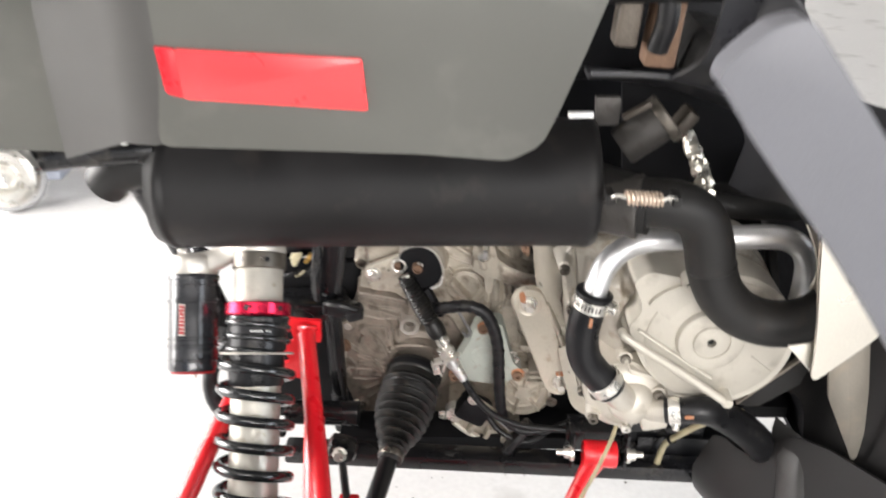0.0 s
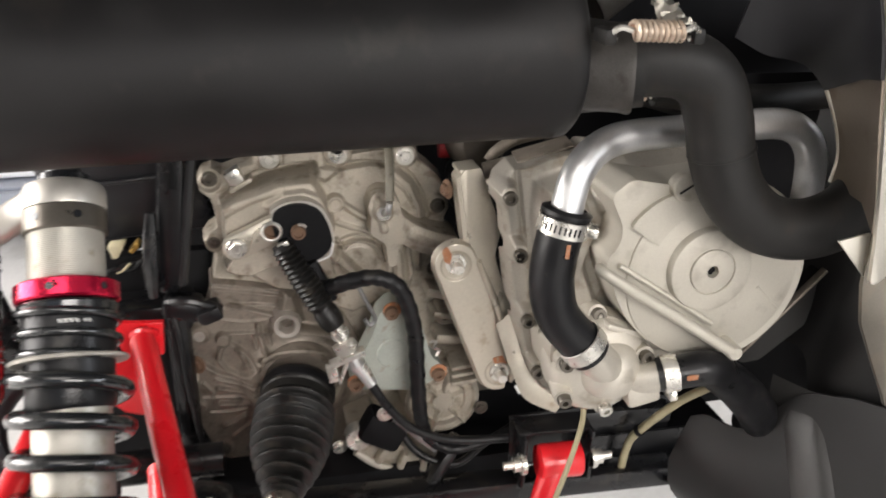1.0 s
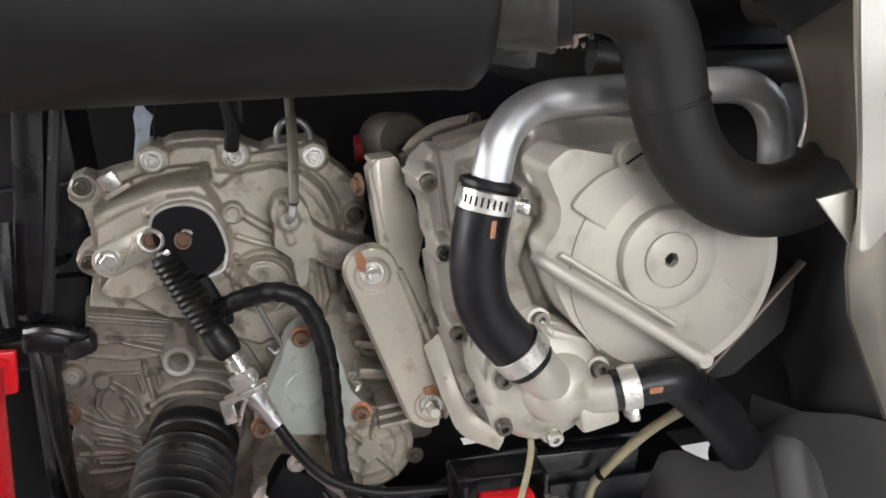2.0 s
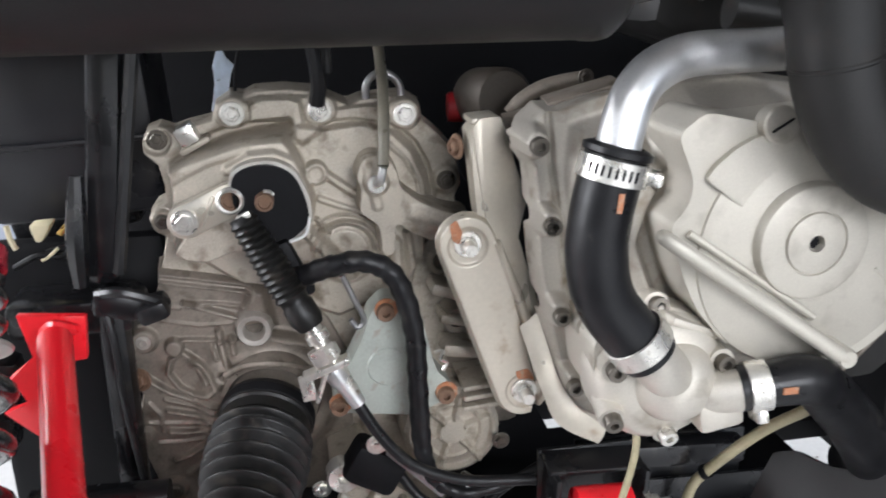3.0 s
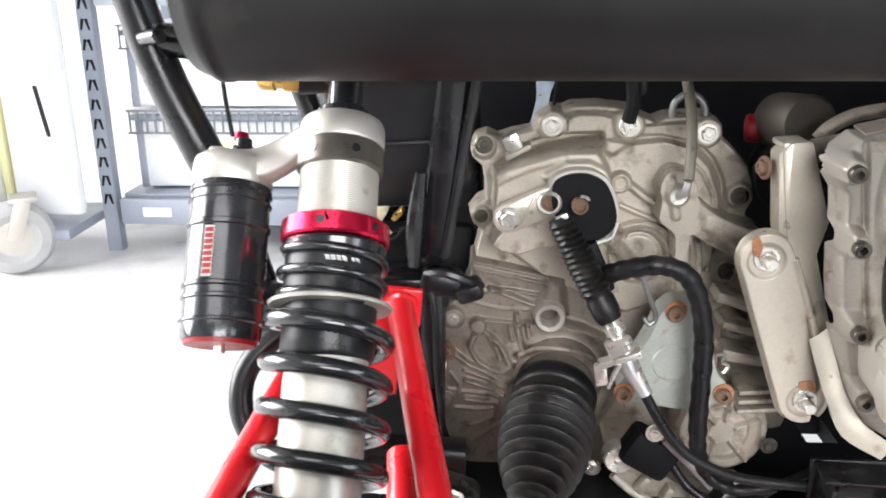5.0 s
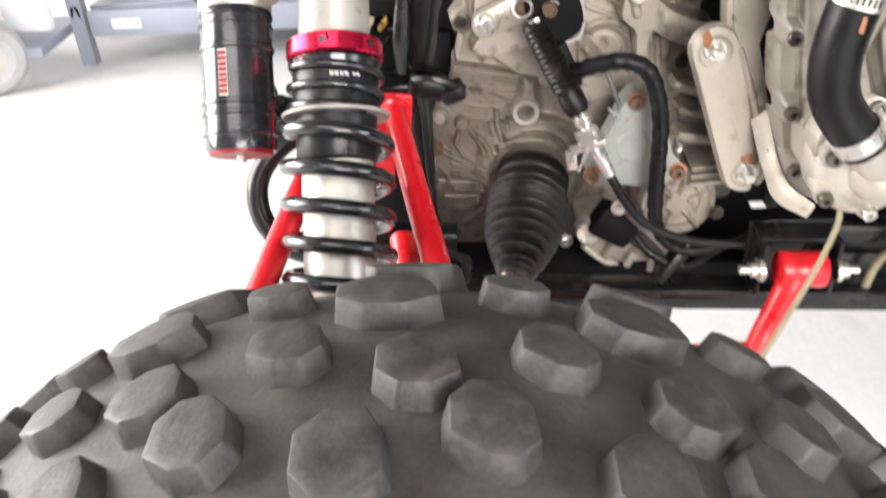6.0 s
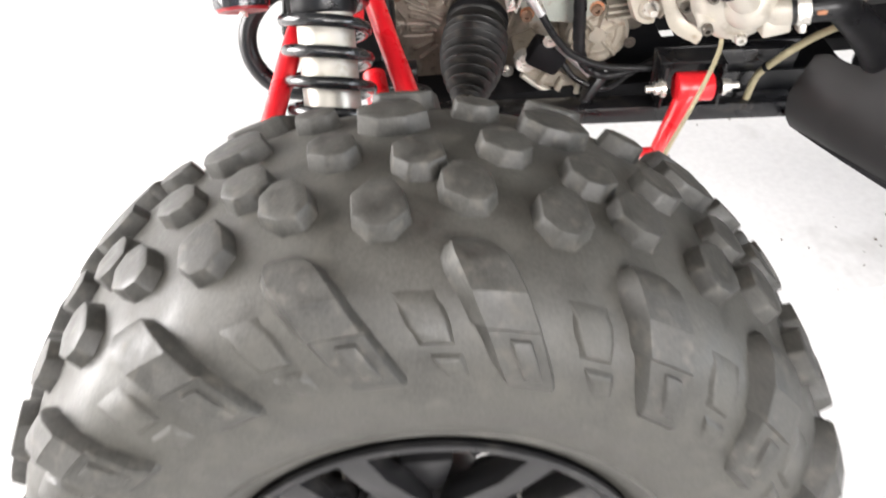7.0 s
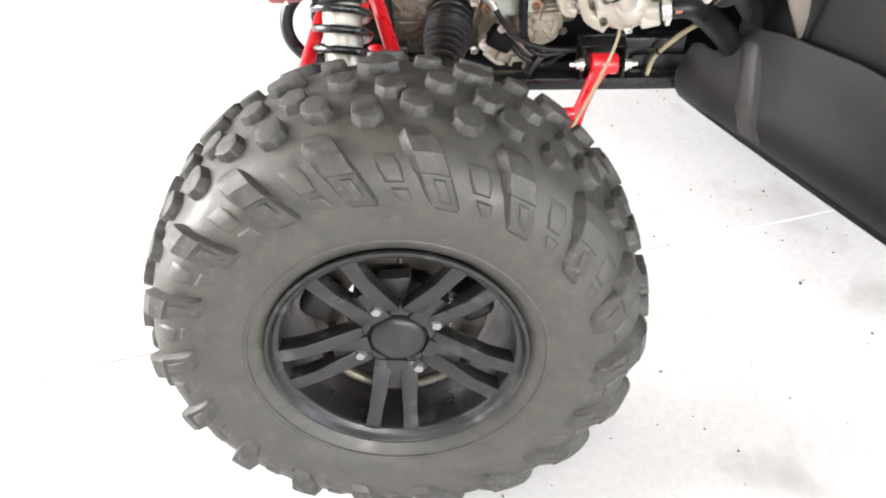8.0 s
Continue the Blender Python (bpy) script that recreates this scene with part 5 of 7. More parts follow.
    loom = tube([(0.004, 0.912, 0.528), (0.014, 0.900, 0.533), (0.031, 0.889, 0.542), (0.054, 0.884, 0.546), (0.073, 0.883, 0.537), (0.084, 0.884, 0.514), (0.090, 0.886, 0.482), (0.0915, 0.888, 0.445), (0.093, 0.890, 0.405), (0.096, 0.890, 0.378), (0.106, 0.889, 0.357), (0.128, 0.888, 0.345), (0.165, 0.892, 0.346)], lambda u: 0.0078 + 0.0005 * math.sin(u * 150) - 0.010 * max(0.0, u - 0.66), 12, 8)
    part("sensor_loom", loom, RUBBER, box_, "thick taped black wiring loom")
    part("sensor_plug", box((0.0065, 0.912, 0.535), (0.014, 0.014, 0.045), 0.003, (0, -24, 0)), INNER, box_, "black sensor plug")
    # bosses, ribs and pockets of the casting
    part("drain_boss", lathe([(0, -0.010), (0.0072, -0.010), (0.0080, 0.0), (0.0088, 0.0035), (0.0125, 0.0040), (0.0136, 0.002), (0.0140, -0.010), (0.017, -0.018)], (-0.0275, 0.951, 0.4735), (0, -1, 0), 32), PALECAST, box_, "pale ring boss")
    # Flat brown disc on the floor of the boss.
    part("boss_floor", lathe([(0, 0.0005), (0.0068, 0.0005), (0.007, 0)], (-0.0275, 0.9595, 0.4735), (0, -1, 0), 24), DARKBROWN, box_, "brown floor of the boss")
    part("gasket_edge", tube([(0.0205, 0.9125, 0.572), (0.019, 0.9125, 0.565), (0.016, 0.9125, 0.559), (0.006, 0.9125, 0.555), (-0.004, 0.9125, 0.553)], 0.0012, 6, 4), WHITE, box_, "white edge of the sensor gasket")
    part("cable_strip", strut((0.064, 0.898, 0.391), (0.121, 0.898, 0.338), 0.007, 0.003, 0.001), BRACKET, box_, "pale strip under the shift cable")
    # bell round the drive shaft
    D, W = Vector((-0.0195, 0.958, 0.410)), Vector((-0.12, -1.0, -0.22)).normalized()
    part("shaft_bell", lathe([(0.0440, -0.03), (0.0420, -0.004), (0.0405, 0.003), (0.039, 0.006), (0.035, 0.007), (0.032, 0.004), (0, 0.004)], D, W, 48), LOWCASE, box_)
    part("bell_arc", tube([(-0.053, 0.950, 0.436), (-0.040, 0.946, 0.4445), (-0.022, 0.944, 0.4465), (-0.004, 0.945, 0.443), (0.010, 0.950, 0.436)], 0.0030, 10, 5), LOWCASE, box_)
    # breather tube and its elbow
    tubing = tube([(0.086, 1.05, 0.705), (0.0835, 0.998, 0.678), (0.081, 0.958, 0.656), (0.078, 0.932, 0.632), (0.075, 0.919, 0.605)], 0.0044, 12, 6)
    part("breather_tube", tubing, GREYTUBE, box_, "smoky clear breather tube")
    part("breather_elbow", tube([(0.0748, 0.918, 0.604), (0.0728, 0.920, 0.594), (0.0718, 0.938, 0.588)], 0.0032, 10, 5), PIPE, box_)
    part("elbow_washer", lathe([(0.003, 0.002), (0.0068, 0.002), (0.0072, 0)], (0.0715, 0.9352, 0.588), (0, -1, 0), 20), STEEL, box_)
    part("lifting_loop", tube([(0.070, 0.975, 0.640), (0.070, 0.975, 0.655), (0.075, 0.975, 0.662), (0.082, 0.975, 0.665), (0.090, 0.975, 0.662), (0.096, 0.975, 0.654), (0.097, 0.975, 0.640)], 0.0030, 10, 6), DULL, box_, "dull steel wire loop")
    # cast torque arm
    arm = [(0.058, 0.566), (0.061, 0.584), (0.057, 0.592), (0.062, 0.605), (0.070, 0.609), (0.082, 0.605), (0.088, 0.594), (0.089, 0.583), (0.102, 0.572), (0.122, 0.562), (0.144, 0.556), (0.146, 0.534), (0.122, 0.536), (0.099, 0.546), (0.086, 0.556), (0.083, 0.530), (0.075, 0.530), (0.073, 0.554)]
    part("torque_arm", casting(0.940, rounded(arm, 0.005), [("line", [(0.066, 0.600), (0.072, 0.570)], 0.004, 0.002), ("boss", (0.0715, 0.588, 0.007), 0.005, 0.004), ("line", [(0.100, 0.562), (0.122, 0.551), (0.142, 0.546)], 0.006, 0.002)], 0.0008, 0.035), GEARBOX, box_, "cast arm to the link bracket")
    # grey plate with its three rusty screws
    plate = [(0.071, 0.504), (0.060, 0.494), (0.054, 0.475), (0.044, 0.456), (0.028, 0.424), (0.034, 0.414), (0.055, 0.411), (0.095, 0.405), (0.108, 0.413), (0.122, 0.417), (0.123, 0.427), (0.110, 0.442), (0.103, 0.470), (0.096, 0.500), (0.084, 0.502)]
    part("cover_plate", prism(rounded(plate, 0.004), 0.94, 0.912, 0.0015), PLATE, box_, "grey-green pressed cover plate")
    part("plate_disc", lathe([(0, 0.002), (0.015, 0.002), (0.0165, 0.0)], (0.072, 0.9125, 0.450), (0, -1, 0), 32), PLATE, box_)
    part("plate_clip", tube([(0.108, 0.908, 0.460), (0.114, 0.905, 0.462), (0.112, 0.905, 0.455), (0.117, 0.905, 0.452), (0.114, 0.906, 0.445)], 0.0014, 6, 4), STEEL, box_, "small bent wire clip")
    for x, z in ((0.0715, 0.496), (0.1165, 0.422), (0.0335, 0.421)):
        part("screw_patch", lathe([(0, 0.0015), (0.0085, 0.0015), (0.009, 0.0)], (x + 0.001, 0.912, z + 0.001), (0, -1, 0), 18), ORANGE, box_, "orange paint mark round a screw")
        part("socket_screw", lathe([(0, 0.002), (0.003, 0.002), (0.003, 0.006), (0.0062, 0.006), (0.0068, 0.005), (0.0068, 0)], (x, 0.911, z), (0, -1, 0), 22), RUSTY, box_, "rusty socket screw")
    part("wire_stay", tube([(0.040, 0.895, 0.533), (0.048, 0.900, 0.512), (0.055, 0.905, 0.494), (0.050, 0.905, 0.488), (0.045, 0.905, 0.494)], 0.0022, 8, 5), DULL, box_, "thin bent wire stay")
    # lower castings
    D2 = [(0.126 + 0.040 * math.cos(radians(a)), 0.374 + 0.040 * math.sin(radians(a))) for a in range(0, 360, 12)]
    spokes = [("ring", (0.126, 0.374, 0.0355, 0, 360), 0.0030, 0.004), ("ring", (0.126, 0.374, 0.0245, 0, 360), 0.0016, 0.0025), ("boss", (0.126, 0.374, 0.0105), 0.0045, 0.003)]
    spokes += [("line", [(0.126 + 0.013 * math.cos(radians(a)), 0.374 + 0.013 * math.sin(radians(a))), (0.126 + 0.034 * math.cos(radians(a)), 0.374 + 0.034 * math.sin(radians(a)))], 0.0026, 0.0055) for a in (20, 78, 130, 195, 250, 310)]
    part("lower_case", casting(0.936, D2, spokes, 0.0009, 0.05), GEARBOX, box_, "round ribbed cast end cover")
    diff = [(0.022, 0.362), (0.050, 0.372), (0.060, 0.352), (0.086, 0.330), (0.124, 0.318), (0.122, 0.306), (0.095, 0.303), (0.066, 0.308), (0.045, 0.322), (0.030, 0.338)]
    part("lower_casting", prism(rounded(diff, 0.005), 0.97, 0.918, 0.006), GEARBOX, box_, "pale worn lower casting")
    part("casting_rim", tube([(0.030, 0.916, 0.338), (0.048, 0.915, 0.322), (0.070, 0.914, 0.310), (0.098, 0.914, 0.305)], 0.004, 10, 5), CAST, box_)
    for x, z, t in ((0.056, 0.332, 35), (0.078, 0.322, 25), (0.100, 0.316, 10)):
        part("casting_rib", box((x, 0.914, z), (0.007, 0.014, 0.018), 0.002, (0, t, 0)), GEARBOX, box_)
    part("round_lug", lathe([(0, -0.002), (0.0045, -0.002), (0.0052, 0.003), (0.0118, 0.0045), (0.013, 0.003), (0.0135, -0.01)], (0.033, 0.908, 0.360), (0, -1, 0), 28), STEEL, box_)
    part("speed_sensor", box((0.058, 0.908, 0.368), (0.046, 0.03, 0.036), 0.008, (0, 30, 0)), INNER, box_, "black speed sensor housing")
    part("sensor_foil", strut((0.068, 0.893, 0.388), (0.110, 0.888, 0.346), 0.007, 0.003, 0.001), DULL, box_, "dull metal strip along the cable")
    bolt((0.059, 0.892, 0.395), box_, size=0.8)
    bolt((0.016, 0.945, 0.326), box_, size=0.8)
    bolt((0.165, 0.925, 0.366), box_, size=0.75, material=LOCK)
    part("sensor_cable", tube([(0.075, 0.905, 0.362), (0.095, 0.895, 0.338), (0.13, 0.89, 0.325), (0.165, 0.905, 0.335), (0.21, 0.915, 0.352)], 0.0040, 10, 5), RUBBER, box_, "thin black lower cable")
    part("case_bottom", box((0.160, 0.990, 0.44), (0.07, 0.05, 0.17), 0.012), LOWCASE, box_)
    for z in (0.402, 0.411, 0.420):
        part("fin", box((0.153, 0.945, z), (0.040, 0.05, 0.0045), 0.0015, (0, -5, 0)), GEARBOX, box_)
    for a, b, wide in (((0.112, 0.500), (0.148, 0.488), 0.010), ((0.118, 0.474), (0.152, 0.466), 0.008), ((0.120, 0.446), (0.158, 0.440), 0.011)):
        part("case_web", strut((a[0], 0.952, a[1]), (b[0], 0.952, b[1]), wide, 0.03, 0.003), GEARBOX, box_)
    part("case_socket", lathe([(0, -0.006), (0.0055, -0.006), (0.006, 0.004), (0.010, 0.005), (0.011, 0.003), (0.0115, -0.02)], (0.132, 0.946, 0.470), (0, -1, 0), 24), LOWCASE, box_)
    part("blue_tag", prism([(-0.047, 0.638), (-0.034, 0.642), (-0.031, 0.664), (-0.027, 0.672), (-0.033, 0.678), (-0.037, 0.690), (-0.043, 0.672), (-0.042, 0.658)], 0.996, 0.993, 0.0006), TAG, box_, "crumpled silver-blue tag")
    part("tag_wire", tube([(-0.028, 0.99, 0.650), (-0.025, 0.985, 0.675), (-0.016, 0.985, 0.70)], 0.0012, 6, 4), RUBBER, box_)
    part("hanging_wire", tube([(0.030, 0.96, 0.70), (0.034, 0.955, 0.665), (0.032, 0.96, 0.645)], 0.006, 8, 4), RUBBER, box_, "black wires hanging above the gearbox")
    part("hanging_clip", box((0.040, 0.955, 0.680), (0.008, 0.01, 0.026), 0.003), RUBBER, box_)


build_gearbox()

# -- drive shaft --
def build_shaft():
    a, b = Vector((-0.020, 0.946, 0.409)), Vector((-0.046, 0.824, 0.364))
    size = (b - a).length
    rows = [(0.0, 0.004), (0.0355, 0.004), (0.0368, 0.007), (0.0368, 0.019), (0.0352, 0.021), (0.0352, 0.030)]
    for k in range(9):
        s = 0.030 + k * 0.0108
        top = 0.0400 - (0.00052 if k > 2 else 0.0002) * (k - 2) ** 2
        rows += [(top - 0.0062, s), (top - 0.0036, s + 0.0020), (top - 0.0006, s + 0.0044), (top, s + 0.0060), (top - 0.0010, s + 0.0072), (top - 0.0048, s + 0.0090)]
    rows += [(0.0190, 0.128), (0.0158, 0.131), (0.0160, 0.143), (0.0140, 0.146), (0.0, 0.146)]
    boot = part("drive_shaft_boot", lathe(rows, a, b - a, 44), BOOT, atv, "dusty black ribbed drive shaft boot")
    part("boot_band", lathe([(0.0368, 0.0085), (0.0374, 0.009), (0.0374, 0.017), (0.0368, 0.0175)], a, b - a, 44), INNER, boot)
    part("boot_clamp", lathe([(0.0161, 0.133), (0.0166, 0.134), (0.0166, 0.140), (0.0161, 0.141)], a, b - a, 36), LOCK, boot, "thin dull boot clamp")
    part("drive_shaft", tube([b + (b - a).normalized() * -0.01, (-0.063, 0.748, 0.346), (-0.115, 0.50, 0.286)], 0.0118, 18, 6), FRAME, boot, "plain black drive shaft")
    part("knuckle", lathe([(0, -0.05), (0.05, -0.05), (0.062, -0.03), (0.064, 0.0), (0, 0.0)], HUB + Vector((0, 0.02, 0)), (0, -1, 0), 32), EXHAUST, boot, "dark wheel hub behind the rim")


build_shaft()

def sheet(rows, thick, name, material, parent, label=""):
    """A moulded panel: rows of points, given a thickness along their normals."""
    bm = bmesh.new()
    grid = [[bm.verts.new(p) for p in spline(r, 4)] for r in rows]
    for a, b in zip(grid, grid[1:]):
        for k in range(len(a) - 1):
            bm.faces.new((a[k], a[k + 1], b[k + 1], b[k]))
    bmesh.ops.recalc_face_normals(bm, faces=bm.faces)
    bmesh.ops.solidify(bm, geom=bm.faces[:], thickness=thick)
    return part(name, bm, material, parent, label, 50)


# -- link bracket between gearbox and engine --
def build_link():
    web = [(0.131, 0.636), (0.136, 0.643), (0.151, 0.644), (0.161, 0.612), (0.170, 0.585), (0.164, 0.559), (0.180, 0.506), (0.190, 0.478), (0.196, 0.462), (0.200, 0.448), (0.211, 0.424), (0.219, 0.414), (0.233, 0.406), (0.231, 0.395), (0.212, 0.404), (0.196, 0.418), (0.188, 0.440), (0.176, 0.470), (0.150, 0.53), (0.140, 0.580)]
    link = part("link_bracket", prism(rounded(web, 0.0025), 0.884, 0.8765, 0.0009), BRACKET, atv, "pale aluminium link bracket with rust-stained bolts")
    # bolted strap with a dished pad round each bolt
    strap = capsule(0.127, 0.5565, 0.0190, 0.1685, 0.4380, 0.0185, 14)
    strap = [p for p in strap[:8]] + [(0.182, 0.462), (0.168, 0.512), (0.150, 0.556)] + strap[9:]
    part("link_strap", casting(0.8725, strap, [("boss", (0.127, 0.5545, 0.0125), -0.0018, 0.0025), ("boss", (0.1695, 0.4385, 0.0125), -0.0018, 0.0025), ("line", [(0.149, 0.555), (0.166, 0.508), (0.180, 0.462)], 0.0025, 0.0016)], 0.0008, 0.008), BRACKET, link, "bolted strap with dished ends")
    left = [(0.166, 0.872, 0.492), (0.172, 0.858, 0.467), (0.176, 0.845, 0.451), (0.184, 0.835, 0.432), (0.212, 0.830, 0.417)]
    right = [(0.177, 0.872, 0.501), (0.183, 0.858, 0.476), (0.187, 0.845, 0.458), (0.196, 0.835, 0.443), (0.217, 0.830, 0.428)]
    sheet([left, [(a[0] * 0.5 + b[0] * 0.5, a[1] * 0.5 + b[1] * 0.5 - 0.0015, a[2] * 0.5 + b[2] * 0.5) for a, b in zip(left, right)], right], 0.005, "bracket_tail", BRACKET, link, "bent tail of the bracket over the crankcase edge")
    part("bracket_side", prism([(0.129, 0.634), (0.134, 0.640), (0.141, 0.578), (0.150, 0.530), (0.145, 0.532), (0.135, 0.578)], 0.900, 0.879, 0.001), BRACKET, link)
    part("top_tab", box((0.141, 0.893, 0.641), (0.020, 0.028, 0.005), 0.002, (0, -4, 0)), BRACKET, link)
    for x, z in ((0.127, 0.5565), (0.1695, 0.4385)):
        bolt((x, 0.8738, z), link, size=0.98)
        part("stud_end", lathe([(0, 0.010), (0.0042, 0.010), (0.0048, 0.009), (0.0048, 0.0)], (x, 0.869, z), (0, -1, -0.05), 16), STEEL, link, "bright stud end")
    part("rust_mark", prism(rounded([(0.114, 0.571), (0.119, 0.575), (0.123, 0.566), (0.121, 0.557), (0.116, 0.560)], 0.002), 0.873, 0.8716, 0), ORANGE, link, "rust-orange paint mark")
    part("rust_mark", prism(rounded([(0.162, 0.455), (0.172, 0.457), (0.177, 0.447), (0.172, 0.449), (0.164, 0.449)], 0.002), 0.875, 0.8716, 0), ORANGE, link, "rust stain above the stud")
    bolt((0.124, 0.892, 0.622), link, (-1, -0.3, 0), 0.9, RUSTY)
    part("red_cap", lathe([(0, -0.014), (0.011, -0.014), (0.012, -0.012), (0.012, 0.012), (0.0, 0.012)], (0.150, 0.99, 0.634), (1, -0.1, 0), 20), REDPLASTIC, link, "dark red cap behind the bracket")
    part("relay_body", lathe([(0, 0), (0.028, 0), (0.03, 0.003), (0.03, 0.05), (0, 0.05)], (0.165, 0.95, 0.60), (0.2, 1, 0), 28), INNER, link)


build_link()

# -- engine --
def build_engine():
    case = [(0.190, 0.630), (0.210, 0.640), (0.26, 0.648), (0.34, 0.648), (0.385, 0.638), (0.402, 0.60), (0.402, 0.52), (0.375, 0.465), (0.32, 0.430), (0.235, 0.410), (0.218, 0.432), (0.204, 0.50), (0.194, 0.60)]
    eng = part("engine", prism(rounded(case, 0.012), 0.93, 0.858, 0.006), CASE, atv, "silver engine crankcase with round generator cover")
    # bolted flange of the generator side, swelling smoothly towards the cover
    flange = [(0.170, 0.652), (0.180, 0.652), (0.205, 0.660), (0.25, 0.666), (0.30, 0.670), (0.36, 0.660), (0.395, 0.615), (0.402, 0.55), (0.388, 0.50), (0.352, 0.455), (0.30, 0.432), (0.232, 0.420), (0.202, 0.438), (0.191, 0.454), (0.185, 0.478), (0.177, 0.512), (0.171, 0.546), (0.168, 0.575), (0.167, 0.600), (0.165, 0.616), (0.157, 0.627), (0.1545, 0.636), (0.160, 0.643)]
    swell = [(0.184, 0.645), (0.235, 0.660), (0.262, 0.668), (0.32, 0.668), (0.370, 0.645), (0.394, 0.59), (0.397, 0.545), (0.380, 0.505), (0.345, 0.470), (0.30, 0.458), (0.235, 0.470), (0.204, 0.510), (0.188, 0.560), (0.182, 0.610)]
    seats = [(0.161, 0.634), (0.171, 0.582), (0.179, 0.519), (0.190, 0.466)]
    relief = [("pad", swell, 0.036, 0.034), ("line", [(0.236, 0.662), (0.227, 0.638), (0.231, 0.618), (0.241, 0.606), (0.235, 0.592), (0.229, 0.572), (0.238, 0.548), (0.250, 0.522)], 0.0075, -0.011), ("line", [(0.172, 0.650), (0.176, 0.615), (0.182, 0.575), (0.188, 0.535), (0.197, 0.490)], 0.0022, -0.003)]
    relief += [("boss", (x, z, 0.0075), 0.0165, 0.005) for x, z in seats]
    part("case_flange", casting(0.8385, flange, relief, 0.001, 0.03), CASE, eng, "smooth dusty crankcase side with a bolted flange", 80)
    # generator cover: a plateau with a lobe, a shallow dome on it and a flat plug disc
    plateau = [(0.345, 0.652), (0.289, 0.648), (0.252, 0.656), (0.235, 0.643), (0.247, 0.616), (0.246, 0.599), (0.234, 0.587), (0.239, 0.572), (0.246, 0.551), (0.256, 0.531), (0.275, 0.508), (0.297, 0.495), (0.322, 0.487)] + circle(0.333, 0.5655, 0.0875, 22, -85, 165)
    part("generator_cover", prism(rounded(plateau, 0.006), 0.838, 0.7865, 0.005, segments=4), COVER, eng, "smooth silver generator cover with a round plug")
    dome = lathe([(0.0815, -0.004), (0.0795, 0.0005), (0.070, 0.003), (0.05, 0.0065), (0.036, 0.0078), (0.0, 0.0078)], (0.333, 0.7855, 0.5655), (0, -1, 0), 72)
    part("cover_dome", dome, COVER, eng)
    # raised sector between the rim and the plug disc
    sector = [(0.253, 0.616), (0.258, 0.624), (0.270, 0.634), (0.282, 0.640), (0.300, 0.644), (0.310, 0.640), (0.326, 0.611), (0.289, 0.589)]
    part("cover_sector", prism(rounded(sector, 0.003), 0.790, 0.7815, 0.0022, segments=3), COVER, eng)
    part("cover_rib", tube([(0.372, 0.7795, 0.5525), (0.398, 0.7845, 0.527)], 0.0022, 6, 2), COVER, eng)
    hub = lathe([(0.0385, -0.006), (0.0372, 0.0005), (0.0362, 0.0022), (0.034, 0.003), (0.0212, 0.0032), (0.0208, 0.0018), (0.0198, 0.0018), (0.0194, 0.0036), (0.0180, 0.0042), (0.0054, 0.0042)], (0.3235, 0.7745, 0.5745), (0, -1, 0), 60)
    lathe([(0.0054, 0.0042), (0.0050, -0.0009), (0, -0.0009)], (0.3235, 0.7745, 0.5745), (0, -1, 0), 6, hub)
    part("centre_plug", hub, COVER, eng, "round cover plug with a hexagon socket")
    part("socket_floor", lathe([(0.0046, 0.0), (0, 0.0004)], (0.3235, 0.7750, 0.5745), (0, -1, 0), 6), INNER, eng)
    part("cover_rib", tube([(0.2265, 0.782, 0.583), (0.232, 0.7705, 0.5795), (0.29, 0.768, 0.5395), (0.340, 0.763, 0.5045), (0.350, 0.764, 0.4975)], lambda u: 0.0046 + 0.001 * u, 12, 5), COVER, eng, "raised diagonal rib on the cover")
    part("cover_rib", tube([(0.245, 0.783, 0.583), (0.29, 0.777, 0.552), (0.33, 0.774, 0.524)], 0.0025, 8, 4), COVER, eng)
    part("rib_boss", lathe([(0, 0.004), (0.0055, 0.004), (0.0068, 0.002), (0.0075, -0.03)], (0.348, 0.762, 0.4995), (0, -1, 0), 20), COVER, eng)
    plug = lathe([(0, 0.006), (0.0105, 0.006), (0.0117, 0.005), (0.0118, -0.006)], (0.2965, 0.7845, 0.6468), (0, -1, 0.1), 32)
    part("slotted_plug", plug, CAST, eng, "slotted round inspection plug")
    part("plug_slot", box((0.2965, 0.7778, 0.6474), (0.015, 0.0012, 0.0012), 0, (0, -30, 0)), INNER, eng, smooth=False)
    for x, z in seats:
        part("socket_bolt", lathe([(0, 0.002), (0.0030, 0.002), (0.0030, 0.0065), (0.0055, 0.0065), (0.0060, 0.0055), (0.0060, 0)], (x, 0.8225, z), (0, -1, 0), 20), LOCK, eng, "dull socket-head bolt")
    pivot = Vector((0.01, 0.30, 0.75))
    nearer = Matrix.Translation(pivot) @ Matrix.Scale(0.968, 4) @ Matrix.Translation(-pivot)
    for ob in eng.children:
        if ob.name.split(".")[0] in ("generator_cover", "cover_dome", "cover_sector", "cover_rib", "centre_plug", "socket_floor", "rib_boss", "slotted_plug", "plug_slot"):
            ob.data.transform(nearer)
    # lower edge of the front cover beside the footwell
    part("side_flange", strut((0.360, 0.782, 0.480), (0.436, 0.779, 0.560), 0.0028, 0.008, 0.001), LOWCASE, eng, "thin cast flange edge")
    part("side_plate", prism(rounded([(0.362, 0.476), (0.373, 0.471), (0.389, 0.472), (0.430, 0.503), (0.434, 0.520), (0.437, 0.557)], 0.002), 0.80, 0.786, 0.002), EXHAUST, eng, "dark side plate under the flange")
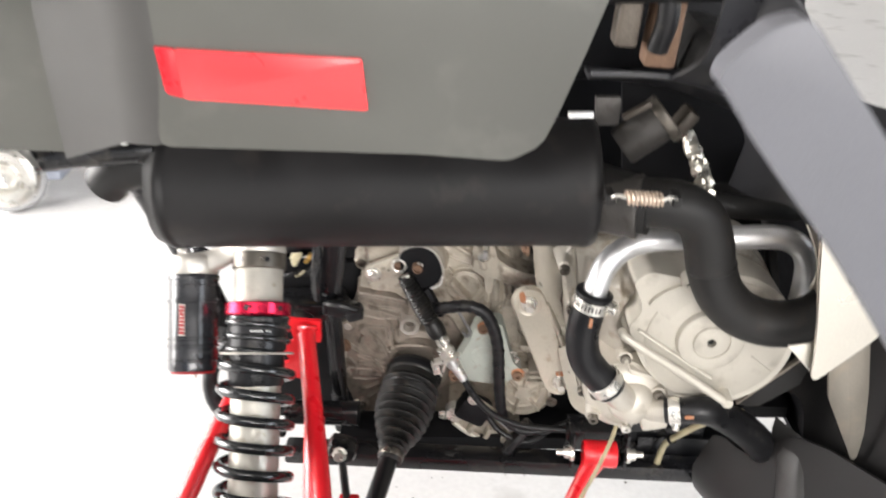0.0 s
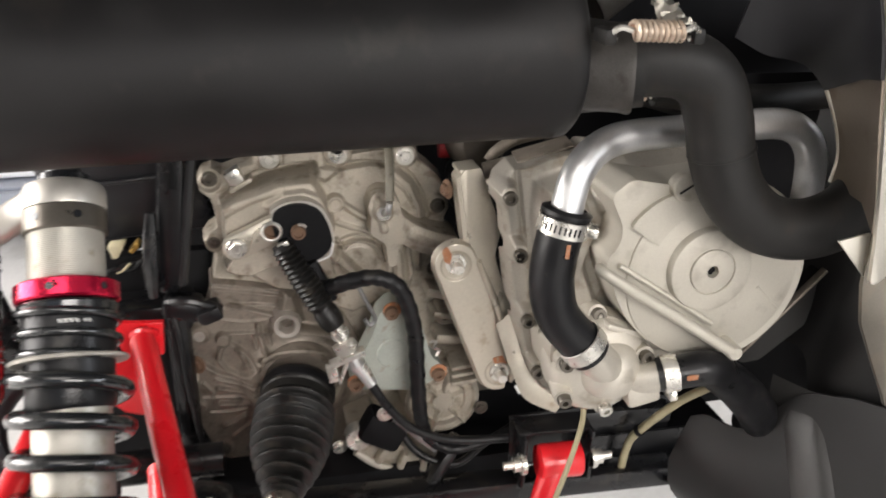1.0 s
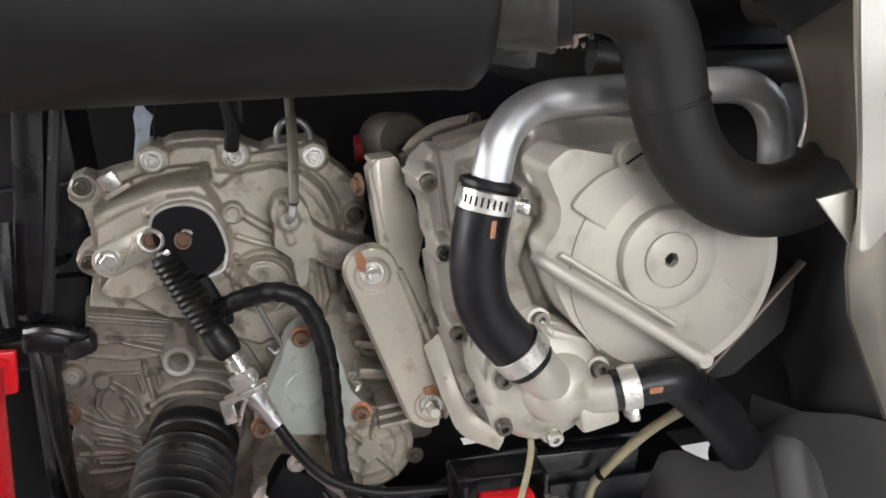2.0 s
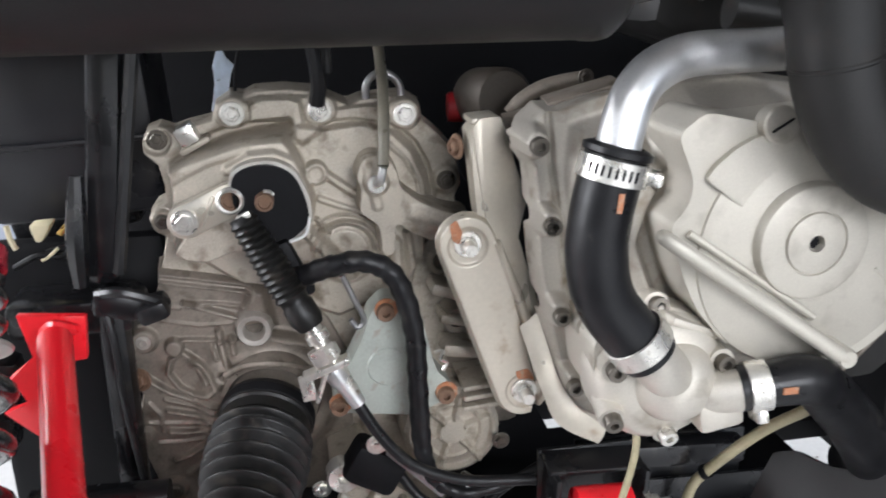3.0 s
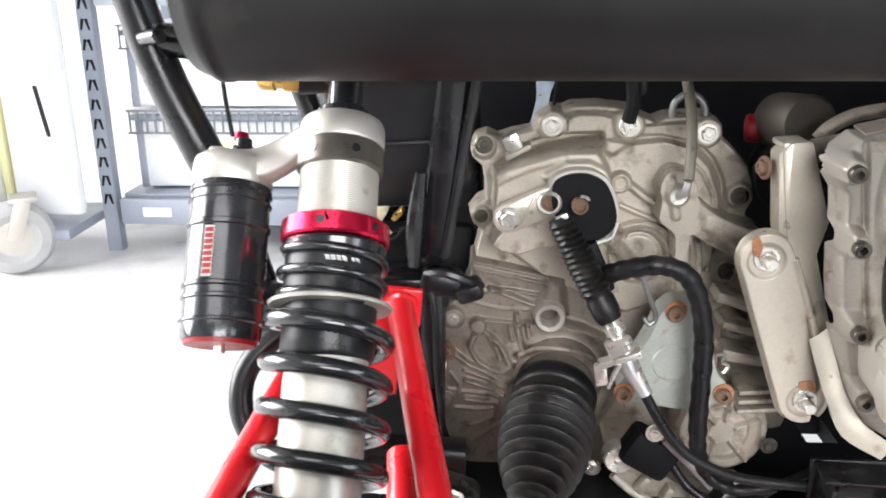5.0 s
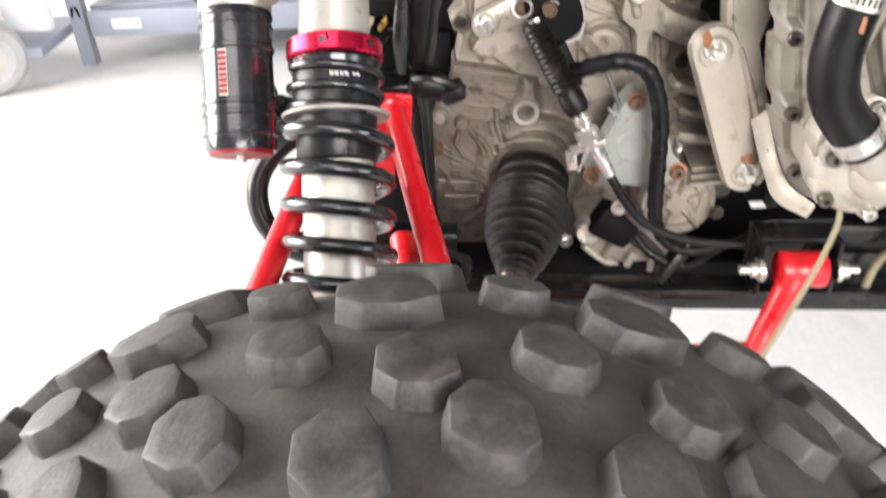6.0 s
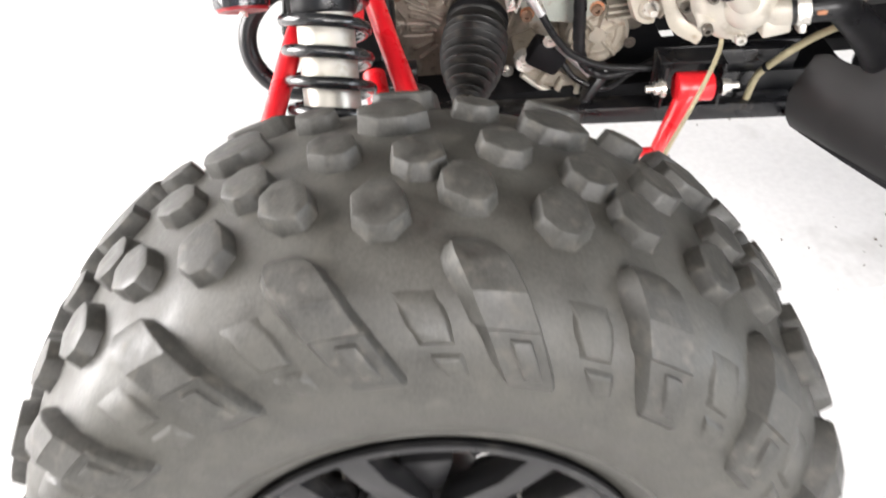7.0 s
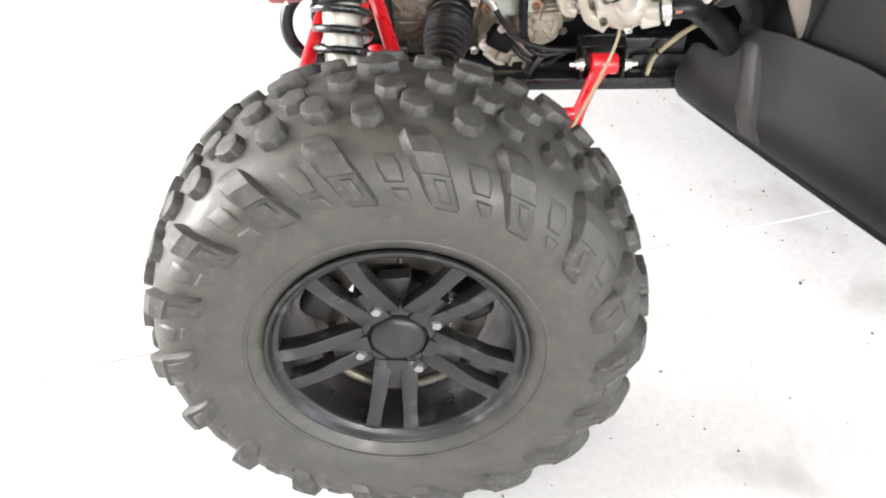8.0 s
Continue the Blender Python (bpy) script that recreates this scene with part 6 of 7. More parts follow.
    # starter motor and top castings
    part("starter", lathe([(0, -0.05), (0.022, -0.05), (0.024, -0.046), (0.024, 0.0), (0.021, 0.004), (0, 0.004)], (0.170, 0.945, 0.645), (0.15, -1, 0.1), 28), STARTER, eng, "round dark brown starter motor")
    # Dark brown on the flange, neck and fin carries the shade under the muffler.
    rim = tube([(0.166, 0.91, 0.640), (0.174, 0.91, 0.649), (0.188, 0.91, 0.657), (0.204, 0.91, 0.661), (0.220, 0.91, 0.663)], 0.0055, 10, 5)
    part("starter_flange", rim, LOWCASE, eng, "curved cast flange of the starter")
    bolt((0.219, 0.903, 0.6645), eng, size=0.6, material=LOCK)
    part("starter_neck", tube([(0.158, 0.895, 0.634), (0.190, 0.89, 0.642)], 0.009, 16, 1), LOWCASE, eng)
    part("top_fin", strut((0.178, 0.868, 0.654), (0.226, 0.862, 0.667), 0.003, 0.03, 0.001), LOWCASE, eng)
    part("top_tab", prism(rounded([(0.175, 0.651), (0.187, 0.647), (0.178, 0.632), (0.169, 0.633)], 0.002), 0.866, 0.856, 0.0012), CAST, eng, "small cast tab with a hole")
    part("tab_hole", lathe([(0.0032, 0.0), (0, 0.0006)], (0.178, 0.8556, 0.644), (0, -1, 0), 14), INNER, eng)
    # Near-black block; the shade behind the exhaust is put into its colour.
    part("cylinder", box((0.36, 1.0, 0.76), (0.14, 0.18, 0.18), 0.02, (0, 18, 0)), EXHAUST, eng, "near-black cylinder block with its shade put into the colour")
    # water pump
    body = [(0.186, 0.520), (0.190, 0.478), (0.202, 0.462), (0.232, 0.452), (0.262, 0.458), (0.286, 0.474), (0.280, 0.502), (0.254, 0.528), (0.214, 0.536)]
    pump = part("water_pump", prism(rounded(body, 0.012), 0.848, 0.782, 0.006, segments=3), CAST, atv, "cast water pump with two hose necks")
    part("pump_volute", lathe([(0.046, -0.02), (0.044, 0.002), (0.038, 0.010), (0.028, 0.014), (0.0, 0.016)], (0.232, 0.783, 0.490), (0, -1, 0), 40), CAST, pump)
    part("pump_dome", lathe([(0.030, -0.014), (0.0270, 0.004), (0.0215, 0.0165), (0.0120, 0.0235), (0, 0.0255)], (0.237, 0.774, 0.491), (0.02, -1, 0.1), 36), CAST, pump)
    part("upper_neck", tube([(0.230, 0.764, 0.499), (0.219, 0.757, 0.511), (0.209, 0.755, 0.524)], 0.0158, 20, 4), CAST, pump)
    part("lower_neck", tube([(0.248, 0.770, 0.482), (0.268, 0.760, 0.486), (0.283, 0.754, 0.4900)], 0.0136, 20, 4), CAST, pump)
    part("flange_arc", tube([(0.231, 0.788, 0.533), (0.245, 0.784, 0.529), (0.257, 0.783, 0.518), (0.266, 0.783, 0.504)], 0.0040, 10, 5), CAST, pump)
    part("neck_block", box((0.263, 0.769, 0.472), (0.030, 0.030, 0.022), 0.004, (0, -10, 0)), CAST, pump)
    part("pump_step", strut((0.232, 0.780, 0.532), (0.268, 0.786, 0.516), 0.006, 0.02, 0.002), CAST, pump)
    for x, y, z, w in ((0.235, 0.773, 0.453, (0.05, -1, -0.3)), (0.196, 0.768, 0.470, (-0.1, -1, -0.25)), (0.231, 0.790, 0.535, (0, -1, 0.2)), (0.267, 0.768, 0.502, (0, -1, 0.1)), (0.197, 0.770, 0.503, (-0.1, -1, 0)), (0.268, 0.80, 0.458, (0, -1, -0.2)), (0.194, 0.81, 0.515, (0, -1, 0))):
        part("bolt_boss", lathe([(0, -0.02), (0.0092, -0.02), (0.0085, 0.0), (0, 0.0)], (x, y, z), w, 18), CAST, pump)
        part("socket_bolt", lathe([(0, 0.0025), (0.0028, 0.0025), (0.0028, 0.007), (0.0056, 0.007), (0.006, 0.006), (0.006, -0.002)], (x, y, z), w, 18), STEEL if z < 0.46 else LOCK, pump)
    # hoses and the coolant pipe
    up = part("coolant_hose", tube([(0.1845, 0.755, 0.640), (0.1775, 0.754, 0.612), (0.1755, 0.754, 0.584), (0.1835, 0.755, 0.554), (0.2115, 0.755, 0.519)], 0.0178, 24, 8), RUBBER, atv, "curved black coolant hose with worm-drive clamps")
    pipe = part("coolant_pipe", tube([(0.1845, 0.755, 0.638), (0.1880, 0.758, 0.652), (0.196, 0.764, 0.670), (0.212, 0.773, 0.683), (0.237, 0.781, 0.690), (0.28, 0.785, 0.691), (0.33, 0.785, 0.692), (0.372, 0.785, 0.692), (0.394, 0.786, 0.684), (0.407, 0.787, 0.668), (0.412, 0.788, 0.645), (0.412, 0.79, 0.60)], 0.0126, 24, 8), PIPE, atv, "bent bare aluminium coolant pipe")
    low = part("lower_hose", tube([(0.2735, 0.757, 0.4885), (0.296, 0.752, 0.4925), (0.318, 0.752, 0.492), (0.343, 0.766, 0.472), (0.376, 0.782, 0.440), (0.399, 0.792, 0.412), (0.411, 0.800, 0.394), (0.418, 0.825, 0.376)], lambda u: 0.0145 + 0.0045 * min(1, max(0, u * 2.2 - 0.3)), 22, 8), RUBBER, atv, "black lower coolant hose")

    def clamp(a, way, r, parent, screw, tail=True):
        w = Vector(way).normalized()
        ring = part("hose_clamp", lathe([(r, -0.0065), (r + 0.0012, -0.0062), (r + 0.0012, 0.0062), (r, 0.0065)], a, w, 36), STEEL, parent, "bright worm-drive hose clamp")
        s = Vector(screw).normalized()
        s = (s - w * s.dot(w)).normalized()
        t = w.cross(s)
        c = Vector(a) + s * (r + 0.004)
        part("clamp_housing", strut(c - t * 0.006, c + t * 0.006, 0.009, 0.008, 0.002, up=w), STEEL, parent)
        part("clamp_screw", lathe([(0, 0.0045), (0.005, 0.0045), (0.0056, 0.0035), (0.0056, -0.003)], c + t * 0.006, t, 6), STEEL, parent, "bright hexagon clamp screw")
        return ring
    clamp((0.183, 0.755, 0.633), (0.25, 0.02, 1), 0.0188, up, (1, -0.35, 0.1))
    for k in range(8):
        a = radians(-150 + k * 11)
        w = Vector((0.25, 0.02, 1)).normalized()
        x = Vector((1, 0, -0.25)).normalized()
        y = w.cross(x)
        p = Vector((0.183, 0.755, 0.633)) + (x * math.cos(a) + y * math.sin(a)) * 0.0201
        part("clamp_slot", strut(p - w * 0.003, p + w * 0.003, 0.0013, 0.0008, 0, up=(x * math.cos(a) + y * math.sin(a))), INNER, up, smooth=False)
    part("hose_lip", lathe([(0.0185, -0.002), (0.0198, -0.001), (0.0198, 0.002), (0.0150, 0.004), (0.0126, 0.003)], (0.1852, 0.755, 0.6425), (0.25, 0.02, 1), 30), RUBBER, up)
    clamp((0.204, 0.755, 0.5285), (0.62, 0, -0.78), 0.0188, up, (-0.3, 0.9, 0))
    clamp((0.2835, 0.7545, 0.4905), (1, -0.2, 0.17), 0.0149, low, (0.1, -0.25, -1))
    part("paint_mark", box((0.1805, 0.7355, 0.6185), (0.0032, 0.0015, 0.011), 0.0005, (0, 6, 0)), ORANGE, up, "orange paint mark")
    part("paint_mark", box((0.2960, 0.7372, 0.4945), (0.010, 0.0015, 0.0045), 0.0005), ORANGE, low, "orange paint mark")
    # thin vent hoses
    part("vent_hose", tube([(0.232, 0.812, 0.440), (0.230, 0.806, 0.415), (0.214, 0.798, 0.370), (0.188, 0.786, 0.315), (0.160, 0.765, 0.272), (0.10, 0.68, 0.235)], 0.0026, 10, 6), TUBING, atv, "thin yellowed vent hose")
    olive = part("drain_hose", tube([(0.372, 0.786, 0.463), (0.355, 0.800, 0.441), (0.340, 0.830, 0.407), (0.316, 0.860, 0.357), (0.308, 0.868, 0.334), (0.302, 0.870, 0.292)], 0.0043, 12, 6), TUBING, atv, "olive drain hose with a black tie")
    part("hose_tie", lathe([(0.0056, -0.003), (0.0062, -0.002), (0.0062, 0.002), (0.0056, 0.003)], (0.316, 0.860, 0.357), (0.5, -0.55, 0.67), 14), INNER, olive)


build_engine()

# -- exhaust --
def build_exhaust():
    axis_y, axis_z, r = 0.765, 0.764, 0.0625
    rows = [(0.0, -0.252), (0.045, -0.252), (0.0575, -0.248), (0.061, -0.240), (0.0632, -0.237), (0.0632, -0.232), (0.0622, -0.230), (r, -0.226), (r, 0.162), (0.0632, 0.164), (0.0635, 0.170), (0.0628, 0.174), (0.059, 0.178), (0.045, 0.181), (0, 0.181)]
    muf = part("muffler", lathe(rows, (0, axis_y, axis_z), (1, 0, 0), 72), MUFFLER, atv, "matt black cylindrical muffler")
    part("tail_pipe", tube([(-0.235, 0.758, 0.790), (-0.262, 0.755, 0.789), (-0.288, 0.755, 0.782), (-0.304, 0.757, 0.769)], lambda u: 0.0205 + 0.002 * u, 24, 5), EXHAUST, muf, "short downturned tail pipe")
    inlet = tube([(0.172, 0.760, 0.752), (0.198, 0.744, 0.753), (0.228, 0.730, 0.753)], lambda u: 0.036 - 0.009 * u, 24, 4)
    part("inlet_cone", inlet, EXHAUST, muf, "black inlet cone")
    part("inlet_collar", lathe([(0.0265, -0.021), (0.0292, -0.020), (0.0300, 0.006), (0.0315, 0.012), (0.0305, 0.0145), (0.0240, 0.015)], (0.205, 0.737, 0.7525), (0.94, -0.33, 0.0), 36), SLEEVE, muf, "worn grey metal sleeve of the joint")
    pipe = tube([(0.205, 0.740, 0.753), (0.234, 0.733, 0.756), (0.258, 0.730, 0.753), (0.277, 0.730, 0.739), (0.287, 0.730, 0.714), (0.293, 0.730, 0.687), (0.306, 0.730, 0.657), (0.330, 0.730, 0.633), (0.360, 0.730, 0.6225), (0.389, 0.730, 0.6245), (0.412, 0.731, 0.636), (0.427, 0.734, 0.656), (0.433, 0.738, 0.680)], 0.0240, 28, 8)
    part("exhaust_pipe", pipe, EXHAUST, muf, "U-shaped matt black exhaust pipe")
    part("exhaust_riser", tube([(0.4328, 0.7378, 0.677), (0.4345, 0.742, 0.700), (0.437, 0.760, 0.728), (0.442, 0.80, 0.748), (0.448, 0.86, 0.752)], 0.0243, 28, 7), RISER, muf, "brown heat-tinted rising exhaust pipe")
    part("pipe_seam", lathe([(0.0240, -0.0016), (0.0248, -0.0006), (0.0248, 0.0006), (0.0240, 0.0016)], (0.2925, 0.730, 0.690), (0.24, 0, -1), 28), EXHAUST, muf)
    # pull spring that holds the joint
    a, b = Vector((0.195, 0.683, 0.785)), Vector((0.2270, 0.681, 0.7835))
    pts = []
    for k in range(9 * 12 + 1):
        t = 2 * math.pi * k / 12
        p = a + (b - a) * (k / 108)
        pts.append(p + Vector((0, math.cos(t), math.sin(t))) * 0.0055)
    part("exhaust_spring", tube(pts, 0.0017, 6, 1), SPRINGWIRE, muf, "brass-coloured pull spring")
    low_a, low_b = Vector((0.207, 0.760, 0.7300)), Vector((0.243, 0.760, 0.7295))
    pts = [low_a + (low_b - low_a) * (k / 108) + Vector((0, math.cos(2 * math.pi * k / 12), math.sin(2 * math.pi * k / 12))) * 0.0055 for k in range(109)]
    part("exhaust_spring", tube(pts, 0.0017, 6, 1), SPRINGWIRE, muf, "brass-coloured pull spring under the joint")
    for p, w in ((a, -1), (b, 1), (low_a, -1), (low_b, 1)):
        part("spring_hook", tube([p, p + Vector((w * 0.008, 0.0, 0.002)), p + Vector((w * 0.013, 0.004, -0.003)), p + Vector((w * 0.008, 0.008, -0.006))], 0.0019, 6, 4), STEEL, muf)
        part("hook_tab", box(p + Vector((w * 0.013, 0.012, -0.004)), (0.008, 0.022, 0.010), 0.002), EXHAUST, muf)
    # valve body over the joint
    part("valve_body", lathe([(0, 0), (0.018, 0), (0.02, 0.003), (0.0205, 0.048), (0.0, 0.05)], (0.205, 0.785, 0.792), (0.80, 0.05, 0.58), 28), SLEEVE, muf, "brown-black exhaust valve body")
    part("valve_ring", lathe([(0.0195, -0.003), (0.0235, -0.003), (0.0245, -0.001), (0.0245, 0.006), (0.0225, 0.0075), (0.0, 0.006)], (0.243, 0.787, 0.8195), (0.80, 0.05, 0.58), 28), LOCK, muf, "dull brown ring of the valve")
    part("valve_stay", strut((0.203, 0.775, 0.826), (0.228, 0.772, 0.842), 0.005, 0.010, 0.0015), STARTER, muf)
    part("valve_cover", box((0.268, 0.81, 0.808), (0.014, 0.03, 0.034), 0.004, (0, 35, 0)), STARTER, muf)
    part("mount_tab", prism(rounded([(0.178, 0.8425), (0.202, 0.8425), (0.2015, 0.815), (0.179, 0.8145)], 0.002), 0.794, 0.786, 0.002), SLEEVE, muf, "dusty dark mounting tab")
    part("mount_pin", box((0.1505, 0.68, 0.8625), (0.021, 0.006, 0.0045), 0.001), WHITE, muf)
    foil = tube([(0.2795, 0.825, 0.790), (0.2835, 0.812, 0.778), (0.2865, 0.797, 0.769), (0.2875, 0.78, 0.762), (0.2870, 0.765, 0.757), (0.2855, 0.752, 0.751)], lambda u: 0.0078 + 0.0022 * math.sin(u * 21) * math.sin(u * 47 + 1), 12, 4)
    rnd = random.Random(9)
    for v in foil.verts:
        v.co += Vector((rnd.uniform(-1, 1), rnd.uniform(-1, 1), rnd.uniform(-1, 1))) * 0.002
    part("foil_gasket", foil, FOIL, muf, "crumpled silver foil wrap", 12)
    part("header_pipe", tube([(0.29, 0.84, 0.712), (0.34, 0.835, 0.704), (0.40, 0.835, 0.700), (0.47, 0.85, 0.698)], 0.013, 18, 6), EXHAUST, muf, "dark header pipe")
    part("header_stay", strut((0.388, 0.86, 0.680), (0.412, 0.87, 0.585), 0.011, 0.02, 0.003), EXHAUST, muf)


build_exhaust()

# -- body panels --
def build_body():
    main = [(-0.178, 0.868), (0.02, 0.860), (0.088, 0.854), (0.112, 0.866), (0.124, 0.892), (0.141, 0.935), (0.165, 1.00), (-0.170, 1.00), (-0.172, 0.95)]
    fen = part("rear_fender", prism(rounded(main, 0.008), 0.612, 0.600, 0.004), FENDER, atv, "dusty dark grey plastic rear fender with a red reflector")
    sheet([[(-0.160, 0.606, 0.995), (-0.160, 0.606, 0.93), (-0.160, 0.608, 0.872)], [(-0.176, 0.602, 0.99), (-0.178, 0.602, 0.93), (-0.180, 0.604, 0.869)], [(-0.205, 0.615, 0.99), (-0.208, 0.618, 0.93), (-0.212, 0.622, 0.864)], [(-0.270, 0.646, 0.99), (-0.273, 0.646, 0.93), (-0.274, 0.645, 0.842)]], 0.004, "fender_corner", CORNER, fen, "rounded fender corner, its shade put into the colour")
    sheet([[(-0.262, 0.66, 0.99), (-0.266, 0.66, 0.93), (-0.266, 0.66, 0.842)], [(-0.33, 0.66, 0.99), (-0.325, 0.66, 0.92), (-0.32, 0.66, 0.844)], [(-0.46, 0.66, 0.99), (-0.45, 0.66, 0.92), (-0.44, 0.66, 0.848)]], 0.004, "fender_rear", FENDER, fen)
    sheet([[(-0.46, 0.62, 1.0), (-0.17, 0.604, 0.998), (0.165, 0.604, 0.998)], [(-0.46, 0.75, 1.05), (-0.17, 0.72, 1.045), (0.17, 0.70, 1.04)], [(-0.46, 1.1, 1.07), (-0.17, 1.1, 1.06), (0.17, 1.1, 1.05)]], 0.004, "fender_top", FENDER, fen)
    part("reflector", prism(rounded([(-0.153, 0.943), (-0.0185, 0.934), (-0.0165, 0.896), (-0.152, 0.9063)], 0.002), 0.602, 0.5965, 0.001), REFLECTOR, fen, "rectangular red reflector")
    part("reflector_end", prism(rounded([(-0.168, 0.945), (-0.1535, 0.9433), (-0.1525, 0.9065), (-0.165, 0.910)], 0.002), 0.602, 0.5975, 0.001), REFLECTEND, fen, "end facet of the reflector, its shade put into the red")
    # rack end and tail tube
    tail = part("rear_bumper", tube([(-0.24, 0.74, 0.812), (-0.30, 0.73, 0.812), (-0.37, 0.72, 0.808), (-0.46, 0.72, 0.80)], 0.013, 14, 4), FRAME, atv, "black rear bumper tube")
    eye = part("tow_eye", lathe([(0.016, -0.010), (0.024, -0.011), (0.029, -0.008), (0.031, 0.0), (0.029, 0.008), (0.024, 0.011), (0.016, 0.010), (0.016, -0.010)], (-0.367, 0.70, 0.8035), (0.15, -1, 0.12), 36), STEEL, tail, "bright round tow eye")
    part("eye_bush", lathe([(0.0, 0.004), (0.008, 0.005), (0.0125, 0.009), (0.016, 0.007), (0.016, -0.008)], (-0.367, 0.70, 0.8035), (0.15, -1, 0.12), 30), STEEL, eye, "polished bush in the tow eye")
    part("bumper_label", box((-0.235, 0.69, 0.842), (0.03, 0.003, 0.006), 0.001, (0, -18, 0)), WHITE, tail, "small white label")
    # inner arch and side panel ahead of the fender
    lip = [(0.170, 0.775, 0.872), (0.198, 0.78, 0.870), (0.238, 0.78, 0.867), (0.280, 0.775, 0.858), (0.304, 0.70, 0.862), (0.296, 0.61, 0.866), (0.330, 0.585, 0.853), (0.366, 0.575, 0.838)]
    inner = [(0.175, 0.86, 0.852), (0.200, 0.86, 0.850), (0.245, 0.86, 0.842), (0.305, 0.86, 0.825), (0.350, 0.80, 0.828), (0.375, 0.74, 0.835), (0.43, 0.70, 0.825), (0.49, 0.69, 0.80)]
    arch = sheet([lip, [(a[0] * 0.6 + b[0] * 0.4, a[1] * 0.6 + b[1] * 0.4, a[2] * 0.35 + b[2] * 0.65) for a, b in zip(lip, inner)], inner], 0.005, "inner_arch", ARCH, atv, "black curved inner wheel arch")
    mass = [[(0.245, 0.775, 0.866), (0.262, 0.74, 0.895), (0.266, 0.72, 0.94), (0.268, 0.71, 0.985)], [(0.285, 0.772, 0.859), (0.294, 0.74, 0.895), (0.300, 0.73, 0.935), (0.296, 0.72, 0.985)], [(0.306, 0.705, 0.866), (0.318, 0.70, 0.90), (0.322, 0.70, 0.935), (0.305, 0.70, 0.972)], [(0.335, 0.69, 0.862), (0.340, 0.69, 0.89), (0.340, 0.695, 0.915), (0.325, 0.70, 0.945)], [(0.372, 0.67, 0.846), (0.372, 0.68, 0.860), (0.362, 0.685, 0.880), (0.352, 0.69, 0.902)]]
    sheet(mass, 0.004, "arch_outer", ARCH, arch, "dark plastic above the arch lip")
    part("arch_panel", prism(rounded([(0.215, 0.845), (0.225, 0.72), (0.57, 0.712), (0.57, 0.79), (0.49, 0.80), (0.40, 0.838), (0.30, 0.845)], 0.01), 0.874, 0.868, 0.002), INNER, arch, "black inner panel behind the exhaust")
    part("arch_back", box((0.20, 0.99, 0.90), (0.20, 0.02, 0.20), 0.01), INNER, arch)
    flare = [(0.162, 0.991), (0.167, 0.986), (0.183, 0.963), (0.200, 0.941), (0.220, 0.917), (0.243, 0.885), (0.270, 0.846), (0.313, 0.785), (0.40, 0.74), (0.40, 0.78), (0.320, 0.860), (0.262, 0.933), (0.234, 0.968), (0.198, 1.014), (0.193, 1.017), (0.181, 1.014), (0.173, 1.007), (0.164, 0.998)]
    part("side_panel", prism(rounded(flare, 0.004), 0.362, 0.345, 0.006, segments=3), PANEL, atv, "smooth grey plastic flare of the side panel")
    seat = part("under_seat_bay", box((0.20, 0.83, 0.965), (0.20, 0.16, 0.06), 0.015), INNER, atv, "dark bay under the seat")
    for x, z, m in ((0.145, 0.965, BRASS), (0.19, 0.972, TUBING), (0.225, 0.955, CAST), (0.165, 0.948, CAST)):
        part("bay_fitting", lathe([(0, 0), (0.006, 0), (0.006, 0.03), (0.004, 0.032), (0, 0.032)], (x, 0.74, z), (0.2, -0.4, 0.8), 12), m, seat)
    for x, w, z, m in ((0.205, 0.022, 0.925, DARKBROWN), (0.238, 0.03, 0.905, RUSTY), (0.085, 0.02, 0.945, STARTER), (0.125, 0.012, 0.94, BRASS)):
        part("bay_bracket", box((x, 0.80, z), (w, 0.03, 0.07), 0.004, (0, 6, 0)), m, seat)
    part("bay_hose", tube([(0.225, 0.78, 0.99), (0.235, 0.77, 0.93), (0.23, 0.78, 0.89)], 0.010, 12, 5), RUBBER, seat)
    # heat shield and the pointed fin under it
    shield = [(0.335, 0.835), (0.349, 0.808), (0.361, 0.766), (0.367, 0.720), (0.374, 0.672), (0.378, 0.637), (0.380, 0.605), (0.385, 0.603), (0.430, 0.650), (0.455, 0.69), (0.468, 0.75), (0.462, 0.815), (0.40, 0.84)]
    hs = part("heat_shield", prism(rounded(shield, 0.004), 0.664, 0.6605, 0.001), SHIELD, atv, "pale satin aluminium heat shield")
    edge = [(0.290, 0.700, 0.856), (0.312, 0.690, 0.850), (0.336, 0.664, 0.833), (0.349, 0.664, 0.807), (0.358, 0.664, 0.778), (0.363, 0.664, 0.750), (0.367, 0.664, 0.720), (0.372, 0.664, 0.690), (0.376, 0.664, 0.665), (0.378, 0.664, 0.642)]
    brim = [(0.304, 0.75, 0.769), (0.329, 0.75, 0.756), (0.352, 0.75, 0.751), (0.366, 0.75, 0.746), (0.377, 0.75, 0.737), (0.386, 0.75, 0.726), (0.396, 0.75, 0.706), (0.403, 0.75, 0.688), (0.406, 0.75, 0.670), (0.403, 0.75, 0.652)]
    rows = [edge, [(a[0] * 0.55 + b[0] * 0.45 + 0.008, a[1] * 0.55 + b[1] * 0.45, a[2] * 0.55 + b[2] * 0.45 + 0.004) for a, b in zip(edge, brim)], brim]
    sheet([r[5:] for r in rows], 0.0015, "shield_fold", TINTED, hs, "brown heat-tinted fold of the shield, darkened for its shade")
    sheet([r[:6] for r in rows], 0.0025, "arch_skirt", ARCH, arch, "smooth black skirt of the arch round the pipe")
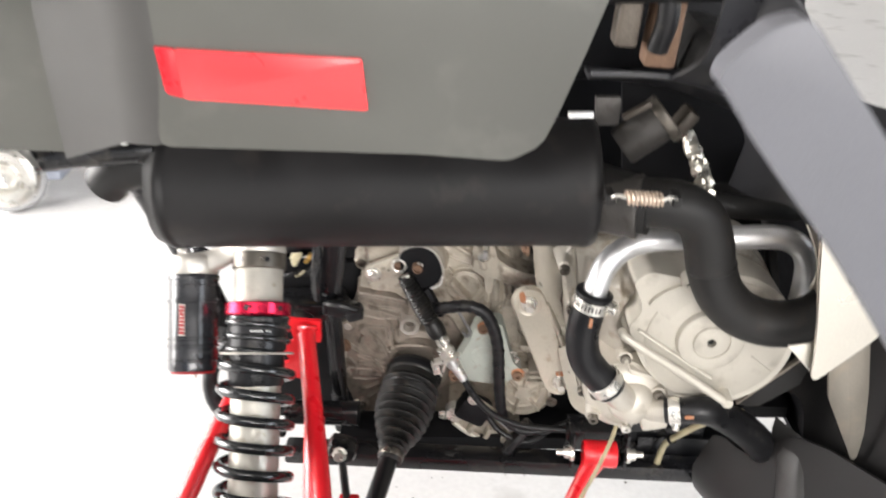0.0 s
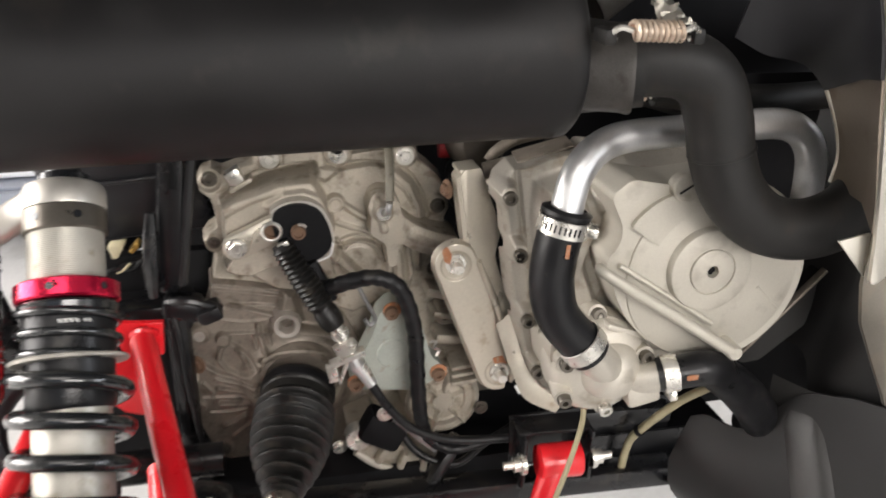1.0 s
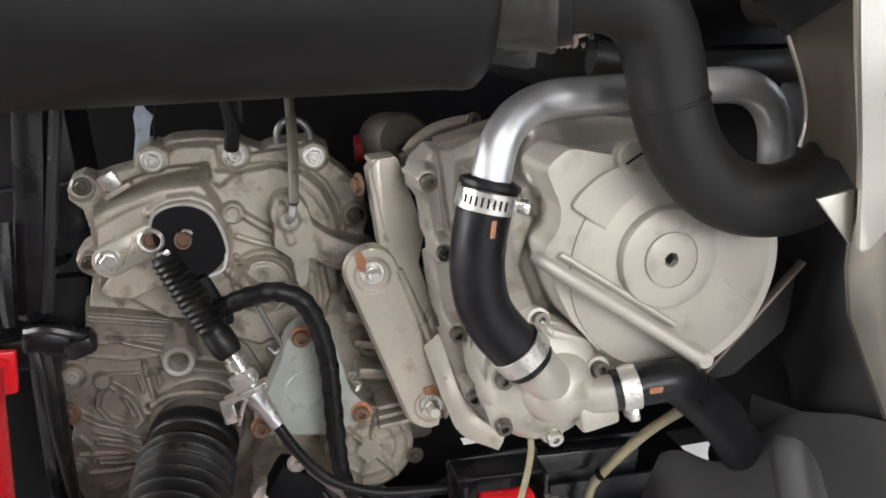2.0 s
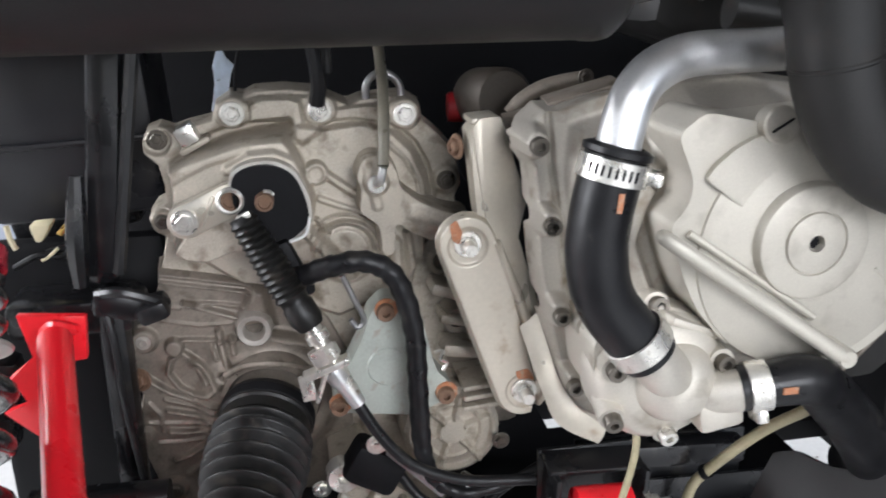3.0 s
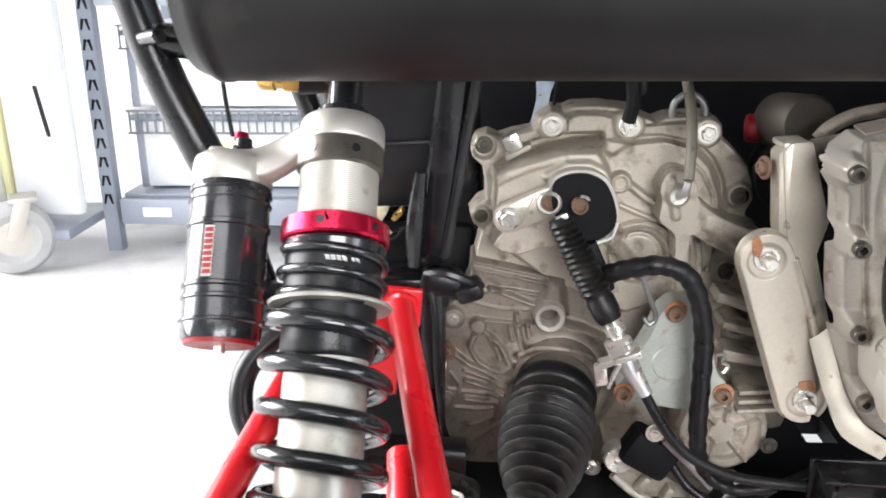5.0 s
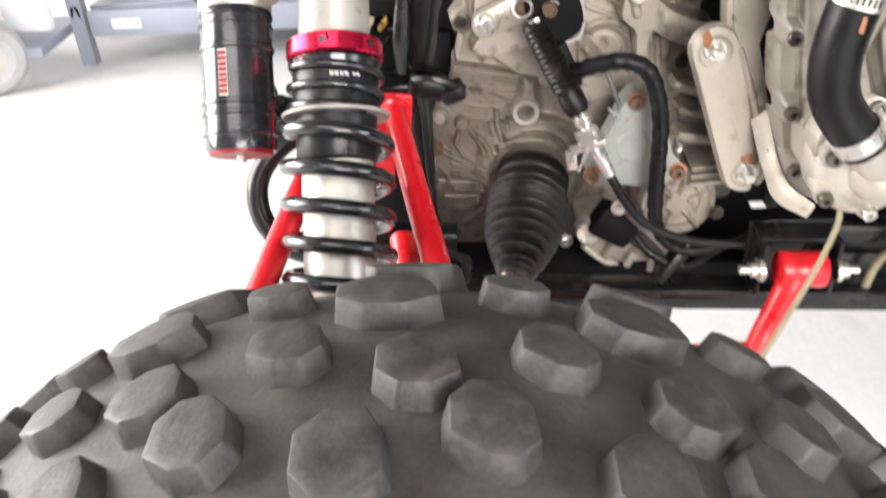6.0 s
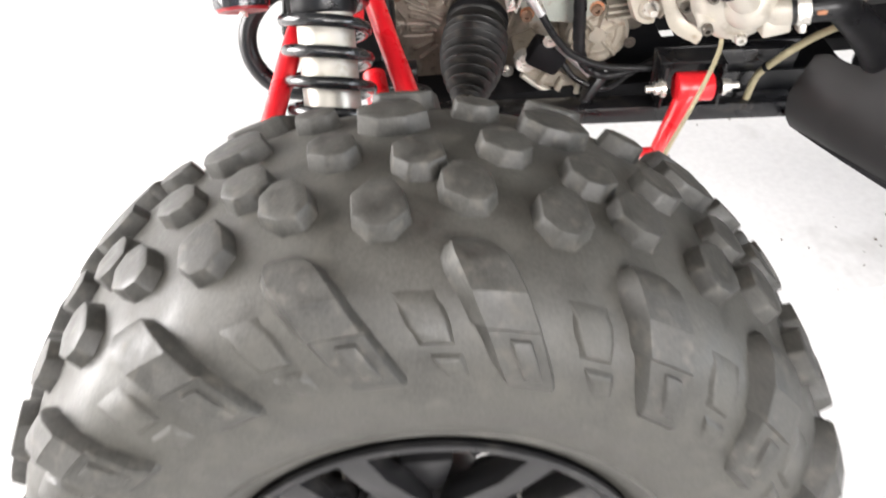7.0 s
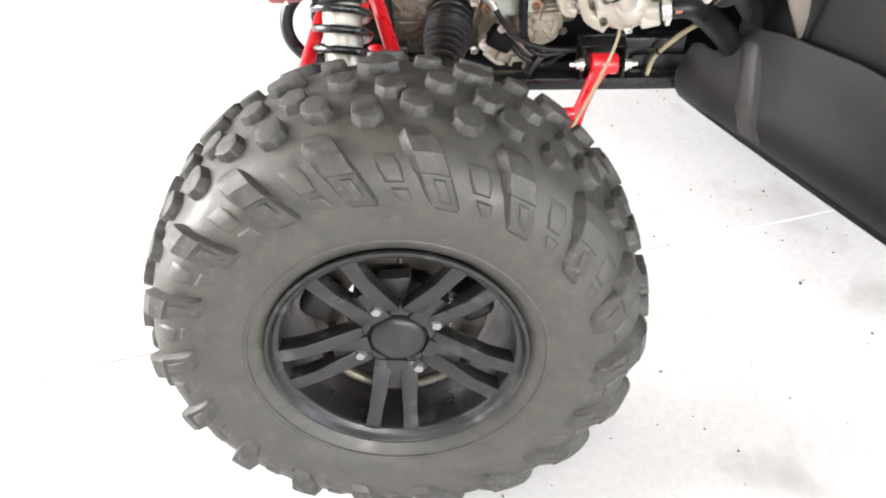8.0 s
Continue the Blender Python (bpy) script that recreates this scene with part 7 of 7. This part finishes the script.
    part("fold_rim", tube([(x - 0.001, y - 0.002, z) for x, y, z in brim[5:]], 0.0022, 8, 4), SHIELD, hs, "bright bare edge of the fold")
    part("shield_corner", prism([(0.356, 0.636), (0.381, 0.640), (0.382, 0.606)], 0.672, 0.670, 0.0005), SHIELD, hs)
    part("shield_screw", lathe([(0.0035, 0.002), (0.0085, 0.003), (0.0095, 0.0)], (0.402, 0.6605, 0.714), (0, -1, 0), 20), EXHAUST, hs, "dark button-head screw")
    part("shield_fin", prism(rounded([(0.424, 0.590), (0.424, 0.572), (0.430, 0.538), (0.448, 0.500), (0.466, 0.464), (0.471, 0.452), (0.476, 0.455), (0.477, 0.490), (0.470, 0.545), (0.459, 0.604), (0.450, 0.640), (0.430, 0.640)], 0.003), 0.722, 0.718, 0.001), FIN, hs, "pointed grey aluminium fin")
    # footwell: leaning wall with a pressed ridge and a thick lower lip
    tops = ((0.0, 0.376), (0.02, 0.384), (0.07, 0.384), (0.105, 0.398), (0.118, 0.428), (0.14, 0.443), (0.20, 0.455), (0.40, 0.47), (1.0, 0.475))
    leans = ((0.279, 0.014), (0.295, 0.003), (0.325, -0.001), (0.35, 0.008), (0.40, 0.029), (0.475, 0.054))
    wall_rows = []
    for level in range(9):
        row = []
        for u in range(0, 31):
            k = (u / 30) ** 1.6
            top = float(np.interp(k, [a for a, b in tops], [b for a, b in tops]))
            z = 0.279 + (top - 0.279) * level / 8
            lean = float(np.interp(z, [a for a, b in leans], [b for a, b in leans]))
            row.append((0.348 + 0.30 * k + lean, 0.847 - 0.56 * k, z - 0.01 * k))
        wall_rows.append(row)
    foot = sheet(wall_rows, 0.005, "footwell", FOOTWELL, atv, "dark grey moulded footwell wall")
    spots = (0.0, 0.05, 0.098, 0.125, 0.20, 0.40, 0.70, 1.0)
    upper_rows = [[(0.36 + 0.30 * k + lean, 0.855 - 0.56 * k, (z if z > 0.5 or k < 0.1 else 0.42) - 0.01 * k) for k in spots] for z, lean in ((0.468, 0.056), (0.56, 0.085), (0.72, 0.11))]
    sheet(upper_rows, 0.005, "footwell_upper", FOOTWELL, foot, "shaded black upper footwell")
    ridge = bmesh.new()
    rows = []
    for z, k0, k1 in ((0.300, 0.225, 0.30), (0.33, 0.205, 0.275), (0.37, 0.165, 0.235), (0.41, 0.122, 0.188), (0.430, 0.104, 0.164), (0.445, 0.098, 0.150)):
        lean = float(np.interp(z, [a for a, b in leans], [b for a, b in leans]))
        proud = float(np.interp(z, (0.30, 0.41, 0.445), (0.012, 0.011, 0.001)))
        out = Vector((-0.88, -0.47, 0)) * proud
        pts = []
        for k, up in ((k0 - 0.016, 0), (k0 - 0.008, 0.12), (k0, 0.32), (k0 + 0.010, 0.62), (k0 + 0.022, 0.9), (k1 - 0.016, 1), (k1 - 0.006, 0.97), (k1 + 0.002, 0.8), (k1 + 0.010, 0.4), (k1 + 0.018, 0)):
            pts.append(ridge.verts.new(Vector((0.348 + 0.30 * k + lean, 0.847 - 0.56 * k, z - 0.01 * k)) + out * up - Vector((-0.88, -0.47, 0)) * 0.001))
        rows.append(pts)
    for a, b in zip(rows, rows[1:]):
        for j in range(9):
            ridge.faces.new((a[j], a[j + 1], b[j + 1], b[j]))
    part("footwell_ridge", ridge, RIDGE_SHEEN, foot, "ridge lightened by a painted highlight", sharp=80)
    part("footwell_lip", tube([(0.361, 0.850, 0.281), (0.376, 0.82, 0.279), (0.414, 0.745, 0.277), (0.51, 0.560, 0.275), (0.66, 0.285, 0.271)], 0.006, 10, 4), INNER, foot)
    part("footwell_floor", prism([(0.512, 0.288), (0.80, 0.288), (0.80, 0.296), (0.512, 0.296)], 1.05, 0.852, 0), INNER, foot)
    part("footwell_corner", prism([(0.352, 0.2885), (0.511, 0.2885), (0.511, 0.2955), (0.352, 0.2955)], 0.897, 0.850, 0), INNER, foot)
    sheet([[(0.515, 0.86, 0.29), (0.518, 0.86, 0.40), (0.52, 0.86, 0.52)], [(0.525, 0.95, 0.29), (0.528, 0.95, 0.40), (0.53, 0.95, 0.52)], [(0.535, 1.05, 0.29), (0.538, 1.05, 0.40), (0.54, 1.05, 0.52)]], 0.004, "footwell_back", INNER, foot)


build_body()

# ---- storage rack and cart at the back ----
def build_rack():
    x0, y0 = -1.19, 2.57
    rack = tagged(new("storage_rack"), "grey slotted steel storage rack with white totes beside a wall", "rack")
    slot = None
    for x, y in ((x0, y0), (x0, y0 + 0.6), (x0 + 1.2, y0), (x0 + 1.2, y0 + 0.6)):
        bm = bmesh.new()
        strut((x - 0.018, y, 0), (x - 0.018, y, 1.9), 0.04, 0.003, 0, bm)
        strut((x + 0.002, y + 0.018, 0), (x + 0.002, y + 0.018, 1.9), 0.003, 0.036, 0, bm)
        up = part("upright", bm, RACKPAINT, rack, smooth=False)
        if y == y0:
            for k in range(22):
                for dx, t in ((-0.026, 14), (-0.010, -14)):
                    m = pose(x + dx, y - 0.0022, 0.16 + k * 0.055, 0, t, 0)
                    if slot is None:
                        slot = part("slot", prism([(-0.0045, 0.015), (0.0045, 0.015), (0.0028, -0.016), (-0.0028, -0.016)], 0.0006, -0.0006, 0), INNER, up, smooth=False)
                        slot.matrix_local = m
                    else:
                        again(slot, m, up)
    for z in (0.125, 0.74, 1.36):
        part("beam", box((x0 + 0.6, y0, z), (1.16, 0.03, 0.075), 0.003), RACKPAINT, rack)
        part("beam", box((x0 + 0.6, y0 + 0.6, z), (1.16, 0.03, 0.075), 0.003), RACKPAINT, rack)
        part("shelf", box((x0 + 0.6, y0 + 0.3, z + 0.04), (1.16, 0.56, 0.012), 0.002), RACKPAINT, rack)
    part("beam_label", box((x0 + 0.13, y0 - 0.017, 0.125), (0.085, 0.002, 0.028), 0.004), WHITE, rack, "small white label")
    part("base_shadow_board", box((x0 + 0.6, y0 + 0.56, 0.05), (1.16, 0.02, 0.07), 0.002), RACKPAINT, rack)
    rack.location.z = FLOOR
    return rack


def build_tote(x, y, z):
    """A ribbed white tote with a lid and a wire-grille edge."""
    tote = tagged(new("storage_tote"), "white plastic storage tote with a ribbed rim, on the rack", "tote", "totes on the rack")
    part("tub", box((x, y, z + 0.105), (0.50, 0.42, 0.20), 0.012), TOTE, tote)
    part("rim", box((x, y, z + 0.215), (0.53, 0.45, 0.018), 0.005), RACKPAINT, tote, "grey rim")
    part("lid", box((x, y, z + 0.23), (0.52, 0.44, 0.012), 0.004), TOTE, tote)
    for z1 in (z + 0.172, z + 0.236):
        part("grille_rail", box((x, y - 0.232, z1), (0.54, 0.006, 0.006), 0.001), WIRE, tote)
    wire = None
    for k in range(22):
        m = pose(x - 0.262 + k * 0.025, y - 0.232, z + 0.204)
        if wire is None:
            wire = part("grille_wire", box((0, 0, 0), (0.0045, 0.0045, 0.064), 0), WIRE, tote, smooth=False)
            wire.matrix_local = m
        else:
            again(wire, m, tote)
    part("corner_post", box((x - 0.245, y - 0.205, z + 0.105), (0.022, 0.02, 0.20), 0.003), RACKPAINT, tote)
    part("tote_label", box((x + 0.02, y - 0.2118, z + 0.12), (0.12, 0.002, 0.05), 0.001), YELLOW, tote, "pale yellow label")
    tote.location.z = FLOOR
    return tote


build_rack()
for x, z in ((-0.88, 0.172), (-0.88, 0.412), (-0.28, 0.172), (-0.28, 0.412), (-0.88, 0.79), (-0.28, 0.79)):
    build_tote(x, 2.86, z)


def build_cart():
    cart = tagged(new("tool_cart"), "tall white and pale yellow cart on grey casters", "cart")
    part("side_panel", box((-1.34, 2.50, 0.56), (0.19, 0.05, 0.86), 0.02), TOTE, cart, "white panel with a grip slot")
    part("grip_slot", prism(rounded([(-1.312, 0.36), (-1.300, 0.36), (-1.320, 0.50), (-1.332, 0.50)], 0.005), 2.476, 2.4735, 0), EXHAUST, cart, "narrow brown grip slot")
    part("yellow_edge", box((-1.448, 2.50, 0.56), (0.02, 0.06, 0.86), 0.006), YELLOW, cart, "pale yellow edge strip")
    part("cart_body", box((-1.72, 2.52, 0.62), (0.52, 0.4, 0.92), 0.015), TOTE, cart)
    part("base_plate", box((-1.42, 2.55, 0.10), (0.34, 0.3, 0.03), 0.006), RACKPAINT, cart)
    wheel = part("caster", lathe([(0.012, -0.016), (0.058, -0.020), (0.068, -0.027), (0.092, -0.023), (0.102, -0.011), (0.1045, 0.0), (0.102, 0.011), (0.092, 0.023), (0.068, 0.027), (0.058, 0.020), (0.012, 0.016), (0.012, -0.016)], (-1.385, 2.36, 0.105), (0.5, -0.85, 0), 32), CASTER, cart, "grey rubber caster wheel")
    part("caster_hub", lathe([(0, -0.032), (0.012, -0.032), (0.016, -0.024), (0.024, -0.022), (0.056, -0.018), (0.056, 0.018), (0.0, 0.026)], (-1.385, 2.36, 0.105), (0.5, -0.85, 0), 24), MACHINED, wheel)
    fork = bmesh.new()
    for w in (-0.036, 0.036):
        c = Vector((-1.385, 2.36, 0.105)) + Vector((0.5, -0.85, 0)).normalized() * w
        strut(c, c + Vector((0.03, 0.02, 0.105)), 0.04, 0.004, 0.001, fork, up=(0.5, -0.85, 0))
    box((-1.355, 2.38, 0.212), (0.07, 0.08, 0.012), 0.003, (0, 0, 30), fork)
    part("caster_fork", fork, MACHINED, cart, "pressed steel caster yoke")
    cart.location.z = FLOOR


build_cart()
